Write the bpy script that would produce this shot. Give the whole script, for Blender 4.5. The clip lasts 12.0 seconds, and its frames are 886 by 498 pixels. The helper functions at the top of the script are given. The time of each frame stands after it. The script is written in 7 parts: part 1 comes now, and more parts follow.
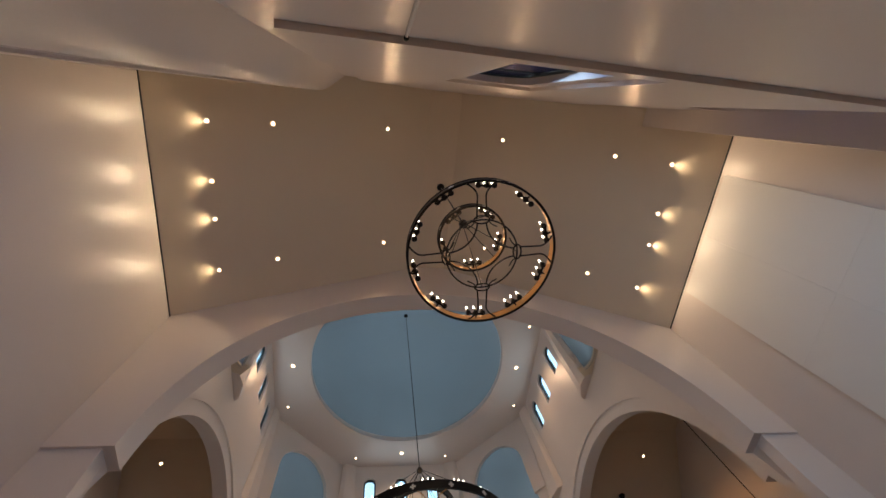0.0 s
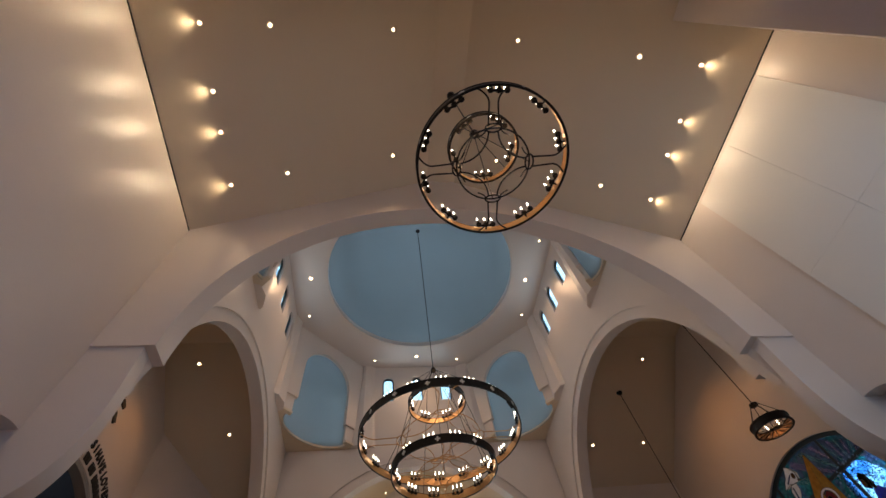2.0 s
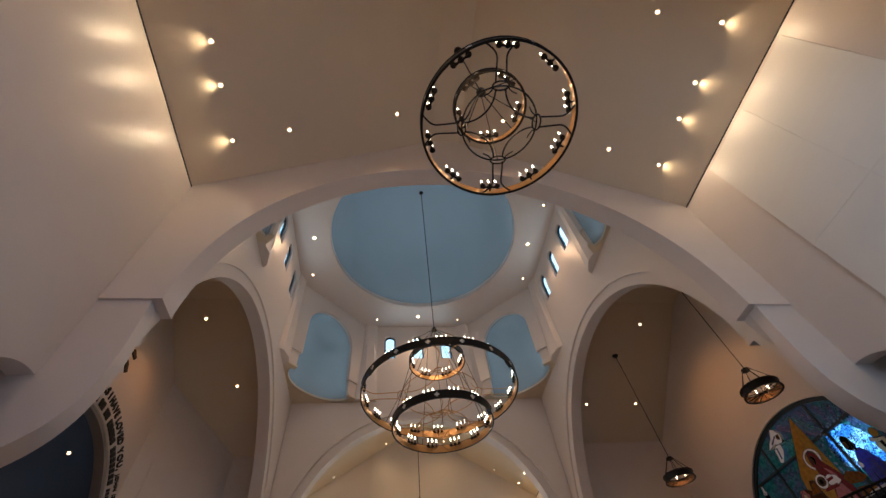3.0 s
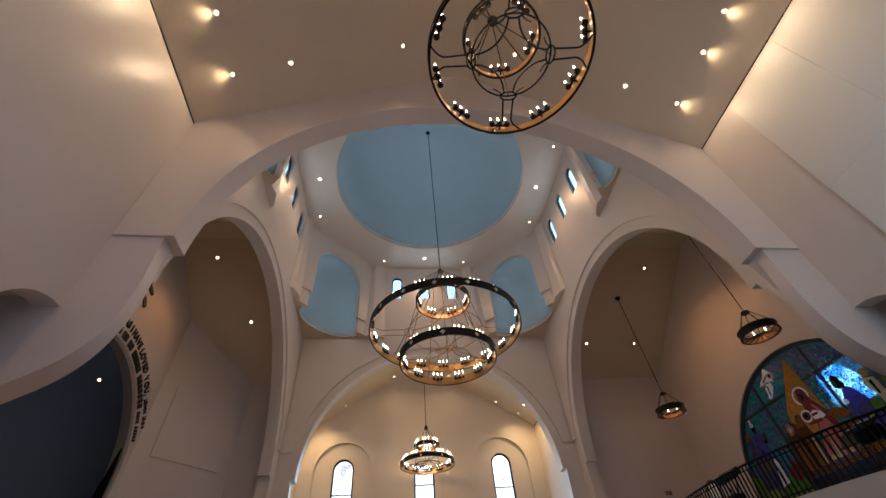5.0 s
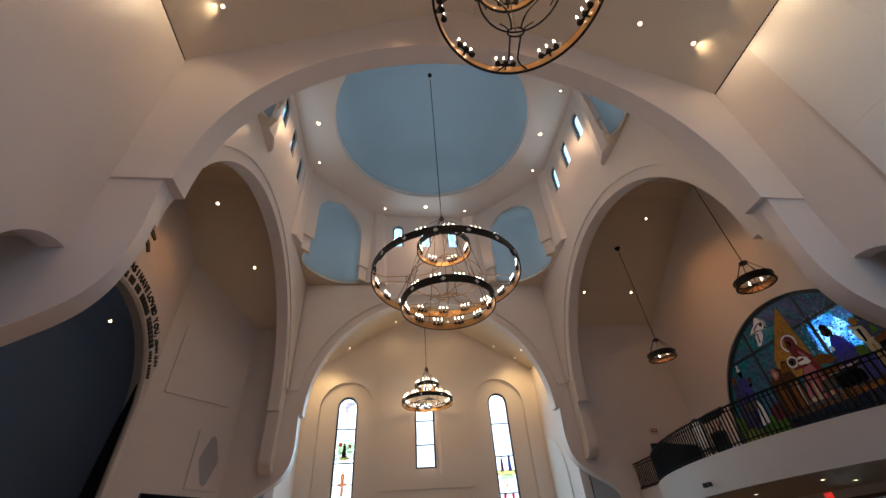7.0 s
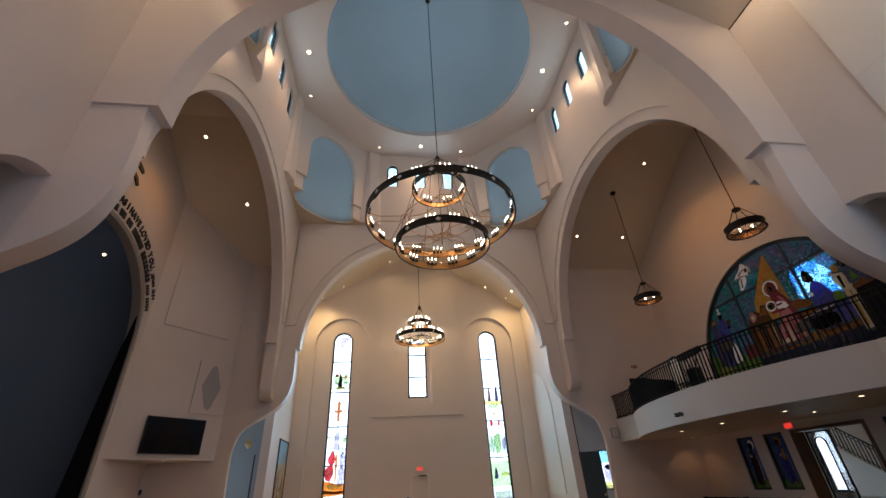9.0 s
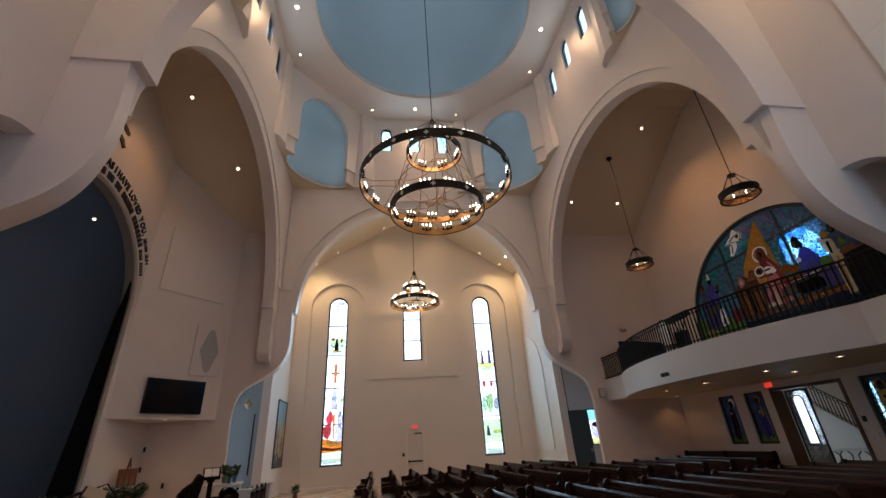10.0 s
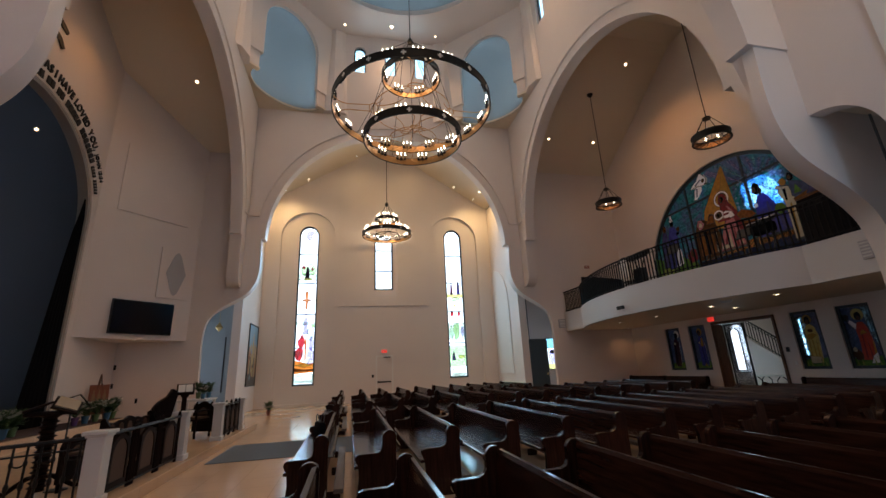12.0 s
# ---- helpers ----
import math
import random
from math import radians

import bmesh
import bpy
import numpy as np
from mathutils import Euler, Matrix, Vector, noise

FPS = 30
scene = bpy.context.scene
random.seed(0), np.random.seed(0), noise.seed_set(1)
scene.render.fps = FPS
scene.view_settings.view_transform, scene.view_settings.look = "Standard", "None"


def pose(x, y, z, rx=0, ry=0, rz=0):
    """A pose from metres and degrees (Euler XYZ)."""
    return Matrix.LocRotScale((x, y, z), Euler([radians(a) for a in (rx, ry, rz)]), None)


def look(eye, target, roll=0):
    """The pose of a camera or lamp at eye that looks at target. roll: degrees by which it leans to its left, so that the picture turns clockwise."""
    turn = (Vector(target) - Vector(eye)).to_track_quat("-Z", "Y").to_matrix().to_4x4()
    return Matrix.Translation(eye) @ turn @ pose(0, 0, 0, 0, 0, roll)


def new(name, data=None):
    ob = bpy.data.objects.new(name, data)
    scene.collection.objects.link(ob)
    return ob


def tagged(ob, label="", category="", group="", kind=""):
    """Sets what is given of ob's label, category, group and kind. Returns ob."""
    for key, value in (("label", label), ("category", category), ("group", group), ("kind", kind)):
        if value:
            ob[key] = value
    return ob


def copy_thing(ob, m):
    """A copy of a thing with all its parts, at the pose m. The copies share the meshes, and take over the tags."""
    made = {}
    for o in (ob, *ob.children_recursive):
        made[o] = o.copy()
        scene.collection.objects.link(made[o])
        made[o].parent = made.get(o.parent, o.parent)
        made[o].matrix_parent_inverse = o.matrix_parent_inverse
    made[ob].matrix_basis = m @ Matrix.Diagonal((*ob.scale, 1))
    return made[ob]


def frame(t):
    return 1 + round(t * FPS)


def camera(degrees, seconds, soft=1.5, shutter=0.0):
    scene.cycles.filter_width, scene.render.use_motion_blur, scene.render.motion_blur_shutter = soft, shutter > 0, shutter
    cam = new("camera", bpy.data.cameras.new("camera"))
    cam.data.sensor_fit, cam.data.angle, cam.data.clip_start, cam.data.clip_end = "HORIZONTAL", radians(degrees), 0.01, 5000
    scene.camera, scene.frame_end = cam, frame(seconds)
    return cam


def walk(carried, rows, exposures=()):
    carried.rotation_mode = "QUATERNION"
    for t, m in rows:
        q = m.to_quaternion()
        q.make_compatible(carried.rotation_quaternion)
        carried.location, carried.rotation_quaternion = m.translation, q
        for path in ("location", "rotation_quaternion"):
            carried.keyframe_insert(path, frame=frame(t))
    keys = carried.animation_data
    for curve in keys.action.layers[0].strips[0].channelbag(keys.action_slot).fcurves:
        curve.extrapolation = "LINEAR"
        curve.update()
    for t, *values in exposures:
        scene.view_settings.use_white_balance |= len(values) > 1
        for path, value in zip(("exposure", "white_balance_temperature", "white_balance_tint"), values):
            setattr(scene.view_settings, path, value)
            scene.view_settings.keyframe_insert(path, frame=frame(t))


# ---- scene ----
EXPOSURES = [(0.0, -0.27), (3.0, -0.17), (6.0, -0.05), (9.0, 0.07), (12.0, 0.15)]
cam = camera(94.58, 12.0)
# seconds, eye x, y, z, yaw, pitch, roll in degrees
PATH = [
    (0, -1.866, -12.748, 2.030, -25.26, 68.69, -20.67),
    (0.5, -1.863, -12.721, 2.009, -21.24, 65.98, -16.82),
    (1, -1.861, -12.697, 1.992, -18.27, 63.25, -14.66),
    (1.5, -1.857, -12.677, 1.978, -16.41, 60.67, -13.11),
    (2, -1.852, -12.662, 1.966, -14.74, 57.98, -11.66),
    (2.5, -1.846, -12.649, 1.956, -13.43, 55.45, -10.11),
    (3, -1.844, -12.637, 1.946, -12.41, 52.95, -8.48),
    (5, -1.855, -12.596, 1.896, -9.58, 45.25, -5.79),
    (5.5, -1.859, -12.587, 1.884, -8.73, 43.53, -5.55),
    (6, -1.860, -12.573, 1.875, -8.54, 41.89, -5.23),
    (6.5, -1.862, -12.558, 1.867, -8.40, 40.06, -4.75),
    (7, -1.869, -12.542, 1.854, -8.58, 38.26, -4.54),
    (9, -1.914, -12.489, 1.782, -8.99, 30.24, -3.57),
    (9.5, -1.925, -12.477, 1.759, -9.27, 27.98, -3.62),
    (10, -1.935, -12.464, 1.733, -9.58, 25.55, -3.73),
    (10.5, -1.943, -12.451, 1.705, -10.17, 23.14, -3.70),
    (11, -1.950, -12.442, 1.678, -11.03, 20.77, -3.34),
    (11.5, -1.954, -12.439, 1.652, -11.99, 18.48, -3.10),
    (12, -1.957, -12.437, 1.627, -13.14, 16.24, -2.76),
]
walk(cam, [(t, pose(x, y, z, 0, 0, yaw) @ pose(0, 0, 0, 90 + pitch) @ pose(0, 0, 0, 0, 0, roll)) for t, x, y, z, yaw, pitch, roll in PATH], EXPOSURES)

# ---- world and lights ----
world = bpy.data.worlds.new("sky")
scene.world = world
world.use_nodes = True
wn = world.node_tree.nodes
sky = wn.new("ShaderNodeTexSky")
sky.sky_type = "NISHITA"
sky.sun_disc = False
sky.sun_elevation, sky.sun_rotation = radians(60), radians(-90)
wn["Background"].inputs["Strength"].default_value = 0.15
world.node_tree.links.new(sky.outputs["Color"], wn["Background"].inputs["Color"])
sun = new("sun", bpy.data.lights.new("sun", "SUN"))
sun.data.energy, sun.data.angle, sun.data.color = 2.0, radians(0.5), (1.0, 0.95, 0.88)
sun.rotation_euler = (radians(30), 0, radians(-90))


def area_lamp(name, at, toward, w, h, power, colour):
    ob = new(name, bpy.data.lights.new(name, "AREA"))
    ob.data.shape, ob.data.size, ob.data.size_y = "RECTANGLE", w, h
    ob.data.energy, ob.data.color = power, colour
    ob.matrix_world = look(at, toward)
    return ob


def spot_lamp(name, at, toward, power, colour, cone=70, blend=0.6, radius=0.05):
    ob = new(name, bpy.data.lights.new(name, "SPOT"))
    ob.data.energy, ob.data.color = power, colour
    ob.data.spot_size, ob.data.spot_blend, ob.data.shadow_soft_size = radians(cone), blend, radius
    ob.matrix_world = look(at, toward)
    return ob


def point_lamp(name, at, power, colour, radius=0.3):
    ob = new(name, bpy.data.lights.new(name, "POINT"))
    ob.data.energy, ob.data.color, ob.data.shadow_soft_size = power, colour, radius
    ob.location = at
    return ob


WARM, DAY, COOL = (1.0, 0.615, 0.345), (0.60, 0.84, 1.0), (0.48, 0.70, 1.0)
AMBER = (1.0, 0.50, 0.21)
# daylight of both transept ends; the tall south windows are unseen and assumed
for sx in (-1, 1):
    area_lamp("window_daylight_north", (sx * 4.45, 12.15, 5.8), (sx * 4.45, 0, 4.5), 1.1, 8.6, 108, (0.34, 0.71, 1.0))
    area_lamp("window_daylight_south", (sx * 4.45, -12.72, 5.8), (sx * 4.45, 0, 5.0), 1.1, 8.6, 24 if sx < 0 else 68, (0.50, 0.62, 1.0) if sx < 0 else (0.40, 0.68, 1.0))
area_lamp("window_daylight_north", (0, 12.0, 8.0), (0, 0, 6.5), 1.0, 3.2, 60, DAY)
area_lamp("window_daylight_south", (0, -13.3, 8.0), (0, 0, 6.5), 1.0, 3.0, 42, COOL)
# wall washers of the south transept ceiling
for sx in (-1, 1):
    for y in (-11.88, -10.5, -9.56, -8.2):
        spot_lamp("wall_washer_lamp", (sx * 5.88, y, 12.335), (sx * 6.5, y, 11.1), 54 if sx < 0 else 64, (1.0, 0.74, 0.46), 130, 0.9, 0.03)
# downlights
for x, y, z in ((-4.62, -11.9, 13.05), (4.62, -11.9, 13.05), (-1.78, -8.3, 14.75), (1.78, -11.9, 14.75),
                (-1.78, -11.9, 14.75), (1.78, -8.3, 14.75), (4.62, -8.28, 13.05), (-4.62, -8.28, 13.05)):
    spot_lamp("downlight_lamp", (x, y, z), (x, y, 0), 38, (1.0, 0.60, 0.32), 100, 0.8)
for sx in (-1, 1):
    spot_lamp("downlight_lamp", (sx * 9.4, 1.2, 13.4), (sx * 12.2, 1.4, 7.5), 125 + 62 * sx, (1.0, 0.44, 0.15), 130, 1.0, 0.4)
    for x, y, z, e in ((5.7, 10.5, 12.3, 330), (1.74, 10.3, 14.7, 64)):
        spot_lamp("downlight_lamp", (sx * x, y, z), (sx * x, y + 0.8, 0), e, (1.0, 0.67, 0.30), 150, 1.0, 0.2)
for a in range(4):
    v = Matrix.Rotation(radians(90 * a), 4, "Z")
    p = v @ Vector((5.2, 0, 19.6))
    spot_lamp("drum_downlight_lamp", p, p - Vector((0, 0, 5)), 450, (1.0, 0.62, 0.35), 130, 0.9, 0.6)
    for o in (-2.5, 2.5):
        p = v @ Vector((5.75, o, 19.6))
        spot_lamp("drum_downlight_lamp", p, p - Vector((0, 0, 5)), 11, WARM, 90, 0.8, 0.08)
for a in range(4):
    v = Matrix.Rotation(radians(90 * a), 4, "Z")
    area_lamp("window_daylight_drum", v @ Vector((6.6, 0, 18.1)), v @ Vector((0, 0, 18.3)), 3.9, 1.5, 24, DAY)
point_lamp("chandelier_lamp_crossing", (0.06, 0, 12.15), 118, (1.0, 0.66, 0.41), 0.8)
for y in (2.73, -2.9):
    point_lamp("pendant_lamp_light", (9.39, y, 8.47), 5, AMBER, 0.12)
spot_lamp("apse_downlight_lamp", (-12.05, 1.8, 9.7), (-13, 0, 5), 20, WARM, 120, 0.8)
point_lamp("chandelier_lamp_south", (0.1, -10.14, 9.7), 57, (1.0, 0.63, 0.35), 0.4)
point_lamp("chandelier_lamp_north", (0, 10.0, 9.7), 92, (1.0, 0.66, 0.32), 0.4)
# lamps under the balcony and over the sanctuary corner
for x, y in ((9.25, 3.1), (11.6, 6.0), (9.4, -1.4), (9.4, -3.6), (10.8, 1.0)):
    spot_lamp("balcony_downlight_lamp", (x, y, 3.11), (x, y, 0), 9.5, AMBER, 120, 0.8)
spot_lamp("sanctuary_downlight_lamp", (-9.85, 5.35, 3.15), (-9.85, 5.35, 0), 12, AMBER, 120, 0.8)
# entrance hall, lit by its east windows
area_lamp("window_daylight_hall", (16.45, 4.55, 1.9), (12.5, 2, 1.5), 0.9, 2.0, 9, DAY)
# added from the unseen north side, narrowed to light the stair wall
area_lamp("window_daylight_hall", (13.3, 6.1, 1.4), (14.3, 0.3, 0.9), 1.0, 2.0, 12, DAY).data.spread = radians(56)
area_lamp("window_daylight_hall", (16.45, 1.45, 8.75), (12.5, 0, 6.5), 2.1, 1.8, 85, COOL)
# corner rooms; only the north-east window is seen, the others are assumed
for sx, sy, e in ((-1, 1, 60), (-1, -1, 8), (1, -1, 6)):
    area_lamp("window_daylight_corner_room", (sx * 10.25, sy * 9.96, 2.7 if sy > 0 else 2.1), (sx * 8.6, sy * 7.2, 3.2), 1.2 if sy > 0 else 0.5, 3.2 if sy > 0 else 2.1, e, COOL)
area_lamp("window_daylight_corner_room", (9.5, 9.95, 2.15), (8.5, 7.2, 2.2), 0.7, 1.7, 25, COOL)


# ---- materials ----
def material(name, colour, rough=0.5, metal=0.0, grain=60.0, vary=0.06, bump=0.15, stain=0.0, spec=0.5):
    m = bpy.data.materials.new(name)
    m.use_nodes = True
    nt, b = m.node_tree, m.node_tree.nodes["Principled BSDF"]
    co = nt.nodes.new("ShaderNodeTexCoord")
    fine = nt.nodes.new("ShaderNodeTexNoise")
    fine.inputs["Scale"].default_value, fine.inputs["Detail"].default_value = grain, 3
    wide = nt.nodes.new("ShaderNodeTexNoise")
    wide.inputs["Scale"].default_value, wide.inputs["Detail"].default_value = 0.9, 4
    for n in (fine, wide):
        nt.links.new(co.outputs["Object"], n.inputs["Vector"])
    ramp = nt.nodes.new("ShaderNodeMapRange")
    ramp.inputs["To Min"].default_value, ramp.inputs["To Max"].default_value = 1 - vary - stain, 1 + vary
    add = nt.nodes.new("ShaderNodeMath")
    add.operation = "ADD"
    half = nt.nodes.new("ShaderNodeMath")
    half.operation, half.inputs[1].default_value = "MULTIPLY", 0.5
    nt.links.new(fine.outputs["Fac"], add.inputs[0])
    nt.links.new(wide.outputs["Fac"], add.inputs[1])
    nt.links.new(add.outputs[0], half.inputs[0])
    nt.links.new(half.outputs[0], ramp.inputs["Value"])
    mul = nt.nodes.new("ShaderNodeVectorMath")
    mul.operation, mul.inputs[0].default_value = "SCALE", colour[:3]
    nt.links.new(ramp.outputs["Result"], mul.inputs["Scale"])
    nt.links.new(mul.outputs["Vector"], b.inputs["Base Color"])
    rr = nt.nodes.new("ShaderNodeMapRange")
    rr.inputs["To Min"].default_value, rr.inputs["To Max"].default_value = max(0.03, rough - 0.08), min(1, rough + 0.08)
    nt.links.new(wide.outputs["Fac"], rr.inputs["Value"])
    nt.links.new(rr.outputs["Result"], b.inputs["Roughness"])
    if bump:
        bp = nt.nodes.new("ShaderNodeBump")
        bp.inputs["Strength"].default_value, bp.inputs["Distance"].default_value = bump, 0.01
        nt.links.new(fine.outputs["Fac"], bp.inputs["Height"])
        nt.links.new(bp.outputs["Normal"], b.inputs["Normal"])
    b.inputs["Metallic"].default_value = metal
    b.inputs["Specular IOR Level"].default_value = spec
    return m


def wood(name, colour, dark, rough=0.3, axis=1):
    m = bpy.data.materials.new(name)
    m.use_nodes = True
    nt, b = m.node_tree, m.node_tree.nodes["Principled BSDF"]
    co = nt.nodes.new("ShaderNodeTexCoord")
    mp = nt.nodes.new("ShaderNodeMapping")
    sc = [14.0, 14.0, 14.0]
    sc[axis] = 0.9
    mp.inputs["Scale"].default_value = sc
    n = nt.nodes.new("ShaderNodeTexNoise")
    n.inputs["Scale"].default_value, n.inputs["Detail"].default_value = 2.5, 6
    info = nt.nodes.new("ShaderNodeObjectInfo")
    r = nt.nodes.new("ShaderNodeValToRGB")
    r.color_ramp.elements[0].position, r.color_ramp.elements[1].position = 0.3, 0.75
    r.color_ramp.elements[0].color, r.color_ramp.elements[1].color = (*dark, 1), (*colour, 1)
    hv = nt.nodes.new("ShaderNodeHueSaturation")
    mr = nt.nodes.new("ShaderNodeMapRange")
    mr.inputs["To Min"].default_value, mr.inputs["To Max"].default_value = 0.8, 1.2
    nt.links.new(co.outputs["Object"], mp.inputs["Vector"])
    nt.links.new(mp.outputs["Vector"], n.inputs["Vector"])
    nt.links.new(n.outputs["Fac"], r.inputs["Fac"])
    nt.links.new(info.outputs["Random"], mr.inputs["Value"])
    nt.links.new(mr.outputs["Result"], hv.inputs["Value"])
    nt.links.new(r.outputs["Color"], hv.inputs["Color"])
    nt.links.new(hv.outputs["Color"], b.inputs["Base Color"])
    bp = nt.nodes.new("ShaderNodeBump")
    bp.inputs["Strength"].default_value, bp.inputs["Distance"].default_value = 0.15, 0.004
    nt.links.new(n.outputs["Fac"], bp.inputs["Height"])
    nt.links.new(bp.outputs["Normal"], b.inputs["Normal"])
    b.inputs["Roughness"].default_value = rough
    b.inputs["Specular IOR Level"].default_value = 0.22
    return m


def dull(m, spec):
    m.node_tree.nodes["Principled BSDF"].inputs["Specular IOR Level"].default_value = spec
    return m


def glowing(name, colour, strength):
    m = bpy.data.materials.new(name)
    m.use_nodes = True
    b = m.node_tree.nodes["Principled BSDF"]
    b.inputs["Base Color"].default_value = (*colour, 1)
    b.inputs["Emission Color"].default_value = (*colour, 1)
    b.inputs["Emission Strength"].default_value = strength
    m.cycles.emission_sampling = "NONE"
    return m


def tinted_glass(name, colour, clear=0.8, speckle=0.25, scale=9.0):
    """Stained glass: light goes through it, coloured; the surface is slightly glossy."""
    m = bpy.data.materials.new(name)
    m.use_nodes = True
    nt = m.node_tree
    b = nt.nodes["Principled BSDF"]
    tr = nt.nodes.new("ShaderNodeBsdfTransparent")
    mix = nt.nodes.new("ShaderNodeMixShader")
    co = nt.nodes.new("ShaderNodeTexCoord")
    n = nt.nodes.new("ShaderNodeTexVoronoi")
    n.inputs["Scale"].default_value = scale
    mr = nt.nodes.new("ShaderNodeMapRange")
    mr.inputs["To Min"].default_value, mr.inputs["To Max"].default_value = 1 - speckle, 1.0
    sv = nt.nodes.new("ShaderNodeVectorMath")
    sv.operation, sv.inputs[0].default_value = "SCALE", colour
    nt.links.new(co.outputs["Object"], n.inputs["Vector"])
    nt.links.new(n.outputs["Distance"], mr.inputs["Value"])
    nt.links.new(mr.outputs["Result"], sv.inputs["Scale"])
    nt.links.new(sv.outputs["Vector"], tr.inputs["Color"])
    nt.links.new(sv.outputs["Vector"], b.inputs["Base Color"])
    b.inputs["Roughness"].default_value = 0.25
    b.inputs["Specular IOR Level"].default_value = 0.07
    mix.inputs[0].default_value = clear
    nt.links.new(b.outputs[0], mix.inputs[1])
    nt.links.new(tr.outputs[0], mix.inputs[2])
    nt.links.new(mix.outputs[0], nt.nodes["Material Output"].inputs["Surface"])
    return m


PLASTER = material("plaster", (0.76, 0.68, 0.63), 0.365, grain=45, vary=0.045, bump=0.08, stain=0.03)
CEIL = material("ceiling_paint", (0.74, 0.635, 0.495), 0.6, grain=60, vary=0.03, bump=0.05)
# white paint of the balcony front, darkened for the weak light there
FASCIA = material("dimmed_white_paint", (0.60, 0.575, 0.56), 0.45, grain=45, vary=0.04, bump=0.06)
TRIM = material("white_trim", (0.8, 0.77, 0.73), 0.4, grain=50, vary=0.03, bump=0.04)
BLUE = material("blue_paint", (0.295, 0.34, 0.362), 0.6, grain=50, vary=0.04, bump=0.05)
NAVY = material("navy_paint", (0.066, 0.074, 0.092), 0.6, grain=50, vary=0.06, bump=0.05)
BLACK = material("black_paint", (0.012, 0.012, 0.013), 0.5, grain=80, vary=0.1, bump=0.05)
CLOTH = material("black_cloth", (0.008, 0.008, 0.01), 0.95, grain=300, vary=0.2, bump=0.3, spec=0.08)
RAILING = material("black_railing_paint", (0.007, 0.007, 0.008), 0.6, grain=120, vary=0.2, bump=0.1, spec=0.1)
IRON = material("wrought_iron", (0.011, 0.009, 0.008), 0.42, 0.2, grain=120, vary=0.2, bump=0.2, spec=0.3)
COPPER = material("copper_lining", (0.55, 0.30, 0.12), 0.35, 0.6, grain=40, vary=0.15, bump=0.1)
BRASS = material("aged_brass", (0.6, 0.42, 0.18), 0.3, 1.0, grain=60, vary=0.15, bump=0.1)
PEW = dull(wood("dark_pew_wood", (0.050, 0.020, 0.013), (0.016, 0.006, 0.004), 0.2), 0.15)
PEW_END = dull(wood("dark_pew_end_wood", (0.040, 0.015, 0.010), (0.014, 0.006, 0.004), 0.22, 2), 0.15)
DARKWOOD = dull(wood("carved_dark_wood", (0.018, 0.008, 0.006), (0.007, 0.003, 0.002), 0.5), 0.08)
PAPER = material("aged_paper", (0.36, 0.29, 0.20), 0.8, grain=90, vary=0.08, bump=0.05)
OAK = wood("brown_wood", (0.16, 0.075, 0.035), (0.07, 0.03, 0.015), 0.35, 2)
CARPET = material("grey_carpet", (0.10, 0.12, 0.14), 0.95, grain=260, vary=0.2, bump=0.5)
STONE = material("white_stone", (0.62, 0.60, 0.58), 0.35, grain=20, vary=0.06, bump=0.04)
SCREEN = material("screen_glass", (0.006, 0.006, 0.007), 0.12, grain=30, vary=0.05, bump=0.0)
GREYFAB = material("grey_fabric", (0.42, 0.41, 0.42), 0.9, grain=300, vary=0.1, bump=0.3)
LEAF = material("leaf", (0.05, 0.10, 0.035), 0.5, grain=40, vary=0.3, bump=0.1)
PETAL = material("white_petal", (0.75, 0.73, 0.68), 0.6, grain=40, vary=0.08, bump=0.1)
LEADING = material("dark_leading", (0.018, 0.03, 0.034), 0.4, 0.3, grain=80, vary=0.1, bump=0.1)
BULB = glowing("candle_bulb", (1.0, 0.86, 0.66), 11.0)
LED = glowing("downlight_lens", (1.0, 0.76, 0.48), 14.0)
# reflector glows by itself, for the warm halo round each lamp lens
LED_RING = glowing("glowing_reflector", (1.0, 0.55, 0.22), 1.3)
LED_DIM = glowing("dim_downlight_lens", (1.0, 0.80, 0.55), 6.0)
EXIT = glowing("exit_sign_red", (0.8, 0.04, 0.03), 0.9)
EXIT_OFF = material("unlit_red_plastic", (0.30, 0.05, 0.03), 0.4, grain=40)


def floor_material():
    m = material("polished_tile", (0.64, 0.43, 0.27), 0.16, grain=7, vary=0.08, bump=0.0)
    nt = m.node_tree
    b = nt.nodes["Principled BSDF"]
    br = nt.nodes.new("ShaderNodeTexBrick")
    co = nt.nodes.new("ShaderNodeTexCoord")
    br.offset = 0.0
    br.inputs["Scale"].default_value = 1.0
    br.inputs["Brick Width"].default_value = br.inputs["Row Height"].default_value = 0.61
    br.inputs["Mortar Size"].default_value = 0.004
    br.inputs["Color1"].default_value = (1, 1, 1, 1)
    br.inputs["Color2"].default_value = (0.93, 0.93, 0.93, 1)
    br.inputs["Mortar"].default_value = (0.7, 0.68, 0.65, 1)
    src = b.inputs["Base Color"].links[0].from_socket
    mix = nt.nodes.new("ShaderNodeMix")
    mix.data_type, mix.blend_type = "RGBA", "MULTIPLY"
    mix.inputs["Factor"].default_value = 1.0
    nt.links.new(co.outputs["Object"], br.inputs["Vector"])
    nt.links.new(src, mix.inputs["A"])
    nt.links.new(br.outputs["Color"], mix.inputs["B"])
    nt.links.new(mix.outputs["Result"], b.inputs["Base Color"])
    return m


TILE = floor_material()


# ---- mesh helpers ----
def rot(deg):
    return Matrix.Rotation(radians(deg), 4, "Z")


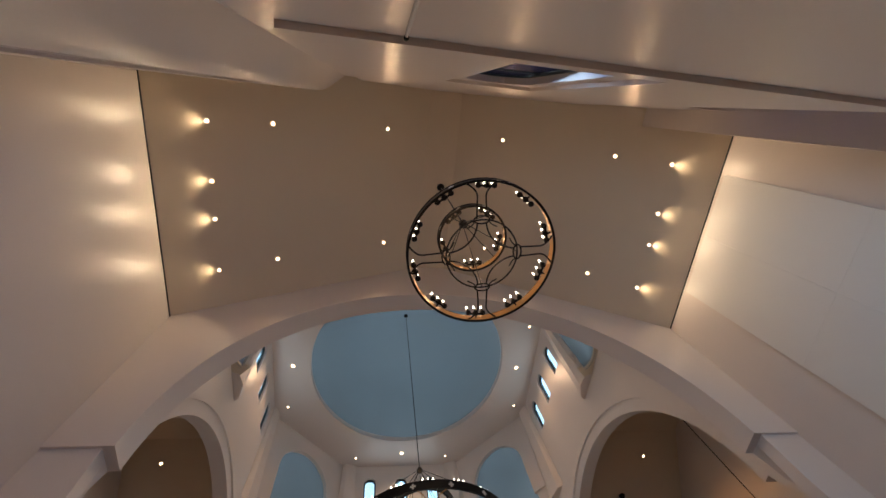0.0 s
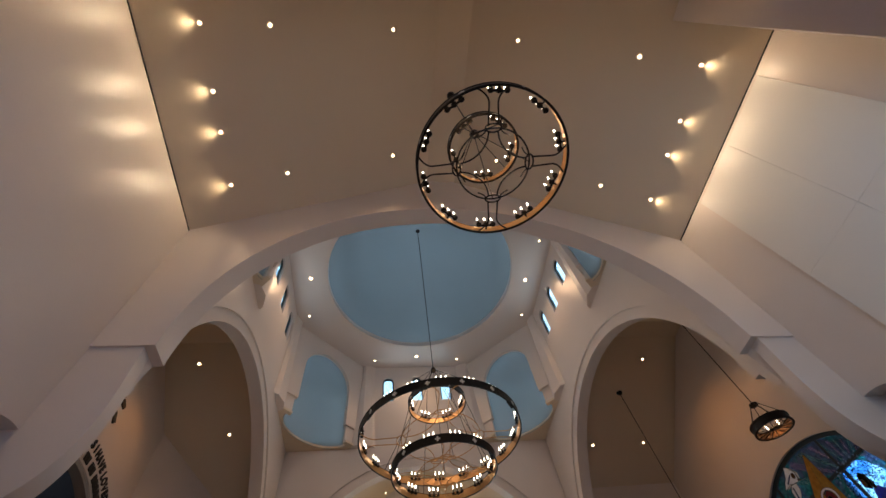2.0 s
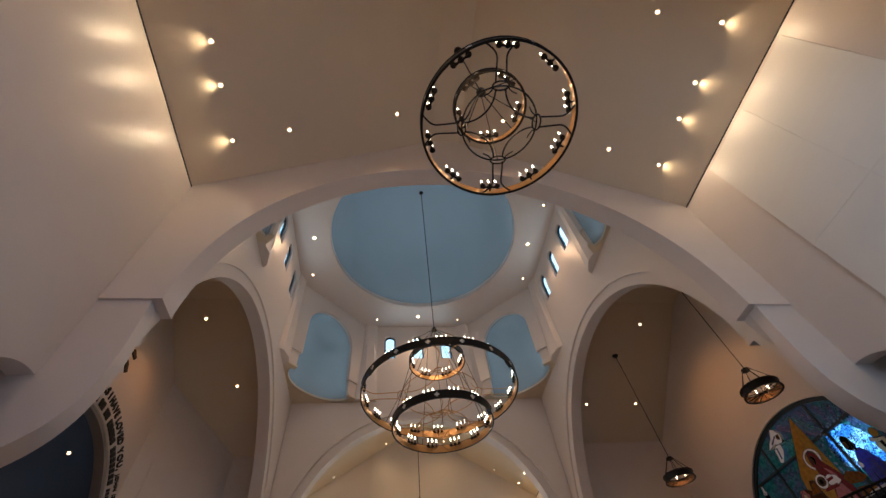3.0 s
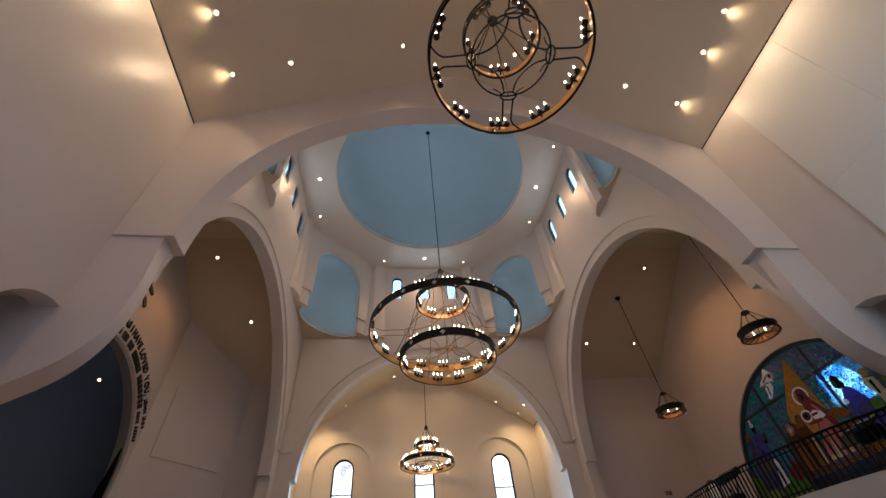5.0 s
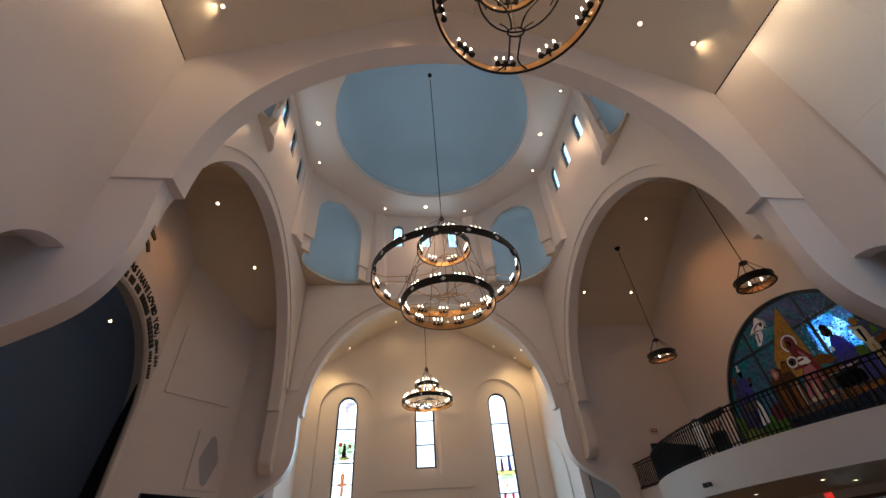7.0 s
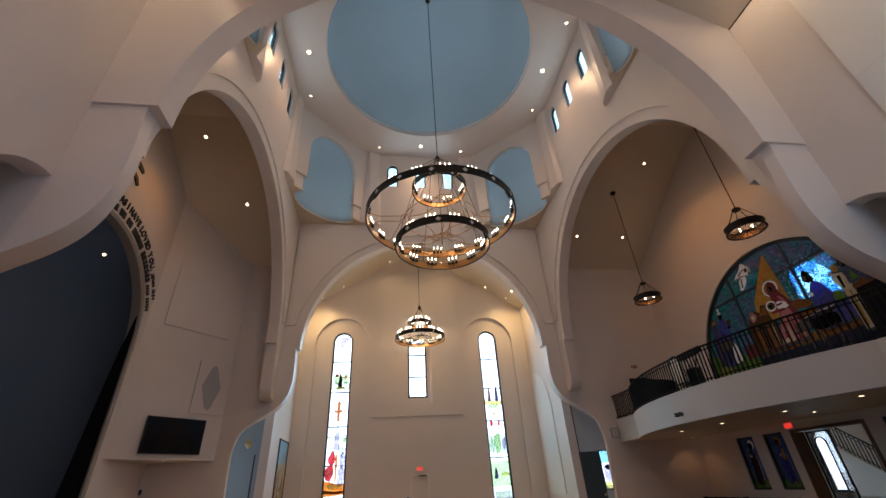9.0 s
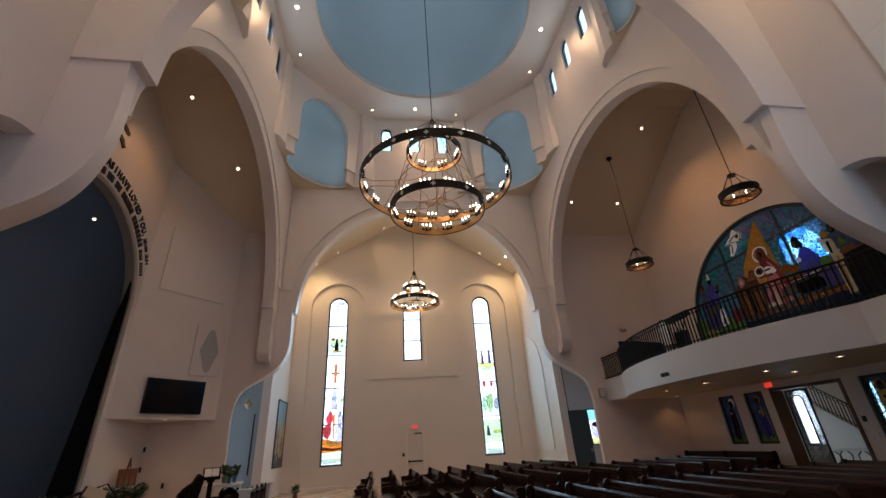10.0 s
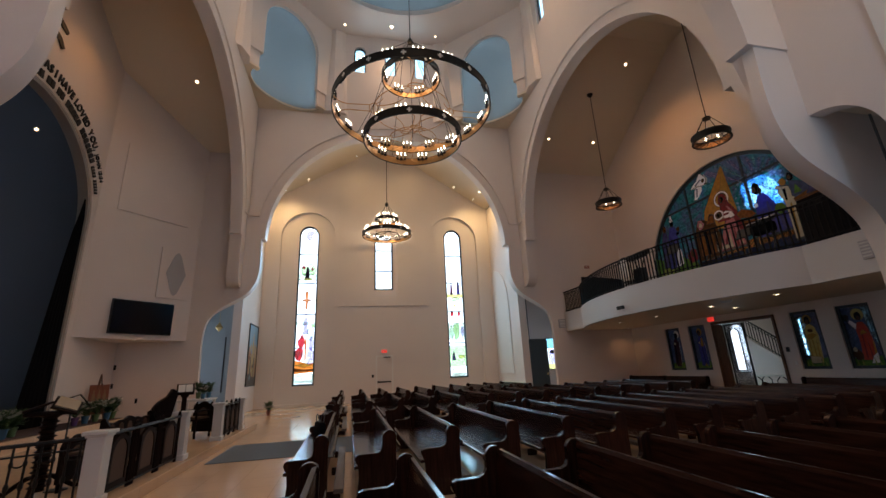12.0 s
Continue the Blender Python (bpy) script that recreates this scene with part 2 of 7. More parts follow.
def link(name, bm, mat, parent=None, label="", smooth=False, category="", kind="", group=""):
    me = bpy.data.meshes.new(name)
    bmesh.ops.recalc_face_normals(bm, faces=bm.faces)
    if smooth:
        for f in bm.faces:
            f.smooth = True
    bm.to_mesh(me)
    bm.free()
    for one in mat if isinstance(mat, (list, tuple)) else [mat]:
        me.materials.append(one)
    if smooth:
        me.set_sharp_from_angle(angle=radians(38))
    ob = new(name, me)
    if parent:
        ob.parent = parent
    return tagged(ob, label, category, group, kind)


def part(name, bm, mat, parent, label="", smooth=False):
    return link(name, bm, mat, parent, label, smooth)


def share(name, me, parent, m):
    ob = new(name, me)
    ob.parent = parent
    ob.matrix_basis = m
    return ob


def thing(name, label, category, group="", at=(0, 0, 0), turn=0.0, kind=""):
    ob = new(name)
    ob.empty_display_size = 0.2
    ob.matrix_basis = pose(*at, 0, 0, turn)
    return tagged(ob, label, category, group, kind)


def box(bm, x0, y0, z0, x1, y1, z1, M=None, bevel=0.0):
    g = bmesh.ops.create_cube(bm, size=1.0)
    T = Matrix.Translation(((x0 + x1) / 2, (y0 + y1) / 2, (z0 + z1) / 2)) @ Matrix.Diagonal((abs(x1 - x0), abs(y1 - y0), abs(z1 - z0), 1))
    bmesh.ops.transform(bm, matrix=(M or Matrix()) @ T, verts=g["verts"])
    if bevel:
        es = list({e for v in g["verts"] for e in v.link_edges})
        bmesh.ops.bevel(bm, geom=es, offset=bevel, segments=2, affect="EDGES", profile=0.6)
    return bm


def plate(bm, outer, holes, d0, d1, M=None):
    """A slab with holes. Outlines are (u, v); the slab lies between depths d0 and d1 along local y."""
    M = M or Matrix()
    loops, edges = [], []
    for pts in [outer] + list(holes):
        vs = [bm.verts.new(M @ Vector((u, d0, v))) for u, v in pts]
        es = [bm.edges.new((vs[i], vs[(i + 1) % len(vs)])) for i in range(len(vs))]
        loops.append(vs)
        edges += es
    got = bmesh.ops.triangle_fill(bm, edges=edges, use_beauty=True, use_dissolve=False)
    faces = [f for f in got["geom"] if isinstance(f, bmesh.types.BMFace)]
    back = {}
    off = (M.to_3x3() @ Vector((0, d1 - d0, 0)))
    for vs in loops:
        for v in vs:
            back[v] = bm.verts.new(v.co + off)
    for f in faces:
        bm.faces.new([back[v] for v in reversed(f.verts)])
    for vs in loops:
        n = len(vs)
        for i in range(n):
            a, b = vs[i], vs[(i + 1) % n]
            bm.faces.new((a, b, back[b], back[a]))
    return bm


def arc(cx, cz, r, a0, a1, n=24, rz=None):
    return [(cx + r * math.cos(radians(a0 + (a1 - a0) * i / n)), cz + (rz or r) * math.sin(radians(a0 + (a1 - a0) * i / n))) for i in range(n + 1)]


def arched(cx, z0, w, spring, n=16, rise=None):
    """Outline of an upright opening with a round head: centre, sill, half width, height of the spring line."""
    return [(cx - w, z0), (cx + w, z0)] + arc(cx, spring, w, 0, 180, n, rise)


def rect(u0, v0, u1, v1):
    return [(u0, v0), (u1, v0), (u1, v1), (u0, v1)]


def tube(bm, pts, r, sides=6, closed=False, M=None):
    """A round bar along a line of points."""
    pts = [Vector(p) for p in pts]
    if M:
        pts = [M @ p for p in pts]
    n, rings = len(pts), []
    for i, p in enumerate(pts):
        a = pts[(i - 1) % n] if closed or i else p
        b = pts[(i + 1) % n] if closed or i < n - 1 else p
        d = (b - a).normalized()
        u = d.orthogonal().normalized() if not rings else (last_u - d * last_u.dot(d)).normalized()
        last_u, w = u, d.cross(u)
        rings.append([bm.verts.new(p + r * (math.cos(2 * math.pi * k / sides) * u + math.sin(2 * math.pi * k / sides) * w)) for k in range(sides)])
    for i in range(n if closed else n - 1):
        A, B = rings[i], rings[(i + 1) % n]
        for k in range(sides):
            bm.faces.new((A[k], A[(k + 1) % sides], B[(k + 1) % sides], B[k]))
    if not closed:
        bm.faces.new(rings[0][::-1])
        bm.faces.new(rings[-1])
    return bm


def lathe(bm, prof, sides=16, at=(0, 0, 0)):
    """A turned body from (radius, height) pairs."""
    rows = []
    for r, z in prof:
        rows.append([bm.verts.new((at[0] + r * math.cos(2 * math.pi * k / sides), at[1] + r * math.sin(2 * math.pi * k / sides), at[2] + z)) for k in range(sides)])
    for A, B in zip(rows, rows[1:]):
        for k in range(sides):
            bm.faces.new((A[k], A[(k + 1) % sides], B[(k + 1) % sides], B[k]))
    bm.faces.new(rows[0][::-1])
    bm.faces.new(rows[-1])
    return bm


# ---- plan, in metres: the centre of the crossing is the origin, north is +y ----
H, TH = 6.65, 0.48            # inner face of the crossing walls, their thickness
R, ZN = 5.82, 7.66             # radius and spring line of the great arches
W, ZC, SLOPE = 6.87, 11.77, 0.613   # half width and eaves of the transepts, roof slope
RIDGE = ZC + SLOPE * W - 0.28
YN, YS, XE, XW = 12.1, -13.18, 12.4, -11.0
ZQ, ZD = 14.5, 19.75          # squinch soffit, drum soffit
OV = 3.05                     # half length of the drum's straight sides


def new_structure(name, bm, mat, label="", category="wall", smooth=False):
    return link(name, bm, mat, None, label, smooth, category, "structure")


# floor
bm = bmesh.new()
box(bm, -16, -13.9, -0.3, 18, 13.2, 0.0)
new_structure("floor", bm, TILE, "polished cream floor tiles with thin joints", "floor")
bm = bmesh.new()
box(bm, -4.75, -2.6, 0.004, 11.2, -0.35, 0.014, bevel=0.004)
link("carpet_runner", bm, CARPET, None, "grey carpet runner along the centre aisle floor", False, "carpet")

# S-shaped lower leg of the north and south crossing walls, from the ledge to the floor
LEG = [(6.0, ZN), (5.97, 7.1), (5.95, 6.55), (5.97, 6.15), (6.03, 5.8), (6.15, 5.5), (6.33, 5.24), (6.58, 5.02), (6.88, 4.83), (7.22, 4.62), (7.54, 4.37),
       (7.8, 4.07), (7.93, 3.65), (7.98, 3.2), (7.98, 2.7), (7.95, 2.2), (7.9, 0.0)]


def smooth_line(pts, k=4):
    out = []
    for i in range(len(pts) - 1):
        p0, p1, p2, p3 = [Vector(pts[min(max(j, 0), len(pts) - 1)]) for j in (i - 1, i, i + 1, i + 2)]
        for q in range(k):
            t = q / k
            v = 0.5 * ((2 * p1) + (p2 - p0) * t + (2 * p0 - 5 * p1 + 4 * p2 - p3) * t * t + (3 * p1 - p0 - 3 * p2 + p3) * t ** 3)
            out.append((v.x, v.y))
    return out + [pts[-1]]


LEG = smooth_line(LEG[:-1]) + LEG[-1:]
HEAD = arc(0, ZN, R, 0, 180, 72)


def drum_windows():
    return [arched(cx, 17.32, 0.32, 18.66, 12) for cx in (-1.67, 0.0, 1.67)]


DRUM_SPLAY = [rect(-2.6, 16.9, 2.6, 19.5)]     # wide outer recess round the three windows of a drum side


def crossing_wall(name, M, label, south=False):
    """A crossing wall that carries on as the side wall of the two arms."""
    bm = bmesh.new()
    up = [(-13.3, 0), (-13.3, 12.4), (-7.13, 12.4), (-7.13, ZQ + 0.3), (-OV, ZQ + 0.3), (-OV, 20.2), (OV, 20.2), (OV, ZQ + 0.3), (7.13, ZQ + 0.3), (7.13, 12.4), (13.3, 12.4), (13.3, 0)]
    down = LEG[::-1] + HEAD + [(-x, z) for x, z in LEG]
    if south:
        # the legs are thinner below the ledge
        thin = [(x + 0.2 * min(1.0, (ZN - z) / 0.7), z) for x, z in LEG]
        plate(bm, up + down, DRUM_SPLAY, H + 0.22, H + TH, M)
        plate(bm, up + thin[::-1] + HEAD + [(-x, z) for x, z in thin], drum_windows(), H, H + 0.22, M)
    else:
        # the jambs splay towards the far side near the floor
        thin = [(x + 0.27 * min(1.0, max(0.0, (4.7 - z) / 0.8)), z) for x, z in LEG]
        plate(bm, up + down, drum_windows(), H, H + 0.2, M)
        plate(bm, up + thin[::-1] + HEAD + [(-x, z) for x, z in thin], DRUM_SPLAY, H + 0.2, H + TH, M)
    return new_structure(name, bm, PLASTER, label, "wall", True)


def arch_rib(name, M, label, south):
    """A crossing arch that ends on rounded corbels at the two walls beside it."""
    bm = bmesh.new()
    foot = [(6.0, ZN), (5.99, 7.0), (5.99, 6.0), (6.03, 5.75), (6.13, 5.55), (6.3, 5.42), (6.64, 5.38)]
    slim = [(6.0, ZN), (6.08, 7.35), (6.26, 7.05), (6.36, 6.6), (6.4, 6.0), (6.48, 5.6), (6.64, 5.5)]
    right, left = (slim, foot) if south > 0 else (foot, slim)
    up = [(-6.64, ZQ + 0.3), (-OV, ZQ + 0.3), (-OV, 20.2), (OV, 20.2), (OV, ZQ + 0.3), (6.64, ZQ + 0.3)]
    plate(bm, up + right[::-1] + HEAD + [(-x, z) for x, z in left], drum_windows(), H, H + 0.2, M)
    plate(bm, up + right[::-1] + HEAD + [(-x, z) for x, z in left], DRUM_SPLAY, H + 0.2, H + TH, M)
    return new_structure(name, bm, PLASTER, label, "wall", True)


def spandrel(name, M, d0, d1):
    """The thin raised field over an arch, leaving a plain band round it."""
    bm = bmesh.new()
    a0 = math.degrees(math.asin((8.75 - ZN) / 6.22))
    ring = arc(0, ZN, 6.22, a0, 180 - a0, 40)
    e = 6.56
    plate(bm, [(-e, 8.75), (-e, ZQ - 0.02), (e, ZQ - 0.02), (e, 8.75)] + ring, [], d0, d1, M)
    return new_structure(name, bm, PLASTER, "raised plaster field above a great arch", "trim", True)


crossing_wall("wall_crossing_north", rot(0), "white plaster crossing wall with a great round arch")
crossing_wall("wall_crossing_south", rot(180), "white plaster crossing wall with a great round arch", True)
arch_rib("wall_crossing_east", rot(-90), "white plaster arch rib on rounded corbels", 1)
arch_rib("wall_crossing_west", rot(90), "white plaster arch rib on rounded corbels", -1)
for nm, a in (("north", 0), ("east", -90), ("south", 180), ("west", 90)):
    spandrel("trim_spandrel_" + nm, rot(a), H - 0.07, H + 0.003)
# raised upper field on the transept side of the south and north arches
for nm, a in (("north", 0), ("south", 180)):
    bm = bmesh.new()
    ring = arc(0, ZN, R, 0, 180, 48)
    e = W - 0.01
    plate(bm, [(-e, ZN), (-e, ZC), (0, ZC + SLOPE * W), (e, ZC), (e, ZN)] + ring, [], H + TH - 0.003, H + TH + 0.05, rot(a))
    new_structure("trim_arch_field_" + nm, bm, PLASTER, "raised plaster field round a great arch", "trim", True)

# side walls of the north and south transepts, with a quarter-round opening beside the crossing
for sy, ns in ((1, "north"), (-1, "south")):
    for sx, ew in ((1, "east"), (-1, "west")):
        bm = bmesh.new()
        y0 = H + TH + 0.05
        q = [(y0 + math.cos(radians(a)), 5.1 + math.sin(radians(a))) for a in range(90, -1, -5)]
        out = [(H + TH + 0.003, 6.1)] + q + [(y0 + 1.0, 0), (13.7, 0), (13.7, 12.4), (H + TH + 0.003, 12.4)]
        M = Matrix(((0, sx, 0, 0), (sy, 0, 0, 0), (0, 0, 1, 0), (0, 0, 0, 1)))
        plate(bm, out, [], W, W + 0.38, M)
        new_structure("wall_transept_%s_%s" % (ns, ew), bm, PLASTER, "white plaster transept side wall with a rounded opening", "wall", True)
        # black strip in place of a recessed gap: its shade is painted
        bm = bmesh.new()
        box(bm, W - 0.012, y0, ZC - 0.05, W + 0.02, 13.6, ZC - 0.012, Matrix.Diagonal((sx, sy, 1, 1)))
        new_structure("trim_gap_shade_%s_%s" % (ns, ew), bm, BLACK, "black strip for the shade in the gap under the ceiling edge", "trim")


def gable_ceiling(name, M, half, y0, y1):
    bm = bmesh.new()
    ze = ZC + SLOPE * (W - half)
    low = [(-half, ze), (-0.5, RIDGE), (0.5, RIDGE), (half, ze)]
    prof = low + [(x, z + 0.25) for x, z in low[::-1]]
    plate(bm, prof, [], y0, y1, M)
    return new_structure(name, bm, CEIL, "smooth beige sloping plaster ceiling", "ceiling")


gable_ceiling("ceiling_north", rot(0), W + 0.3, H + TH, 12.7)
gable_ceiling("ceiling_south", rot(180), W + 0.3, H + TH, 13.7)
gable_ceiling("ceiling_east", rot(-90), H + 0.3, H + TH, 12.9)
gable_ceiling("ceiling_west", rot(90), H + 0.3, H + TH, 12.6)

# ---- dome and drum ----
DIAG = (OV + H) / math.sqrt(2)
HALF = (H - OV) / math.sqrt(2)
NW2, NSP, JB = 1.5, 17.45, 15.42     # half width and spring line of a niche, lower end of its jambs
for k, nm in enumerate(("north_east", "south_east", "south_west", "north_west")):
    M = rot(-45 - 90 * k)
    bm = bmesh.new()
    e = HALF + 0.1
    arch = arc(0, NSP, NW2, 0, 180, 24)
    plate(bm, [(-e, JB), (-e, 20.2), (e, 20.2), (e, JB), (NW2, JB)] + arch + [(-NW2, JB)], [], DIAG, DIAG + 0.2, M)
    new_structure("wall_drum_" + nm, bm, PLASTER, "white plaster drum wall with an arched niche")
    # niche: half cylinder with a half dome
    bm = bmesh.new()
    rows = []
    RN = 1.82
    for z, r in [(ZQ - 0.02, RN), (16.0, RN), (NSP - 0.1, RN)] + [(NSP - 0.1 + RN * math.sin(radians(a)), RN * math.cos(radians(a))) for a in range(12, 91, 13)]:
        rows.append([bm.verts.new(M @ Vector((r * math.cos(radians(b)), DIAG + 0.19 + 0.62 * r * math.sin(radians(b)), z))) for b in range(0, 181, 9)])
    for A, B in zip(rows, rows[1:]):
        for i in range(len(A) - 1):
            bm.faces.new((A[i], A[i + 1], B[i + 1], B[i]))
    bmesh.ops.solidify(bm, geom=bm.faces[:], thickness=-0.05)
    new_structure("wall_niche_" + nm, bm, BLUE, "sky-blue painted half-round niche", "niche", True)
    # squinch soffit with the niche's curve cut out of it
    bm = bmesh.new()
    corner = H * math.sqrt(2) + 0.25
    cut = [((RN - 0.04) * math.cos(radians(b)), DIAG + 0.19 + 0.62 * (RN - 0.04) * math.sin(radians(b))) for b in range(180, -1, -6)]
    poly = [(-HALF - 0.1, DIAG - 0.008), (-1.6, DIAG - 0.008), (-1.6, DIAG + 0.17)] + cut + [(1.6, DIAG + 0.17), (1.6, DIAG - 0.008), (HALF + 0.1, DIAG - 0.008), (0.3, corner), (-0.3, corner)]
    plate(bm, poly, [], 0, 0.1, M @ Matrix.Translation((0, 0, ZQ)) @ Matrix(((1, 0, 0, 0), (0, 0, 1, 0), (0, 1, 0, 0), (0, 0, 0, 1))))
    new_structure("ceiling_squinch_" + nm, bm, CEIL, "triangular plaster soffit under a niche", "ceiling")
    # the set-back block that carries each jamb of the niche
    for s in (-1, 1):
        bm = bmesh.new()
        plate(bm, [(s * 1.6, ZQ + 0.004), (s * 1.6, JB - 0.002), (s * (HALF + 0.1), JB - 0.002), (s * (HALF + 0.1), ZQ + 0.004)], [], DIAG + 0.1, DIAG + 0.21, M)
        new_structure("trim_bracket_" + nm, bm, PLASTER, "set-back plaster block under a niche jamb", "bracket")
# pilasters on both sides of every drum corner, wider towards the foot
for k in range(4):
    for s in (-1, 1):
        bm = bmesh.new()
        rows = []
        for z, plan in ((ZQ - 0.006, ((2.28, 0.0), (2.28, 0.06), (2.42, 0.26), (2.98, 0.43), (3.42, 0.33), (3.55, 0.0))),
                        (19.0, ((2.45, 0.0), (2.45, 0.05), (2.62, 0.16), (2.98, 0.28), (3.12, 0.24), (3.3, 0.0))),
                        (19.8, ((2.45, 0.0), (2.45, 0.05), (2.62, 0.16), (2.98, 0.28), (3.12, 0.24), (3.3, 0.0)))):
            rows.append([bm.verts.new(rot(-90 * k) @ Vector((s * x, H + 0.02 - y, z))) for x, y in plan])
        for A, B in zip(rows, rows[1:]):
            for i in range(6):
                j = (i + 1) % 6
                bm.faces.new((A[i], A[j], B[j], B[i]))
        bm.faces.new(rows[0])
        bm.faces.new(rows[-1][::-1])
        new_structure("trim_pilaster", bm, PLASTER, "plaster corner pilaster, cut off flat at its foot", "pilaster")
# flat drum soffit with the round opening of the dome
RD = 4.88
bm = bmesh.new()
o = 6.75
c = OV + 0.12
octo = [(c, o), (o, c), (o, -c), (c, -o), (-c, -o), (-o, -c), (-o, c), (-c, o)]
plate(bm, octo, [arc(0, 0, RD, 0, 360 - 5, 71)], 0, 0.3, Matrix.Translation((0, 0, ZD)) @ Matrix(((1, 0, 0, 0), (0, 0, 1, 0), (0, 1, 0, 0), (0, 0, 0, 1))))
new_structure("ceiling_drum", bm, PLASTER, "flat octagonal plaster soffit round the dome", "ceiling")
bm = bmesh.new()
rows = []
for a in [0] + list(range(4, 90, 5)):
    r, z = (RD + 0.12) * math.cos(radians(a)), ZD + 0.12 + 5.2 * math.sin(radians(a))
    rows.append([bm.verts.new((r * math.cos(radians(b)), r * math.sin(radians(b)), z)) for b in range(0, 360, 5)])
for A, B in zip(rows, rows[1:]):
    for i in range(72):
        bm.faces.new((A[i], A[(i + 1) % 72], B[(i + 1) % 72], B[i]))
bm.faces.new(rows[-1])
bmesh.ops.solidify(bm, geom=bm.faces[:], thickness=0.1)
new_structure("ceiling_dome", bm, BLUE, "sky-blue painted dome", "dome", True)

# ---- end walls ----
GABLE = lambda half, top=0.2: [(half, ZC + SLOPE * (W - half) + top), (0.5, RIDGE + top), (-0.5, RIDGE + top), (-half, ZC + SLOPE * (W - half) + top)]
# north: niches with tall windows, raised middle panel
bm = bmesh.new()
hw = W + 0.3
wins = [arched(-4.45, 1.05, 0.58, 9.75), arched(4.45, 1.05, 0.58, 9.75), arched(0, 6.34, 0.57, 9.3)]
plate(bm, [(-hw, 0), (hw, 0)] + GABLE(hw), wins, YN + 0.18, YN + 0.55)
new_structure("wall_north", bm, PLASTER, "cream plaster end wall with arched windows")
bm = bmesh.new()
plate(bm, [(-hw, 0.002), (hw, 0.002)] + GABLE(hw, 0.1), [arched(-4.46, 0.14, 1.56, 9.6, 24), arched(4.44, 0.14, 1.56, 9.6, 24), arched(0, 6.1, 0.74, 9.3)], YN, YN + 0.185)
new_structure("wall_north_face", bm, PLASTER, "cream plaster facing with two tall arched recesses")
bm = bmesh.new()
plate(bm, [(-2.6, 5.34), (2.6, 5.34), (2.55, 14.45), (0.5, RIDGE), (-0.5, RIDGE), (-2.55, 14.45)], [rect(-0.82, 6.0, 0.82, 10.1)], YN - 0.09, YN + 0.003)
new_structure("trim_north_panel", bm, PLASTER, "raised plaster panel round the middle window", "trim")
bm = bmesh.new()
plate(bm, rect(-1.75, 0.12, 1.75, 5.3), [rect(-0.5, 0.13, 0.5, 2.5)], YN - 0.05, YN + 0.003)
new_structure("trim_north_lower_panel", bm, PLASTER, "raised plaster field round the exit door", "trim")
# south
bm = bmesh.new()
swins = [arched(-4.45, 1.05, 0.58, 9.75), arched(4.45, 1.05, 0.58, 9.75), arched(0, 6.34, 0.57, 9.3)]
M180 = rot(180)
plate(bm, [(-hw, 0), (hw, 0)] + GABLE(hw), swins, 13.24, 13.62, M180)
new_structure("wall_south", bm, PLASTER, "cream plaster end wall with arched windows")
bm = bmesh.new()
plate(bm, [(-3.6, 5.7), (2.75, 5.7), (2.6, 14.45), (0.5, RIDGE), (-0.5, RIDGE), (-3.45, 13.9)], [rect(-0.82, 6.0, 0.82, 10.1)], 13.18, 13.243, M180)
new_structure("trim_south_panel", bm, PLASTER, "raised plaster panel round the middle window", "trim")
# local x runs west: splayed pier with an assumed window there, plain one east
slope_z = lambda x: ZC + SLOPE * (W - abs(x)) + 0.1
bm = bmesh.new()
plate(bm, [(3.64, 0), (3.64, slope_z(3.64)), (6.9, slope_z(6.9)), (6.9, 0)], [arched(4.45, 0.3, 0.75, 9.6)], 12.8, 13.303, M180)
new_structure("wall_south_side_west", bm, PLASTER, "thick plaster wall beside the middle bay")
bm = bmesh.new()
plan = [(3.66, 12.8), (3.5, 12.835), (3.38, 12.91), (3.0, 13.247), (3.66, 13.29)]
lo, hi = [[bm.verts.new(M180 @ Vector((x, y, z if z == 0 else slope_z(x)))) for x, y in plan] for z in (0, 1)]
bm.faces.new(lo)
bm.faces.new(hi[::-1])
for i in range(5):
    j = (i + 1) % 5
    bm.faces.new((lo[i], hi[i], hi[j], lo[j]))
new_structure("wall_south_splay", bm, PLASTER, "splayed rounded edge of the thick plaster wall", "wall", True)
bm = bmesh.new()
plate(bm, [(-6.9, 0), (-6.9, slope_z(6.9)), (-5.06, slope_z(5.06)), (-5.06, 0)], [], 12.78, 13.303, M180)
new_structure("wall_south_side_east", bm, PLASTER, "thick plaster wall beside the middle bay")
# east: lunette, door and four picture windows
bm = bmesh.new()
ME = rot(-90)      # local x is -y of the world
LUN = [(-4.26, 4.1), (4.16, 4.1)] + arc(-0.05, 5.06, 4.21, 0, 180, 44)
EWIN = [(-4.32, -3.45), (-2.94, -2.06), (1.45, 2.31), (2.83, 3.7)]
holes = [LUN, rect(-1.69, 0.02, 0.95, 2.9)] + [rect(a, 1.06, b, 2.88) for a, b in EWIN]
plate(bm, [(-11.2, 0), (11.2, 0), (11.2, 6.5), (7.0, 6.5)] + GABLE(7.0) + [(-7.0, 6.5), (-11.2, 6.5)], holes, XE, XE + 0.3, ME)
new_structure("wall_east", bm, PLASTER, "cream plaster wall with a great half-round window")
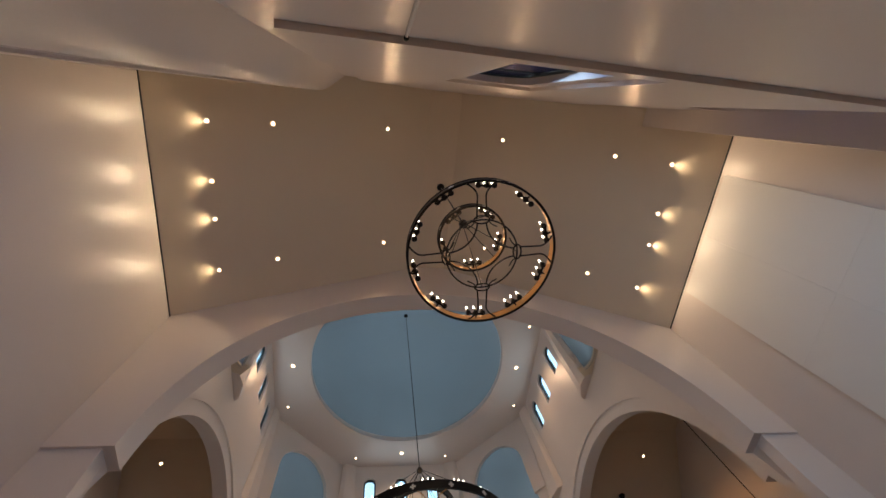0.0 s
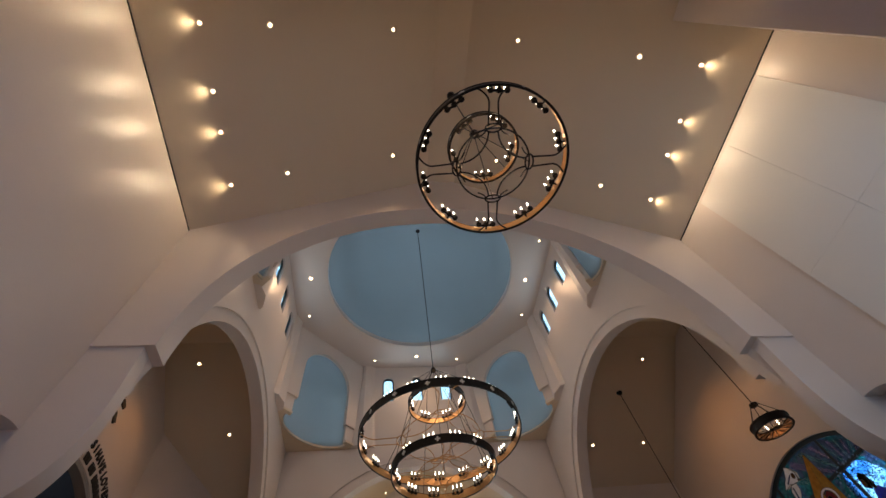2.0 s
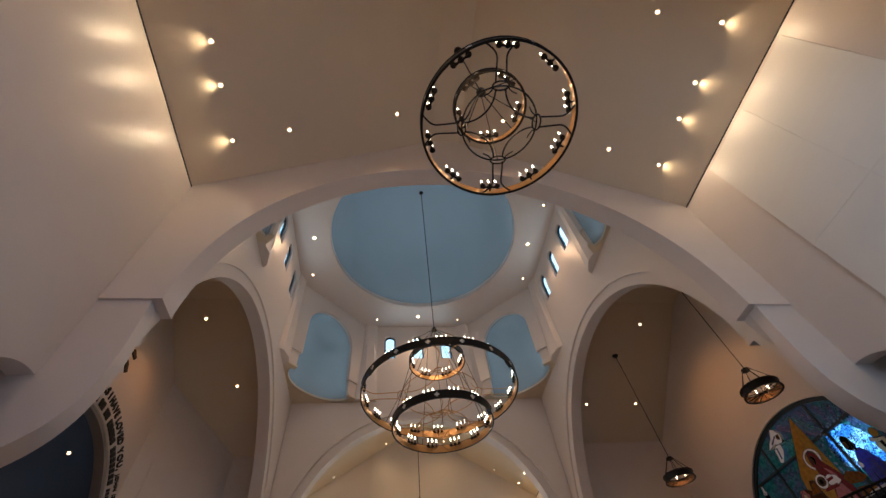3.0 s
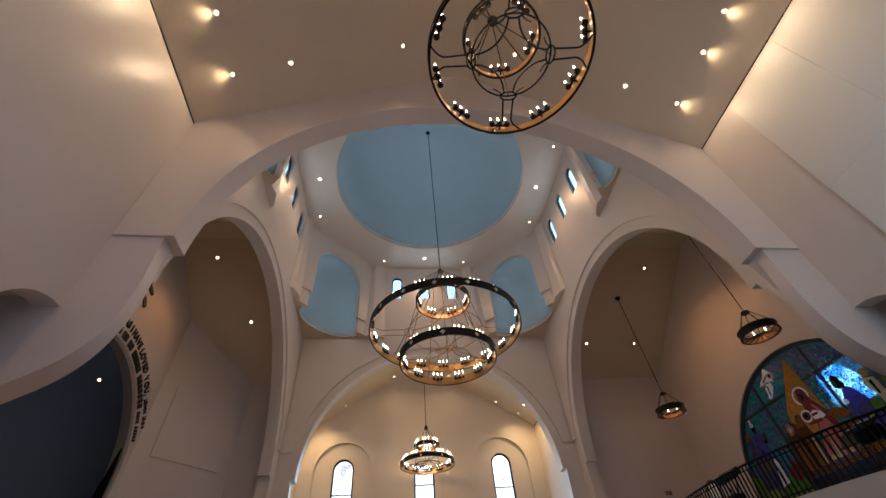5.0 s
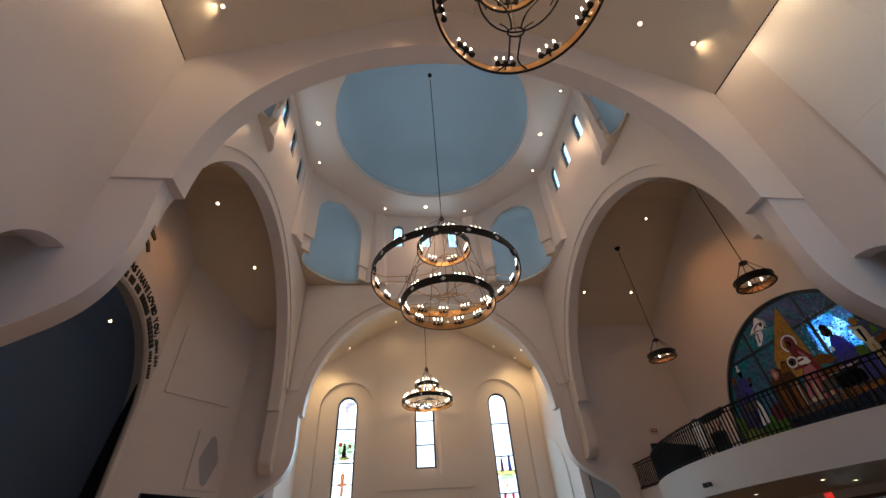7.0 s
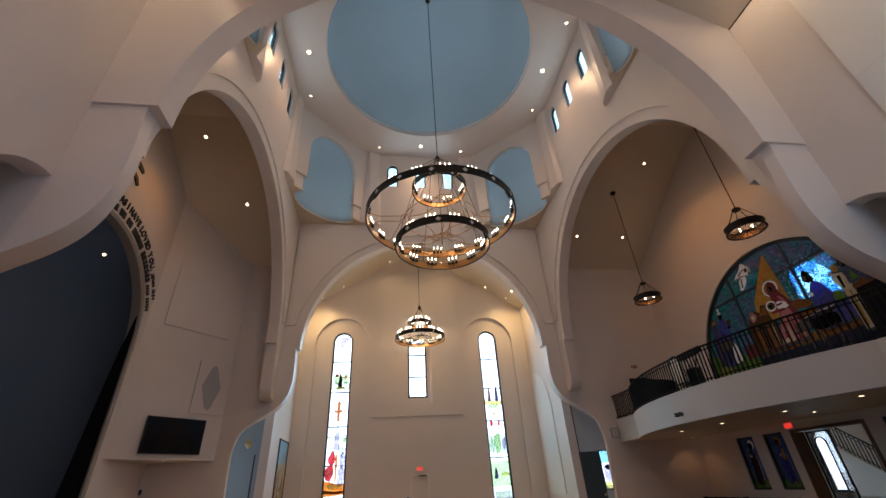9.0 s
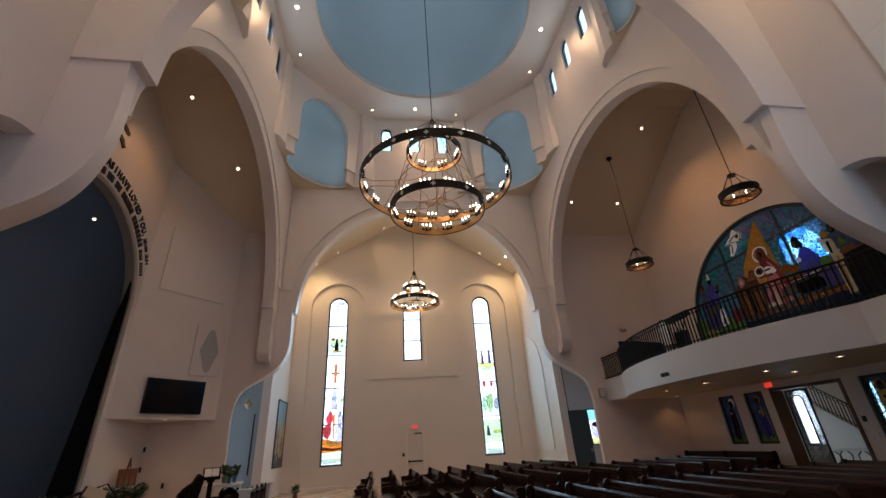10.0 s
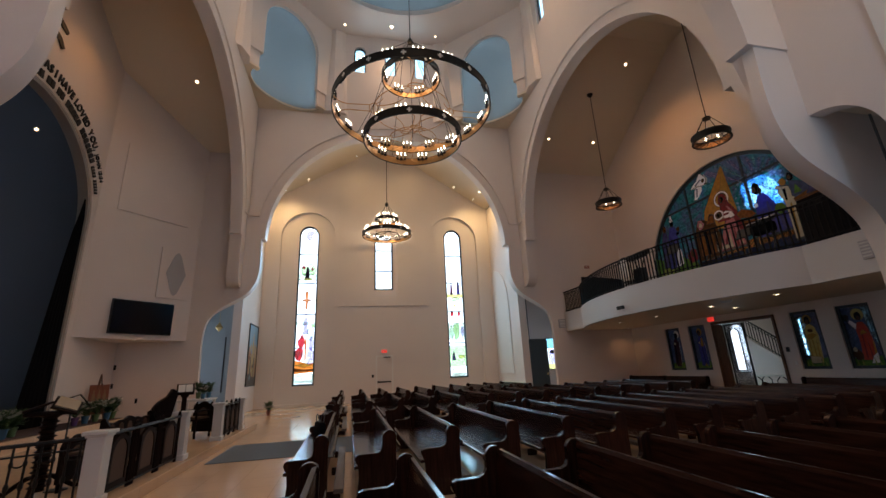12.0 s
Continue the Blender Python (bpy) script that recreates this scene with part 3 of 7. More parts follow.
# west: apse arch
bm = bmesh.new()
MW = rot(90)       # local x is +y of the world
AC, AZ, AR = 0.1, 6.98, 3.38   # centre, spring line and radius of the apse arch
plate(bm, [(-11.2, 0), (AC - AR, 0), (AC - AR, AZ)] + arc(AC, AZ, AR, 180, 0, 48)[1:] + [(AC + AR, 0), (11.2, 0), (11.2, 6.5), (7.0, 6.5)] + GABLE(7.0) + [(-7.0, 6.5), (-11.2, 6.5)], [], -XW, -XW + 0.35, MW)
new_structure("wall_west", bm, PLASTER, "cream plaster wall with the great arch of the apse")
bm = bmesh.new()
AI = AR - 0.12
ring = [(AC + AR, 0.18), (AC + AR, AZ)] + arc(AC, AZ, AR, 0, 180, 48)[1:] + [(AC - AR, 0.18)]
inner = [(AC - AI, 0.18)] + [(AC - AI, AZ)] + arc(AC, AZ, AI, 180, 0, 48)[1:] + [(AC + AI, 0.18)]
plate(bm, ring + inner, [], -XW + 0.05, -XW + 0.36, MW)
new_structure("trim_apse_arch", bm, material("taupe_paint", (0.33, 0.29, 0.26), 0.5), "taupe band inside the arch of the apse", "trim")
# apse shell
bm = bmesh.new()
rows = []
SR = AR + 0.2
for z, r in [(0, SR), (3, SR), (AZ, SR)] + [(AZ + SR * math.sin(radians(a)), SR * math.cos(radians(a))) for a in range(8, 90, 9)]:
    rows.append([bm.verts.new((XW - 0.34 - 0.8 * r * math.sin(radians(b)), AC + r * math.cos(radians(b)), z)) for b in range(0, 181, 6)])
for A, B in zip(rows, rows[1:]):
    for i in range(len(A) - 1):
        bm.faces.new((A[i], A[i + 1], B[i + 1], B[i]))
bmesh.ops.solidify(bm, geom=bm.faces[:], thickness=-0.08)
new_structure("wall_apse", bm, NAVY, "dark navy painted apse", "apse", True)
# diagonal bulkhead in the corner of the sanctuary
bm = bmesh.new()
P0, P1 = Vector((XW + 0.004, 3.7, 0)), Vector((-8.55, H + 0.004, 0))
vs = [P0, P1, Vector((XW + 0.004, H + 0.004, 0))]
lo = [bm.verts.new(v + Vector((0, 0, 3.19))) for v in vs]
hi = [bm.verts.new(v + Vector((0, 0, 14.0))) for v in vs]
bm.faces.new(lo)
bm.faces.new(hi)
for i in range(3):
    j = (i + 1) % 3
    bm.faces.new((lo[i], lo[j], hi[j], hi[i]))
new_structure("wall_bulkhead", bm, PLASTER, "diagonal plaster bulkhead across the sanctuary corner")

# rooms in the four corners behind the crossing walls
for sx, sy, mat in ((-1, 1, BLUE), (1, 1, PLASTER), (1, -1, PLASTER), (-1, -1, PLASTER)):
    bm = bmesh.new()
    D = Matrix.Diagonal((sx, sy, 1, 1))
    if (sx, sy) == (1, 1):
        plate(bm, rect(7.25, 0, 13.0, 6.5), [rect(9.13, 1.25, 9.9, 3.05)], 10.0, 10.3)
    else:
        # assumed openings, out of view, for the bluish daylight of these rooms
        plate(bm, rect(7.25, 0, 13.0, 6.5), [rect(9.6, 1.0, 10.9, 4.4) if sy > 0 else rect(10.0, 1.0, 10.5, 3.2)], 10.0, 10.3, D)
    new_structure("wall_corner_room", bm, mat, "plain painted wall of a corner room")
    bm = bmesh.new()
    box(bm, 7.25, 7.13, 6.3, 12.4, 10.3, 6.5, D)
    new_structure("ceiling_corner_room", bm, CEIL, "plain ceiling of a corner room", "ceiling")

# entrance hall behind the east wall
bm = bmesh.new()
# last two are added slots, behind the bright strips of the picture windows
HALL_WIN = [arched(-4.55, 0.75, 0.5, 2.6), rect(-2.55, 7.8, -0.35, 9.7), rect(-1.68, 1.3, -1.36, 3.0), rect(0.98, 1.4, 1.26, 3.2)]
plate(bm, rect(-6.5, 0, 6.5, 10.6), HALL_WIN, 16.6, 16.9, ME)
new_structure("wall_hall_east", bm, PLASTER, "plain wall of the entrance hall")
for s in (-1, 1):
    bm = bmesh.new()
    # the north one gets an unseen opening for the added lamp
    plate(bm, rect(XE + 0.3, 0, 16.9, 10.6), [rect(12.8, 0.35, 13.8, 2.45)] if s > 0 else [], min(s * 6.2, s * 6.5), max(s * 6.2, s * 6.5))
    new_structure("wall_hall_side", bm, PLASTER, "plain wall of the entrance hall")
# unseen slab added against light from above, open over the foot of the stair
bm = bmesh.new()
box(bm, XE + 0.3, -6.2, 3.7, 16.6, 3.2, 3.95)
box(bm, XE + 0.3, 3.2, 3.7, 14.6, 6.2, 3.95)
new_structure("unseen_slab_hall", bm, CEIL, "unseen slab that keeps light from above out of the lower hall", "ceiling")
bm = bmesh.new()
box(bm, XE + 0.3, -6.5, 10.4, 16.9, 6.5, 10.6)
new_structure("ceiling_hall", bm, CEIL, "plain ceiling of the entrance hall", "ceiling")

# sanctuary platform
bm = bmesh.new()
box(bm, XW, -6.63, 0.0, -4.93, 3.2, 0.17, bevel=0.012)
new_structure("floor_platform", bm, TILE, "low sanctuary platform of cream stone", "platform")
bm = bmesh.new()
box(bm, XW - 2.5, -3.2, 0.0, -9.6, 5.2, 0.47, bevel=0.012)
new_structure("floor_altar_platform", bm, TILE, "raised altar platform with a cream stone riser", "platform")
bm = bmesh.new()
box(bm, XW - 2.4, -3.1, 0.474, -9.75, 5.05, 0.486)
link("altar_carpet", bm, material("brown_carpet", (0.05, 0.022, 0.016), 0.95, grain=250, vary=0.2, bump=0.4), None, "dark brown carpet on the altar platform", False, "carpet")
# glowing haze of daylight far outside the windows
bm = bmesh.new()
rows = [[bm.verts.new((150 * math.cos(radians(a)), 150 * math.sin(radians(a)), z)) for a in range(-60, 241, 10)] for z in (-2, 420)]
for i in range(len(rows[0]) - 1):
    bm.faces.new((rows[0][i], rows[0][i + 1], rows[1][i + 1], rows[1][i]))
HAZE = glowing("daylight_haze", (0.86, 0.94, 1.0), 1.35)
new_structure("backdrop", bm, HAZE, "bright hazy sky far outside the windows", "sky")
# ground outside, made pale so that the low panes stay bright
bm = bmesh.new()
bmesh.ops.create_grid(bm, x_segments=4, y_segments=4, size=600, matrix=Matrix.Translation((0, 0, -0.35)))
new_structure("ground", bm, material("pale_ground", (0.55, 0.54, 0.52), 0.9, grain=3, vary=0.1), "pale ground outside, made light to keep the low panes bright", "ground")


# ---- windows ----
CLEAR = tinted_glass("clear_glass", (0.97, 0.98, 1.0), 0.94, 0.05, 3)
SKYLIGHT = tinted_glass("pale_blue_drum_glass", (0.66, 0.82, 0.92), 0.9, 0.15, 2)
G_RED = tinted_glass("red_glass", (0.86, 0.22, 0.26), 0.76)
G_ORANGE = tinted_glass("orange_glass", (0.92, 0.50, 0.20), 0.78)
G_YELLOW = tinted_glass("yellow_glass", (0.97, 0.92, 0.55), 0.8)
G_GREEN = tinted_glass("green_glass", (0.78, 0.93, 0.68), 0.85)
G_VIOLET = tinted_glass("violet_glass", (0.78, 0.74, 0.93), 0.86)
G_PINK = tinted_glass("pink_glass", (0.95, 0.50, 0.55), 0.8)
G_RUST = tinted_glass("rust_glass", (0.42, 0.18, 0.06), 0.7)
G_PLUM = tinted_glass("plum_glass", (0.38, 0.20, 0.30), 0.75)
G_IRIS = tinted_glass("iris_glass", (0.24, 0.22, 0.50), 0.75)
G_PALE = tinted_glass("pale_green_glass", (0.88, 0.96, 0.88), 0.9)
G_DARK = tinted_glass("dark_glass", (0.05, 0.04, 0.08), 0.6)
G_CROSS = tinted_glass("amber_glass", (0.85, 0.5, 0.3), 0.75)
G_DEEP = tinted_glass("deep_blue_glass", (0.24, 0.23, 0.54), 0.62, 0.5, 6)
G_SKYB = tinted_glass("daylit_blue_glass", (0.45, 0.70, 1.0), 0.55, 0.3, 14)
G_NAVY = tinted_glass("navy_glass", (0.10, 0.15, 0.40), 0.7, 0.6, 12)
G_INDIGO = tinted_glass("indigo_glass", (0.13, 0.14, 0.55), 0.45, 0.4, 8)
G_BROWN = tinted_glass("brown_glass", (0.16, 0.08, 0.04), 0.4, 0.4, 8)
G_SLATE = tinted_glass("slate_blue_glass", (0.26, 0.30, 0.52), 0.65, 0.5, 7)
G_ROSE = tinted_glass("rose_glass", (0.76, 0.30, 0.34), 0.4, 0.4, 7)
G_MAROON = tinted_glass("maroon_glass", (0.37, 0.07, 0.08), 0.4, 0.4, 7)
G_GOLD = tinted_glass("gold_glass", (0.75, 0.42, 0.10), 0.4, 0.4, 6)
G_CREAM = tinted_glass("cream_glass", (0.85, 0.75, 0.55), 0.4, 0.3, 6)
G_WHITE = tinted_glass("white_glass", (0.93, 0.93, 0.93), 0.15, 0.15, 6)
G_GRASS = tinted_glass("grass_glass", (0.20, 0.42, 0.08), 0.4, 0.5, 9)
G_AMBER = tinted_glass("dark_amber_glass", (0.40, 0.16, 0.05), 0.4, 0.5, 9)
G_RAY = tinted_glass("pale_teal_glass", (0.72, 1.0, 0.98), 0.92, 0.2, 6)
G_DUSK = tinted_glass("pale_violet_glass", (0.92, 0.84, 0.98), 0.92, 0.2, 6)
G_WINE = tinted_glass("dark_wine_glass", (0.10, 0.035, 0.06), 0.4, 0.3, 8)
G_OCHRE = tinted_glass("ochre_glass", (0.62, 0.40, 0.10), 0.4, 0.3, 8)
G_LIME = tinted_glass("lime_glass", (0.50, 0.62, 0.14), 0.4, 0.4, 9)
G_ICE = tinted_glass("ice_blue_glass", (0.75, 0.92, 1.0), 0.9, 0.3, 14)
G_ROBE_YELLOW = tinted_glass("yellow_robe_glass", (0.98, 0.84, 0.30), 0.45, 0.3, 8)
G_ROBE_RED = tinted_glass("red_robe_glass", (0.84, 0.15, 0.10), 0.45, 0.3, 8)
G_NIGHT = tinted_glass("night_blue_glass", (0.03, 0.04, 0.10), 0.4, 0.4, 8)
G_SHADE = tinted_glass("shade_glass", (0.006, 0.005, 0.007), 0.1, 0.3, 7)


def mosaic_glass(name, colours, clear, scale, contrast):
    """Glass laid as small shards: broad drifts of colour, each shard a little lighter or darker."""
    m = tinted_glass(name, colours[0], clear, 0.3, scale)
    nt = m.node_tree
    drift = nt.nodes.new("ShaderNodeTexNoise")
    drift.inputs["Scale"].default_value, drift.inputs["Detail"].default_value, drift.inputs["Distortion"].default_value = 0.75, 3, 1.4
    ramp = nt.nodes.new("ShaderNodeValToRGB")
    ramp.color_ramp.elements[0].position, ramp.color_ramp.elements[1].position = 0.36, 0.64
    ramp.color_ramp.elements[0].color, ramp.color_ramp.elements[1].color = (*colours[0], 1), (*colours[-1], 1)
    for i, col in enumerate(colours[1:-1]):
        ramp.color_ramp.elements.new(0.36 + 0.28 * (i + 1) / (len(colours) - 1)).color = (*col, 1)
    cells = next(n for n in nt.nodes if n.bl_idname == "ShaderNodeTexVoronoi")
    bw = nt.nodes.new("ShaderNodeRGBToBW")
    mr = next(n for n in nt.nodes if n.bl_idname == "ShaderNodeMapRange")
    mr.inputs["From Min"].default_value, mr.inputs["From Max"].default_value = 0.25, 0.75
    mr.inputs["To Min"].default_value, mr.inputs["To Max"].default_value = 1 - contrast, 1 + contrast
    sv = next(n for n in nt.nodes if n.bl_idname == "ShaderNodeVectorMath")
    co = next(n for n in nt.nodes if n.bl_idname == "ShaderNodeTexCoord")
    nt.links.new(co.outputs["Object"], drift.inputs["Vector"])
    nt.links.new(drift.outputs["Fac"], ramp.inputs["Fac"])
    nt.links.new(cells.outputs["Color"], bw.inputs["Color"])
    nt.links.new(bw.outputs["Val"], mr.inputs["Value"])
    nt.links.new(ramp.outputs["Color"], sv.inputs[0])
    return m


G_FIELD = mosaic_glass("teal_and_violet_mosaic_glass", ((0.07, 0.40, 0.42), (0.11, 0.36, 0.44), (0.20, 0.27, 0.47), (0.09, 0.38, 0.43)), 0.6, 13, 0.28)
G_SPARK = mosaic_glass("daylit_blue_mosaic_glass", ((0.14, 0.38, 0.70), (0.46, 0.72, 0.92), (0.26, 0.52, 0.80)), 0.74, 34, 0.85)
G_FROST = mosaic_glass("frosty_blue_mosaic_glass", ((0.34, 0.60, 0.78), (0.66, 0.86, 0.95), (0.44, 0.70, 0.85)), 0.8, 14, 0.45)
G_SAINT = mosaic_glass("slate_mosaic_glass", ((0.16, 0.24, 0.46), (0.24, 0.32, 0.52), (0.30, 0.30, 0.50)), 0.65, 18, 0.3)


def blob(cx, cz, w, h, n=10, seed=0, top=1.0):
    """An uneven rounded outline."""
    rnd = random.Random(seed)
    out = []
    for i in range(n):
        a = 2 * math.pi * i / n
        k = 1 + rnd.uniform(-0.16, 0.16)
        t = math.sin(a)
        out.append((cx + w * math.cos(a) * k * (top if t > 0.3 else 1.0), cz + h * t * k))
    return out


def ring_outline(cx, cz, rx, rz, n=22):
    return [(cx + rx * math.cos(2 * math.pi * i / n), cz + rz * math.sin(2 * math.pi * i / n)) for i in range(n)]


def figure(cx, z0, w, h):
    """A plain robed silhouette: wide hem, narrow shoulders, round head."""
    z1 = z0 + h * 0.74
    return [(cx - w, z0), (cx + w, z0), (cx + w * 0.75, z0 + h * 0.4), (cx + w * 0.6, z1), (cx + w * 0.22, z1 + h * 0.04)] + \
        [(cx + w * 0.3 * math.cos(a), z0 + h * 0.88 + h * 0.12 * math.sin(a)) for a in (-0.6, 0.2, 1.0, 1.6, 2.2, 2.9, 3.7)] + [(cx - w * 0.6, z1), (cx - w * 0.8, z0 + h * 0.4)]


def flat(bm, outline, d, M, thick=0.006):
    return plate(bm, outline, [], d, d + thick, M)


def window(name, M, outline, depth, bars, label, pieces, bar=0.035, pane=CLEAR, kind="structure", cuts=(), lead=0.0):
    """A window in the plane local y = depth: frame, bars, pane and stained pieces."""
    w = tagged(new(name), label, "window", "", kind)
    cx = sum(p[0] for p in outline) / len(outline)
    cz = sum(p[1] for p in outline) / len(outline)
    bm = bmesh.new()
    plate(bm, outline, list(cuts), depth, depth + 0.006, M)
    part("pane", bm, pane, w).visible_shadow = False
    bm = bmesh.new()
    inner = []
    n = len(outline)
    for i in range(n):
        a, b, c2 = Vector(outline[i - 1]), Vector(outline[i]), Vector(outline[(i + 1) % n])
        e1, e2 = (b - a).normalized(), (c2 - b).normalized()
        m2 = Vector((-e1.y - e2.y, e1.x + e2.x))
        m2 = m2.normalized() / max(0.4, math.cos(0.5 * e1.angle(e2))) if m2.length > 1e-6 else Vector((-e1.y, e1.x))
        inner.append(tuple(b + m2 * bar * 1.6))
    plate(bm, outline, [inner], depth - 0.05, depth + 0.05, M)
    part("window_frame", bm, LEADING, w, "dark metal frame")
    for b in bars:
        bm = bmesh.new()
        (u0, v0, u1, v1) = b
        if abs(u1 - u0) > abs(v1 - v0):
            plate(bm, rect(u0, v0 - bar / 2, u1, v0 + bar / 2), [], depth - 0.035, depth + 0.035, M)
        else:
            plate(bm, rect(u0 - bar / 2, v0, u0 + bar / 2, v1), [], depth - 0.035, depth + 0.035, M)
        part("glazing_bar", bm, LEADING, w)
    for i, (shape, mat) in enumerate(pieces):
        bm = bmesh.new()
        flat(bm, shape, depth - 0.012 - 0.0012 * i, M, 0.001)
        part("glass_piece", bm, mat, w).visible_shadow = False
    if lead:
        # thin leading round the coloured pieces, too fine to pick apart
        bm = bmesh.new()
        for i, (shape, mat) in enumerate(pieces):
            if mat in (G_SKYB, G_RAY, G_DUSK):
                continue
            c = Vector((sum(p[0] for p in shape), sum(p[1] for p in shape))) / len(shape)
            k = 1 + lead / max(0.05, min((Vector(p) - c).length for p in shape))
            plate(bm, [tuple(c + (Vector(p) - c) * k) for p in shape], [list(shape)], depth - 0.0145 - 0.0012 * i, depth - 0.012 - 0.0012 * i, M)
        tagged(part("leading", bm, LEADING, w, "fine dark leading"), kind="stuff")
    return w


def tall_pieces(cx, side):
    b, p = blob, []
    if side < 0:
        p += [(b(cx + 0.02, 9.75, 0.2, 0.32, seed=1), G_VIOLET), (b(cx + 0.28, 9.95, 0.1, 0.14, seed=2), G_VIOLET)]
        p += [(rect(cx - 0.52, 6.95, cx + 0.52, 7.4), G_PALE), (b(cx - 0.15, 7.55, 0.3, 0.3, seed=3), G_GREEN), (b(cx + 0.3, 7.6, 0.2, 0.3, seed=4), G_GREEN)]
        p += [(figure(cx - 0.02, 7.1, 0.12, 0.75), G_DARK), (b(cx - 0.25, 7.75, 0.09, 0.1, seed=5), G_RED), (b(cx + 0.25, 7.65, 0.07, 0.09, seed=6), G_RED)]
        p += [(b(cx, 7.05, 0.25, 0.1, seed=7), G_YELLOW), (b(cx + 0.05, 7.95, 0.25, 0.06, seed=8), G_PALE)]
        p += [([(cx - 0.07, 5.3), (cx + 0.07, 5.3), (cx + 0.07, 5.72), (cx + 0.2, 5.72), (cx + 0.2, 5.86), (cx + 0.07, 5.86), (cx + 0.1, 6.2), (cx, 6.3), (cx - 0.1, 6.2), (cx - 0.07, 5.86), (cx - 0.2, 5.86), (cx - 0.2, 5.72), (cx - 0.07, 5.72)], G_CROSS)]
        p += [(rect(cx - 0.5, 5.76, cx - 0.4, 5.8), G_DARK), (rect(cx - 0.34, 5.76, cx - 0.22, 5.8), G_RUST), (rect(cx + 0.22, 5.76, cx + 0.32, 5.8), G_RUST), (rect(cx + 0.38, 5.76, cx + 0.5, 5.8), G_DARK), (ring_outline(cx - 0.18, 5.2, 0.09, 0.1, 12), G_PALE)]
        p += [(rect(cx - 0.5, 4.35, cx + 0.5, 4.55), G_PALE), (figure(cx, 3.9, 0.16, 1.15), G_VIOLET), (b(cx + 0.3, 3.85, 0.18, 0.4, seed=10), G_PALE)]
        p += [(b(cx + 0.4, 4.3, 0.1, 0.1, seed=11), G_GREEN), (b(cx - 0.2, 3.4, 0.2, 0.3, seed=12), G_RED), (b(cx - 0.16, 3.72, 0.1, 0.1, seed=9), G_PINK), (b(cx + 0.35, 3.3, 0.15, 0.4, seed=13), G_VIOLET)]
        p += [(rect(cx + 0.0, 2.35, cx + 0.1, 3.6), G_ORANGE), (b(cx - 0.28, 2.75, 0.23, 0.36, 14, seed=14), G_RED), (b(cx - 0.4, 2.7, 0.07, 0.2, seed=15), G_PINK), (b(cx - 0.3, 2.78, 0.05, 0.14, seed=16), G_PALE), (b(cx - 0.14, 2.72, 0.05, 0.13, seed=30), G_PALE)]
        p += [(b(cx + 0.32, 2.55, 0.18, 0.5, seed=17), G_VIOLET), (b(cx, 2.15, 0.28, 0.16, seed=18), G_PALE)]
        p += [([(cx - 0.5, 1.7), (cx + 0.5, 1.76), (cx + 0.5, 2.26), (cx + 0.2, 2.2), (cx - 0.1, 2.32), (cx - 0.5, 2.4)], G_ORANGE), ([(cx - 0.5, 1.84), (cx + 0.1, 1.8), (cx + 0.5, 1.86), (cx + 0.5, 1.94), (cx + 0.05, 1.9), (cx - 0.5, 2.0)], G_RUST), ([(cx - 0.5, 2.12), (cx + 0.5, 2.04), (cx + 0.5, 2.1), (cx - 0.5, 2.2)], G_YELLOW), (rect(cx - 0.5, 1.2, cx + 0.5, 1.66), G_PALE)]
        return p
    p += [(b(cx + 0.02, 8.95, 0.06, 0.08, seed=20), G_VIOLET), (figure(cx - 0.2, 6.1, 0.09, 0.75), G_PLUM), (figure(cx + 0.24, 6.1, 0.1, 0.85), G_IRIS)]
    p += [(rect(cx - 0.5, 5.85, cx + 0.5, 6.1), G_YELLOW), (b(cx, 5.75, 0.4, 0.12, seed=21), G_GREEN), (b(cx - 0.05, 5.35, 0.09, 0.1, seed=22), G_YELLOW)]
    p += [(b(cx - 0.25, 4.85, 0.08, 0.2, seed=23), G_RED), (b(cx + 0.2, 4.85, 0.08, 0.18, seed=24), G_RED), (rect(cx - 0.5, 3.25, cx + 0.5, 4.3), G_PALE)]
    p += [(b(cx, 3.8, 0.2, 0.5, seed=25), G_GREEN), (b(cx - 0.32, 3.75, 0.15, 0.4, seed=26), G_PALE), (b(cx + 0.36, 3.75, 0.12, 0.3, seed=27), G_VIOLET)]
    p += [(rect(cx - 0.5, 1.7, cx + 0.5, 2.9), G_GREEN), (figure(cx - 0.25, 2.1, 0.1, 0.5), G_IRIS), (b(cx + 0.25, 2.25, 0.22, 0.09, seed=29), G_YELLOW), (rect(cx - 0.4, 1.15, cx + 0.4, 1.6), G_PALE)]
    return p


for sgn, num in ((-1, 1), (1, 3)):
    cx = sgn * 4.45
    window("window_%d" % num, Matrix(), arched(cx, 1.05, 0.58, 9.75), YN + 0.31, [(cx - 0.58, z, cx + 0.58, z) for z in (3.08, 4.98, 6.8, 8.55)],
           "tall arched stained-glass window, mostly clear, in the north wall", tall_pieces(cx, sgn), 0.055, lead=0.008)
window("window_2", Matrix(), arched(0, 6.34, 0.57, 9.3), YN + 0.29, [(-0.57, z, 0.57, z) for z in (7.55, 8.85)], "short arched clear window in the north wall",
       [(blob(-0.1, 9.4, 0.3, 0.18, seed=31), G_PALE), (blob(0.2, 9.5, 0.14, 0.1, seed=32), G_CREAM)], 0.06, lead=0.01)
window("window_4", M180, arched(0, 6.34, 0.57, 9.3), 13.4, [(-0.57, z, 0.57, z) for z in (7.55, 8.85)], "short arched window with a dark frame in the south wall",
       [(rect(-0.5, 6.44, 0.5, 7.5), G_NAVY), (rect(-0.5, 7.6, 0.5, 8.8), G_NAVY), ([(-0.5, 8.9), (0.5, 8.9)] + arc(0, 9.3, 0.5, 0, 180, 12), G_NAVY)])
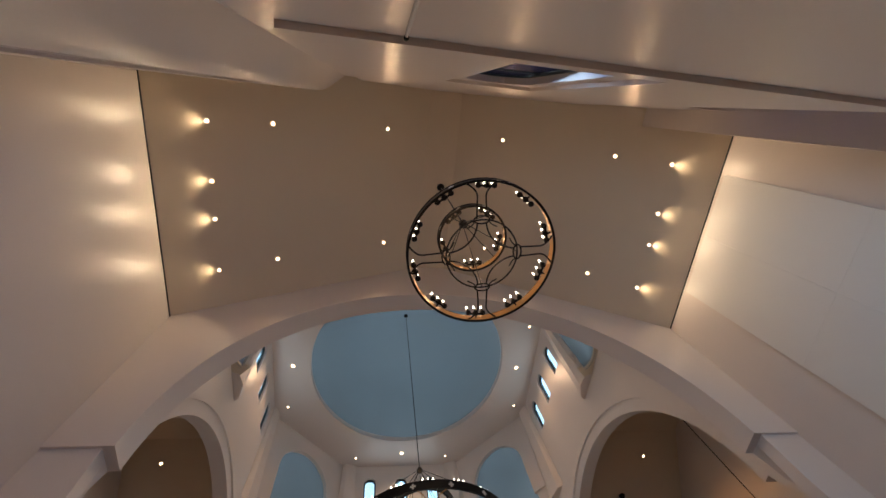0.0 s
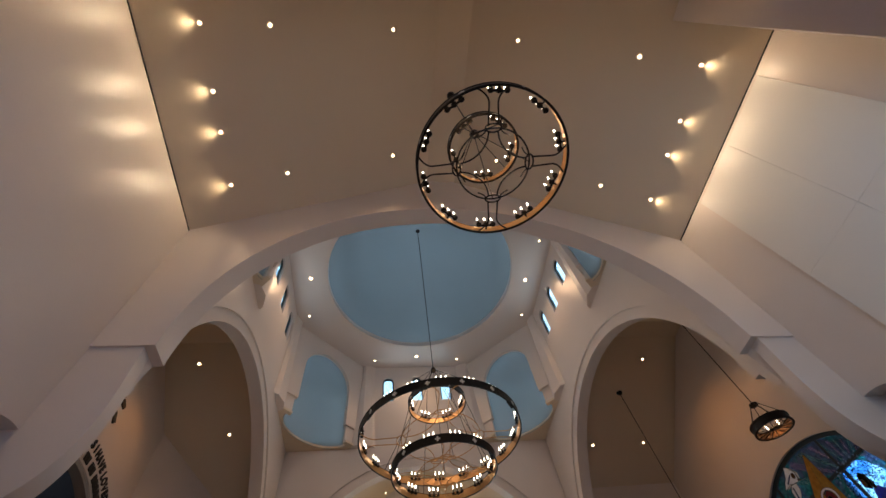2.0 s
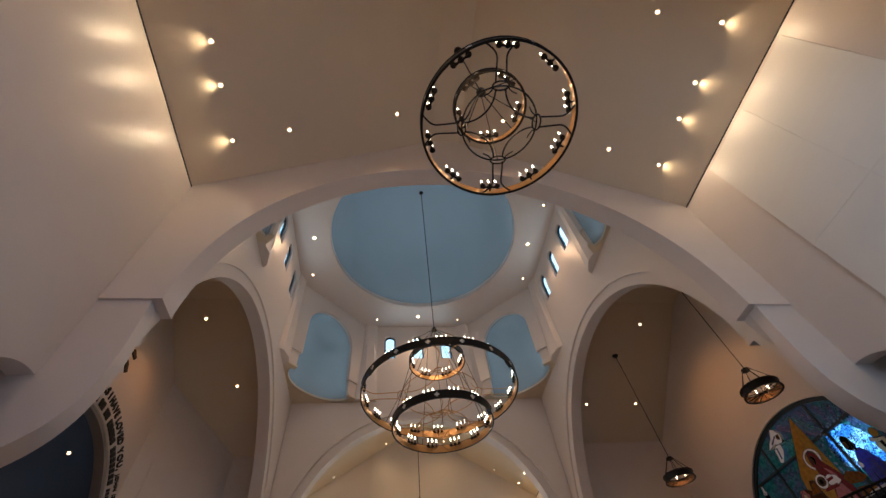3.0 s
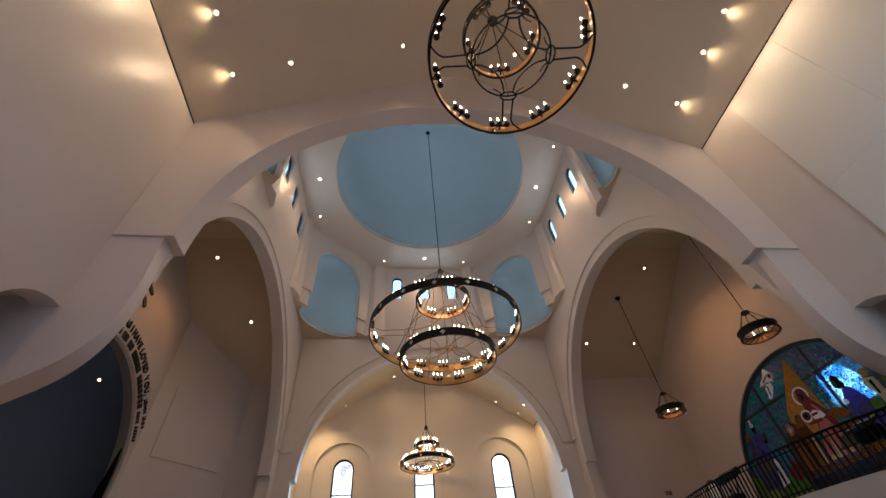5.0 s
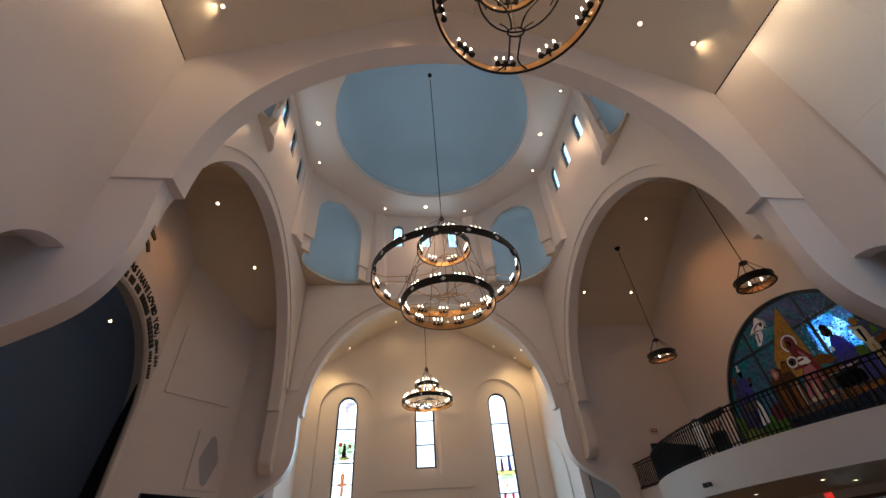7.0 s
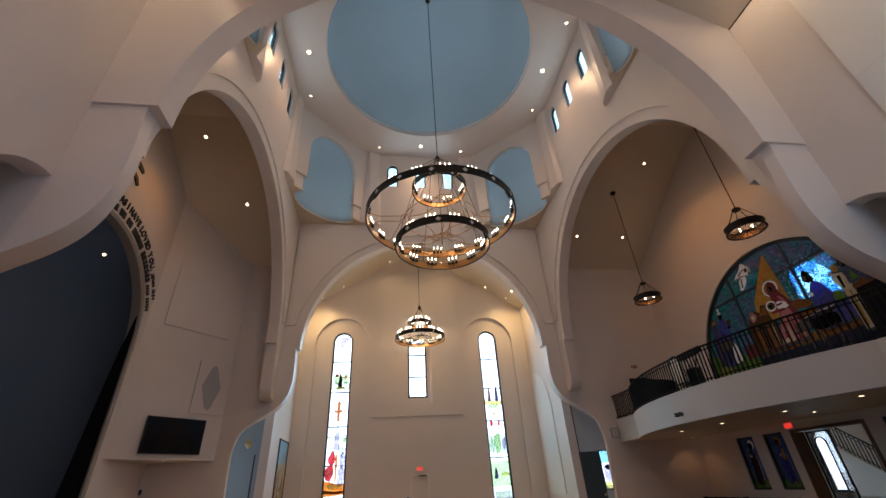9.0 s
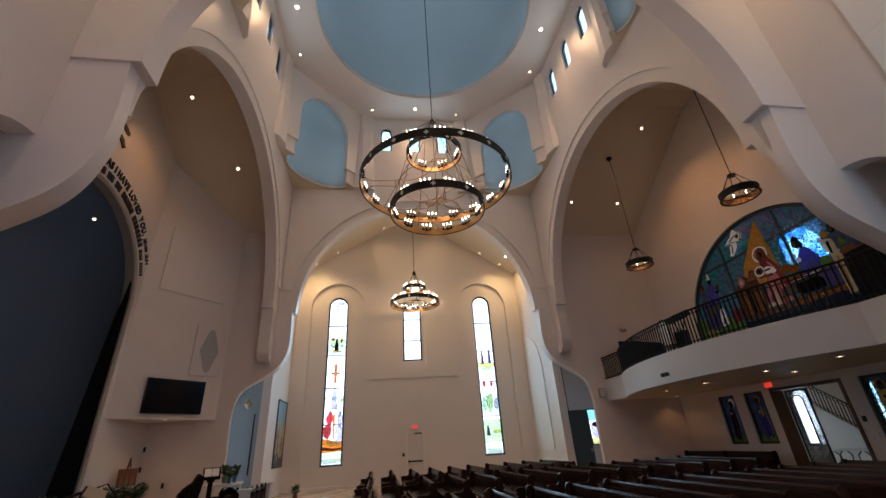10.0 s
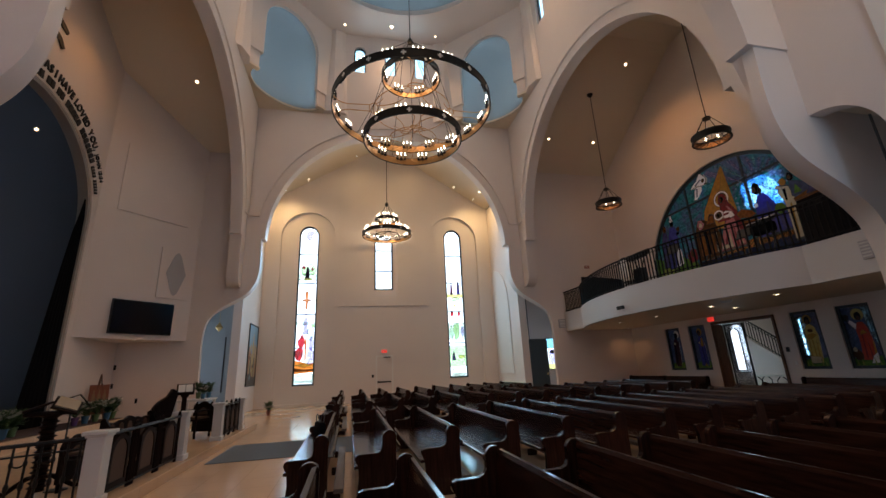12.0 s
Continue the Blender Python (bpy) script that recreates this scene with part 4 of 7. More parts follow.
# unseen, kept to give the south lamps an opening; navy glass dims the sky
for sgn in (-1, 1):
    cx = sgn * 4.45
    window("window_5", M180, arched(cx, 1.05, 0.58, 9.75), 13.4, [(cx - 0.58, z, cx + 0.58, z) for z in (3.08, 4.98, 6.8, 8.55)], "unseen tall arched window assumed in the south wall, glass darkened to navy", [], pane=G_NAVY)
n = 6
for a in (0, -90, 90, 180):
    for o in drum_windows():
        window("window_%d" % n, rot(a), o, H + 0.15, [], "small arched drum window with a dark frame", [], 0.045, SKYLIGHT)
        n += 1

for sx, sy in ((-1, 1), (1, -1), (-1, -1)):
    window("window_41", Matrix.Diagonal((sx, sy, 1, 1)), rect(9.6, 1.0, 10.9, 4.4) if sy > 0 else rect(10.0, 1.0, 10.5, 3.2), 10.12, [(9.6, 2.7, 10.9, 2.7)] if sy > 0 else [], "unseen clear window assumed in a corner room", [], 0.04)
# great half-round window of the east wall, plain coloured shapes
lp = []
# rays of paler and more violet glass that spread from the light behind the man
for i in range(13):
    a0 = radians(14 + 11.5 * i)
    a1 = a0 + radians(5.5)
    reach = [0.0, 0.0]
    for q, a in enumerate((a0, a1)):
        b = 1.73 * math.cos(a) + 2.4 * math.sin(a)
        reach[q] = min(2.6, -b + math.sqrt(b * b - 1.73 ** 2 - 2.4 ** 2 + 3.95 ** 2))
    lp.append(([(1.6 + 0.62 * math.cos(a0), 7.5 + 0.62 * math.sin(a0)), (1.6 + 0.62 * math.cos(a1), 7.5 + 0.62 * math.sin(a1)),
                (1.6 + reach[1] * math.cos(a1), 7.5 + reach[1] * math.sin(a1)), (1.6 + reach[0] * math.cos(a0), 7.5 + reach[0] * math.sin(a0))], (G_RAY, G_DUSK)[i % 2]))
# daylight from the hall window, put into paler glass in this outline
GLOW_PATCH = [(0.86, 7.0), (1.3, 6.72), (1.75, 6.6), (2.1, 6.6), (2.42, 6.62), (2.44, 6.95), (2.24, 7.3), (2.12, 7.5), (1.92, 7.78), (1.66, 7.95), (1.3, 7.98), (1.0, 7.86), (0.86, 7.6)]
rnd = random.Random(11)
lp.append((GLOW_PATCH, G_SPARK))
# loose bright shards paint the speckled edge of that daylight
for i in range(46):
    a = radians(-25 + 235 * i / 45 + rnd.uniform(-3, 3))
    r = rnd.uniform(0.72, 1.0)
    cx, cz, w = 1.58 + 1.0 * r * math.cos(a), 7.25 + 0.95 * r * math.sin(a), rnd.uniform(0.025, 0.06)
    t0 = rnd.uniform(0, 2)
    lp.append(([(cx + w * math.cos(t0 + q), cz + w * math.sin(t0 + q)) for q in (0, 1.7, 3.1, 4.6)], G_SKYB))
lp += [([(-4.0, 5.05), (-1.6, 5.05), (-1.7, 5.6), (-2.2, 5.75), (-2.7, 6.1), (-3.4, 5.95), (-4.0, 6.2)], G_GRASS), ([(-4.0, 5.1), (-2.8, 5.1), (-3.0, 5.6), (-3.5, 5.7)], G_LIME)]
lp += [([(-1.0, 6.6), (0.68, 6.3), (0.62, 7.0), (0.43, 8.88), (0.38, 8.88), (-0.78, 7.42)], G_GOLD), ([(0.1, 7.9), (0.5, 7.3), (0.42, 8.7), (0.39, 8.7)], G_OCHRE)]
lp += [(rect(-1.5, 4.3, 2.6, 5.4), G_NIGHT), ([(-1.2, 5.38), (2.6, 5.36), (2.55, 5.55), (1.6, 5.52), (1.0, 5.68), (0.2, 5.6), (-1.1, 5.62)], G_ORANGE)]
# donkey and cow beside the gold beam
lp += [([(-1.5, 5.45), (-0.4, 5.45), (-0.3, 6.2), (-0.42, 6.75), (-0.45, 7.15), (-0.62, 7.2), (-0.75, 6.95), (-1.0, 7.12), (-1.3, 7.0), (-1.45, 6.6)], G_BROWN), (blob(-1.12, 6.92, 0.16, 0.2, 12, 52), G_ROSE), (ring_outline(-1.12, 6.9, 0.08, 0.1, 10), G_CREAM)]
lp += [([(-0.85, 6.85), (-0.45, 6.8), (-0.42, 7.12), (-0.6, 7.1)], G_AMBER), ([(-1.35, 5.6), (-1.0, 5.6), (-0.95, 6.3), (-1.15, 6.55), (-1.3, 6.4)], G_AMBER), ([(-0.85, 5.6), (-0.6, 5.6), (-0.62, 6.3), (-0.75, 6.5)], G_AMBER), (rect(-0.98, 5.6, -0.9, 6.6), G_SHADE), ([(-0.58, 5.6), (-0.5, 5.6), (-0.45, 6.4), (-0.52, 6.4)], G_CREAM)]
# angel
WING = [(-0.62, 9.06), (-0.74, 8.92), (-0.85, 8.8), (-1.02, 8.72), (-1.2, 8.56), (-0.85, 8.6), (-0.68, 8.52), (-0.44, 8.5), (-0.37, 8.74), (-0.5, 8.96)]
lp += [(WING, G_WHITE)]
lp += [([(-0.86, 8.54), (-0.62, 8.5), (-0.66, 8.3), (-0.8, 8.16), (-0.98, 8.02), (-1.12, 8.06), (-1.06, 8.2), (-1.02, 8.42)], G_WHITE), ([(-0.9, 8.46), (-0.84, 8.46), (-0.92, 8.14), (-0.98, 8.14)], G_SLATE), ([(-0.95, 8.66), (-0.62, 8.8), (-0.6, 8.76), (-0.9, 8.62)], G_SLATE), (blob(-0.5, 8.7, 0.075, 0.085, 9, 43), G_BROWN), ([(-0.44, 8.56), (-0.34, 8.5), (-0.36, 8.46), (-0.46, 8.5)], G_BROWN)]
# mother and child
lp += [(ring_outline(0.1, 7.6, 0.33, 0.31), G_WHITE), (ring_outline(0.1, 7.6, 0.25, 0.235), G_GOLD)]
lp += [([(-0.42, 5.55), (0.75, 5.55), (0.7, 6.4), (0.66, 6.8), (0.5, 7.1), (0.36, 7.35), (0.3, 7.68), (0.16, 7.82), (0.02, 7.76), (-0.06, 7.5), (-0.02, 7.25), (-0.12, 7.05), (0.05, 6.7), (-0.2, 6.2)], G_MAROON)]
lp += [([(0.22, 7.25), (0.32, 7.2), (0.5, 6.9), (0.4, 6.86)], G_ROSE), (blob(0.1, 7.56, 0.085, 0.12, 10, 46), G_SHADE), (blob(0.06, 7.54, 0.045, 0.08, 9, 47), G_BROWN)]
lp += [([(-0.4, 5.6), (0.68, 5.6), (0.6, 6.1), (0.42, 6.7), (0.12, 6.72), (-0.12, 6.35)], G_ROSE), ([(0.3, 5.6), (0.42, 5.6), (0.34, 6.5)], G_MAROON), ([(0.48, 5.6), (0.58, 5.6), (0.48, 6.2)], G_CREAM), ([(-0.22, 5.6), (-0.1, 5.6), (0.06, 6.4)], G_MAROON), ([(0.0, 5.6), (0.16, 5.6), (0.12, 6.3)], G_CREAM), (blob(-0.18, 5.68, 0.2, 0.08, 10, 44), G_CREAM)]
lp += [(ring_outline(-0.16, 7.0, 0.22, 0.2), G_WHITE), (ring_outline(-0.16, 7.0, 0.15, 0.13), G_BROWN), ([(-0.02, 7.02), (0.2, 7.06), (0.42, 6.95), (0.5, 6.76), (0.34, 6.72), (0.05, 6.8)], G_WHITE), ([(0.05, 6.98), (0.3, 6.96), (0.28, 6.9), (0.06, 6.9)], G_MAROON), (blob(-0.17, 7.0, 0.07, 0.08, 9, 57), G_SHADE), ([(-0.25, 6.72), (0.3, 6.66), (0.3, 6.76), (-0.2, 6.8)], G_MAROON)]
# man in blue
lp += [([(1.28, 5.6), (2.6, 5.6), (2.42, 6.1), (2.05, 6.62), (1.9, 6.95), (1.76, 7.12), (1.56, 7.1), (1.44, 6.9), (1.36, 6.6), (1.34, 6.2)], G_INDIGO), ([(1.75, 5.62), (1.95, 5.62), (1.85, 6.75), (1.78, 6.75)], G_DEEP), ([(2.15, 5.62), (2.35, 5.62), (2.05, 6.4)], G_DEEP), ([(1.45, 5.62), (1.55, 5.62), (1.6, 6.6)], G_NIGHT)]
lp += [(blob(1.54, 7.38, 0.17, 0.21, 12, 49), G_SHADE), ([(1.66, 7.42), (1.74, 7.25), (1.66, 7.1), (1.58, 7.2)], G_SHADE), (blob(1.46, 7.36, 0.06, 0.09, 9, 51), G_BROWN), (blob(1.42, 6.78, 0.07, 0.09, 9, 50), G_WHITE), ([(0.6, 6.75), (0.84, 6.86), (1.2, 6.68), (1.34, 6.5), (1.1, 6.45), (0.7, 6.55)], G_AMBER), ([(0.75, 5.9), (1.35, 5.85), (1.35, 6.3), (0.8, 6.4)], G_AMBER)]
# shepherds and the dark stable
lp += [([(2.42, 5.2), (2.68, 5.2), (2.72, 6.6), (2.62, 7.0), (2.36, 7.08), (2.26, 6.85), (2.4, 6.5)], G_CREAM), ([(2.42, 6.95), (2.52, 6.95), (2.5, 6.55), (2.44, 6.55)], G_SHADE), (blob(2.48, 7.2, 0.11, 0.14, 10, 54), G_GOLD), ([(2.5, 5.3), (2.56, 5.3), (2.6, 6.4), (2.54, 6.4)], G_OCHRE), ([(2.2, 7.1), (2.3, 7.16), (2.42, 7.02), (2.38, 6.96)], G_CREAM)]
lp += [([(2.68, 6.6), (3.4, 6.62), (3.16, 6.88), (2.95, 7.05), (2.7, 7.14)], G_SLATE), ([(2.75, 6.65), (3.0, 6.66), (2.85, 6.98)], G_GRASS), (blob(2.75, 7.28, 0.11, 0.14, 10, 58), G_SHADE), (blob(2.73, 7.27, 0.05, 0.07, 9, 65), G_BROWN)]
lp += [([(2.66, 4.3), (4.1, 4.3), (4.1, 5.2), (3.98, 5.9), (3.6, 6.5), (2.75, 6.4)], G_SHADE), ([(2.72, 6.38), (3.52, 6.42), (3.4, 6.66), (2.7, 6.52)], G_AMBER), ([(3.1, 6.5), (3.5, 6.5), (3.3, 6.8)], G_DEEP), (blob(2.2, 6.35, 0.16, 0.2, 11, 56), G_GRASS)]
# kings
lp += [([(-3.1, 5.5), (-2.5, 5.5), (-2.35, 6.4), (-2.36, 7.1), (-2.5, 7.38), (-2.72, 7.36), (-2.9, 6.9)], G_INDIGO), ([(-2.95, 5.6), (-2.8, 5.6), (-2.7, 6.8), (-2.78, 6.8)], G_NIGHT), (blob(-2.56, 7.48, 0.1, 0.14, 10, 53), G_SHADE), (blob(-2.56, 7.66, 0.1, 0.08, 9, 66), G_WHITE), ([(-2.62, 7.68), (-2.5, 7.68), (-2.5, 7.84), (-2.58, 7.88)], G_WHITE)]
lp += [([(-2.72, 5.5), (-2.3, 5.55), (-2.3, 6.1), (-2.42, 6.4), (-2.52, 6.3)], G_WHITE), ([(-2.55, 5.6), (-2.48, 5.6), (-2.42, 6.2)], G_SLATE), (blob(-2.25, 7.14, 0.09, 0.1, 9, 67), G_BROWN), ([(-2.4, 7.0), (-2.22, 7.02), (-2.24, 6.92), (-2.4, 6.88)], G_SHADE)]
lp += [([(-3.45, 5.6), (-3.1, 5.6), (-2.92, 6.6), (-2.96, 7.2), (-3.15, 7.22), (-3.35, 6.7)], G_DEEP), (blob(-3.04, 7.36, 0.1, 0.15, 10, 68), G_ORANGE), (blob(-1.75, 5.75, 0.25, 0.3, 9, 59), G_MAROON), (blob(-1.72, 5.85, 0.1, 0.14, 9, 60), G_BROWN)]
lb = [(-1.6, 4.1, -1.6, 8.96), (1.14, 4.1, 1.14, 9.04), (-3.05, 7.98, 2.8, 7.98)]
window("window_20", ME, LUN, XE + 0.12, lb, "great half-round stained-glass window in teal and blue, above the balcony", lp, 0.09, G_FIELD, cuts=[GLOW_PATCH, ring_outline(0.1, 7.6, 0.33, 0.31), ring_outline(-0.16, 7.0, 0.22, 0.2), WING], lead=0.012)


def saint_pieces(i, a, b):
    """Plain coloured shapes of one robed figure: light field pieces first, then robe, folds, head and small things."""
    m, w = (a + b) / 2, (b - a) / 2
    at = lambda pts: [(m + x * w, z) for x, z in pts]
    ground = (at([(-0.82, 1.14), (0.82, 1.14), (0.82, 1.42), (0.3, 1.36), (-0.3, 1.4), (-0.82, 1.34)]), G_GRASS)
    blades = [(at([(x, 1.15), (x + 0.12, 1.15), (x + 0.02, 1.36)]), G_LIME) for x in (-0.7, -0.42, 0.3, 0.55)]
    if i == 0:
        robe = at([(-0.5, 1.24), (0.3, 1.22), (0.42, 1.8), (0.4, 2.25), (0.18, 2.4), (-0.1, 2.4), (-0.3, 2.2), (-0.38, 1.7)])
        p = [ground, (robe, G_WINE), (at([(-0.3, 1.26), (-0.18, 1.26), (-0.05, 2.2), (-0.14, 2.2)]), G_SHADE), (at([(0.05, 1.26), (0.14, 1.26), (0.2, 2.1)]), G_BROWN)]
        p += [(ring_outline(m + 0.3 * w, 2.6, 0.15, 0.17, 14), G_WHITE), (blob(m + 0.18 * w, 2.54, 0.1, 0.14, 10, 70), G_SHADE), (blob(m - 0.1 * w, 2.2, 0.06, 0.06, 8, 78), G_CREAM)]
        return [robe], p + blades
    if i == 1:
        robe = at([(-0.3, 1.24), (0.55, 1.24), (0.5, 1.7), (0.4, 2.2), (0.2, 2.42), (-0.1, 2.42), (-0.35, 2.2), (-0.3, 1.8)])
        p = [ground, (robe, G_INDIGO), (at([(0.1, 1.26), (0.2, 1.26), (0.12, 2.1), (0.05, 2.1)]), G_NIGHT), (at([(0.34, 1.26), (0.44, 1.26), (0.3, 2.0)]), G_DEEP)]
        p += [(ring_outline(m + 0.08 * w, 2.6, 0.13, 0.16, 14), G_GOLD), (blob(m + 0.02 * w, 2.55, 0.08, 0.12, 10, 71), G_SHADE), (blob(m, 2.52, 0.045, 0.07, 9, 75), G_BROWN)]
        p += [(at([(0.0, 2.0), (0.34, 2.02), (0.3, 2.34), (0.12, 2.36)]), G_GOLD), (blob(m - 0.1 * w, 2.16, 0.05, 0.06, 8, 79), G_CREAM), (at([(0.02, 1.22), (0.3, 1.22), (0.22, 1.34)]), G_GOLD)]
        return [robe], p + blades
    if i == 2:
        robe = at([(-0.34, 1.24), (0.42, 1.24), (0.5, 1.7), (0.56, 2.1), (0.42, 2.36), (0.16, 2.45), (-0.1, 2.42), (-0.3, 2.25), (-0.3, 1.8)])
        bright = at([(-0.8, 1.46), (-0.345, 1.46), (-0.305, 1.8), (-0.305, 2.26), (-0.11, 2.43), (-0.06, 2.58), (-0.3, 2.7), (-0.8, 2.68)])
        p = [ground, (bright, G_FROST), (at([(-0.8, 2.2), (-0.55, 2.3), (-0.5, 2.5), (-0.8, 2.45)]), G_ICE), (robe, G_ROBE_YELLOW)]
        p += [(at([(-0.3, 1.26), (-0.22, 1.26), (-0.12, 2.0), (-0.18, 2.0)]), G_OCHRE), (at([(0.02, 1.26), (0.1, 1.26), (0.1, 1.95), (0.05, 1.95)]), G_OCHRE), (at([(0.22, 1.3), (0.3, 1.3), (0.36, 2.0)]), G_GOLD), (at([(-0.3, 2.0), (0.1, 1.98), (0.4, 2.1), (0.2, 2.16), (-0.2, 2.12)]), G_OCHRE)]
        p += [(at([(-0.38, 1.24), (0.34, 1.24), (0.36, 1.42), (-0.38, 1.46)]), G_CREAM), (ring_outline(m + 0.06 * w, 2.6, 0.14, 0.15, 14), G_OCHRE), (blob(m + 0.06 * w, 2.57, 0.085, 0.12, 10, 72), G_SHADE), (blob(m + 0.05 * w, 2.53, 0.05, 0.07, 9, 76), G_BROWN), (blob(m + 0.1 * w, 2.24, 0.08, 0.05, 9, 80), G_BROWN)]
        return [robe, bright], p + blades
    robe = at([(-0.3, 1.3), (0.5, 1.3), (0.56, 1.8), (0.44, 2.2), (0.26, 2.36), (-0.04, 2.36), (-0.24, 2.2), (-0.2, 1.8)])
    bright = at([(0.46, 2.3), (0.8, 1.5), (0.8, 2.78), (0.34, 2.78)])
    p = [ground, (bright, G_FROST), (robe, G_ROBE_RED), (at([(-0.1, 1.34), (0.0, 1.34), (0.08, 2.1), (0.02, 2.1)]), G_MAROON), (at([(0.2, 1.34), (0.28, 1.34), (0.24, 2.0)]), G_MAROON), (at([(0.4, 1.36), (0.54, 1.4), (0.58, 1.8), (0.5, 1.8)]), G_GOLD), (at([(0.1, 1.2), (0.56, 1.22), (0.58, 1.5), (0.3, 1.4)]), G_WHITE)]
    p += [(at([(-0.22, 2.16), (-0.1, 2.3), (-0.42, 2.44), (-0.54, 2.36)]), G_WHITE), (ring_outline(m + 0.1 * w, 2.58, 0.16, 0.17, 16), G_ROBE_YELLOW), (blob(m + 0.1 * w, 2.52, 0.085, 0.13, 10, 73), G_SHADE), (blob(m + 0.1 * w, 2.48, 0.05, 0.07, 9, 77), G_BROWN), (at([(-0.05, 2.0), (0.34, 2.04), (0.2, 2.14), (0.02, 2.1)]), G_GOLD)]
    p += [(blob(m - 0.62 * w, 2.52, 0.09, 0.09, 9, 85), G_SHADE), (at([(-0.62, 2.44), (-0.58, 2.44), (-0.5, 2.2), (-0.54, 2.2)]), G_SHADE), (blob(m - 0.5 * w, 1.45, 0.13, 0.15, 9, 90), G_BROWN), (blob(m - 0.58 * w, 1.6, 0.06, 0.07, 8, 91), G_CREAM)]
    return [robe, bright], p + blades


for i, (a, b) in enumerate(EWIN):
    holes, pcs = saint_pieces(i, a, b)
    window("window_%d" % (21 + i), ME, rect(a, 1.06, b, 2.88), XE + 0.1, [], "stained-glass window of a robed figure in plain shapes beside the doorway", pcs, 0.05, G_SAINT, cuts=holes, lead=0.005)
for i, o in enumerate(HALL_WIN):
    window("window_%d" % (25 + i), ME, o, 16.7, [], "clear pane in an opening of the outer hall wall", [], 0.03)

# ---- chandeliers ----
def candle_mesh():
    bm = bmesh.new()
    lathe(bm, [(0.012, -0.05), (0.05, -0.035), (0.06, -0.01), (0.03, 0.0), (0.022, 0.005), (0.022, 0.13), (0.015, 0.135)], 8)
    a = link("candle_proto", bm, IRON, None, "", True)
    bm = bmesh.new()
    lathe(bm, [(0.011, 0.13), (0.020, 0.155), (0.022, 0.185), (0.013, 0.235), (0.003, 0.265)], 8)
    b = link("bulb_proto", bm, BULB, None, "", True)
    out = a.data, b.data
    bpy.data.objects.remove(a)
    bpy.data.objects.remove(b)
    return out


CANDLE, FLAME = candle_mesh()


def hoop(bm, r, z, h, t):
    lathe_pts = [(r - t / 2, z), (r + t / 2, z), (r + t / 2, z + h), (r - t / 2, z + h)]
    n, rows = 64, []
    for q in range(n):
        c2, s2 = math.cos(2 * math.pi * q / n), math.sin(2 * math.pi * q / n)
        rows.append([bm.verts.new((a * c2, a * s2, zz)) for a, zz in lathe_pts])
    for q in range(n):
        A, B = rows[q], rows[(q + 1) % n]
        for i in range(4):
            bm.faces.new((A[i], A[(i + 1) % 4], B[(i + 1) % 4], B[i]))


def scrolls(c, r, z, size, mat):
    """Four spokes of paired bars that flare at the band and curl into quarter arcs inside an inner hoop."""
    for q in range(4):
        Q = rot(90 * q)
        for s in (-1, 1):
            bm, pts = bmesh.new(), []
            for i in range(15):
                t = i / 14
                rad = r * (0.985 - 0.465 * t)
                pts.append(Q @ Vector((rad, s * r * (0.05 + 0.16 * max(0.0, 1 - t / 0.42) ** 2.2 + 0.018 * t), z)))
            tube(bm, pts, size, 5)
            part("scroll_bar", bm, mat, c, "curled wrought-iron bar", True)
            bm = bmesh.new()
            tube(bm, [Q @ Vector((r * (0.47 - 0.03 * k), s * r * (0.1 + 0.012 * k * k), z)) for k in range(4)], size * 0.8, 5)
            part("scroll_tip", bm, mat, c, "", True)
        bm = bmesh.new()
        tube(bm, [Q @ Vector((r * (0.47 - 0.41 * math.sin(a)), r * (0.47 - 0.41 * math.cos(a)), z)) for a in [radians(3 + 84 * k / 14) for k in range(15)]], size, 5)
        part("scroll_arc", bm, mat, c, "", True)
        bm = bmesh.new()
        tube(bm, [Q @ Vector((r * (0.49 + 0.055 * math.cos(a)), r * 0.105 * math.sin(a), z)) for a in [2 * math.pi * k / 14 for k in range(14)]], size, 5, True)
        part("scroll_loop", bm, mat, c, "", True)
    bm = bmesh.new()
    tube(bm, [(0.49 * r * math.cos(2 * math.pi * k / 40), 0.49 * r * math.sin(2 * math.pi * k / 40), z) for k in range(40)], size, 5, True)
    part("inner_hoop", bm, mat, c, "", True)


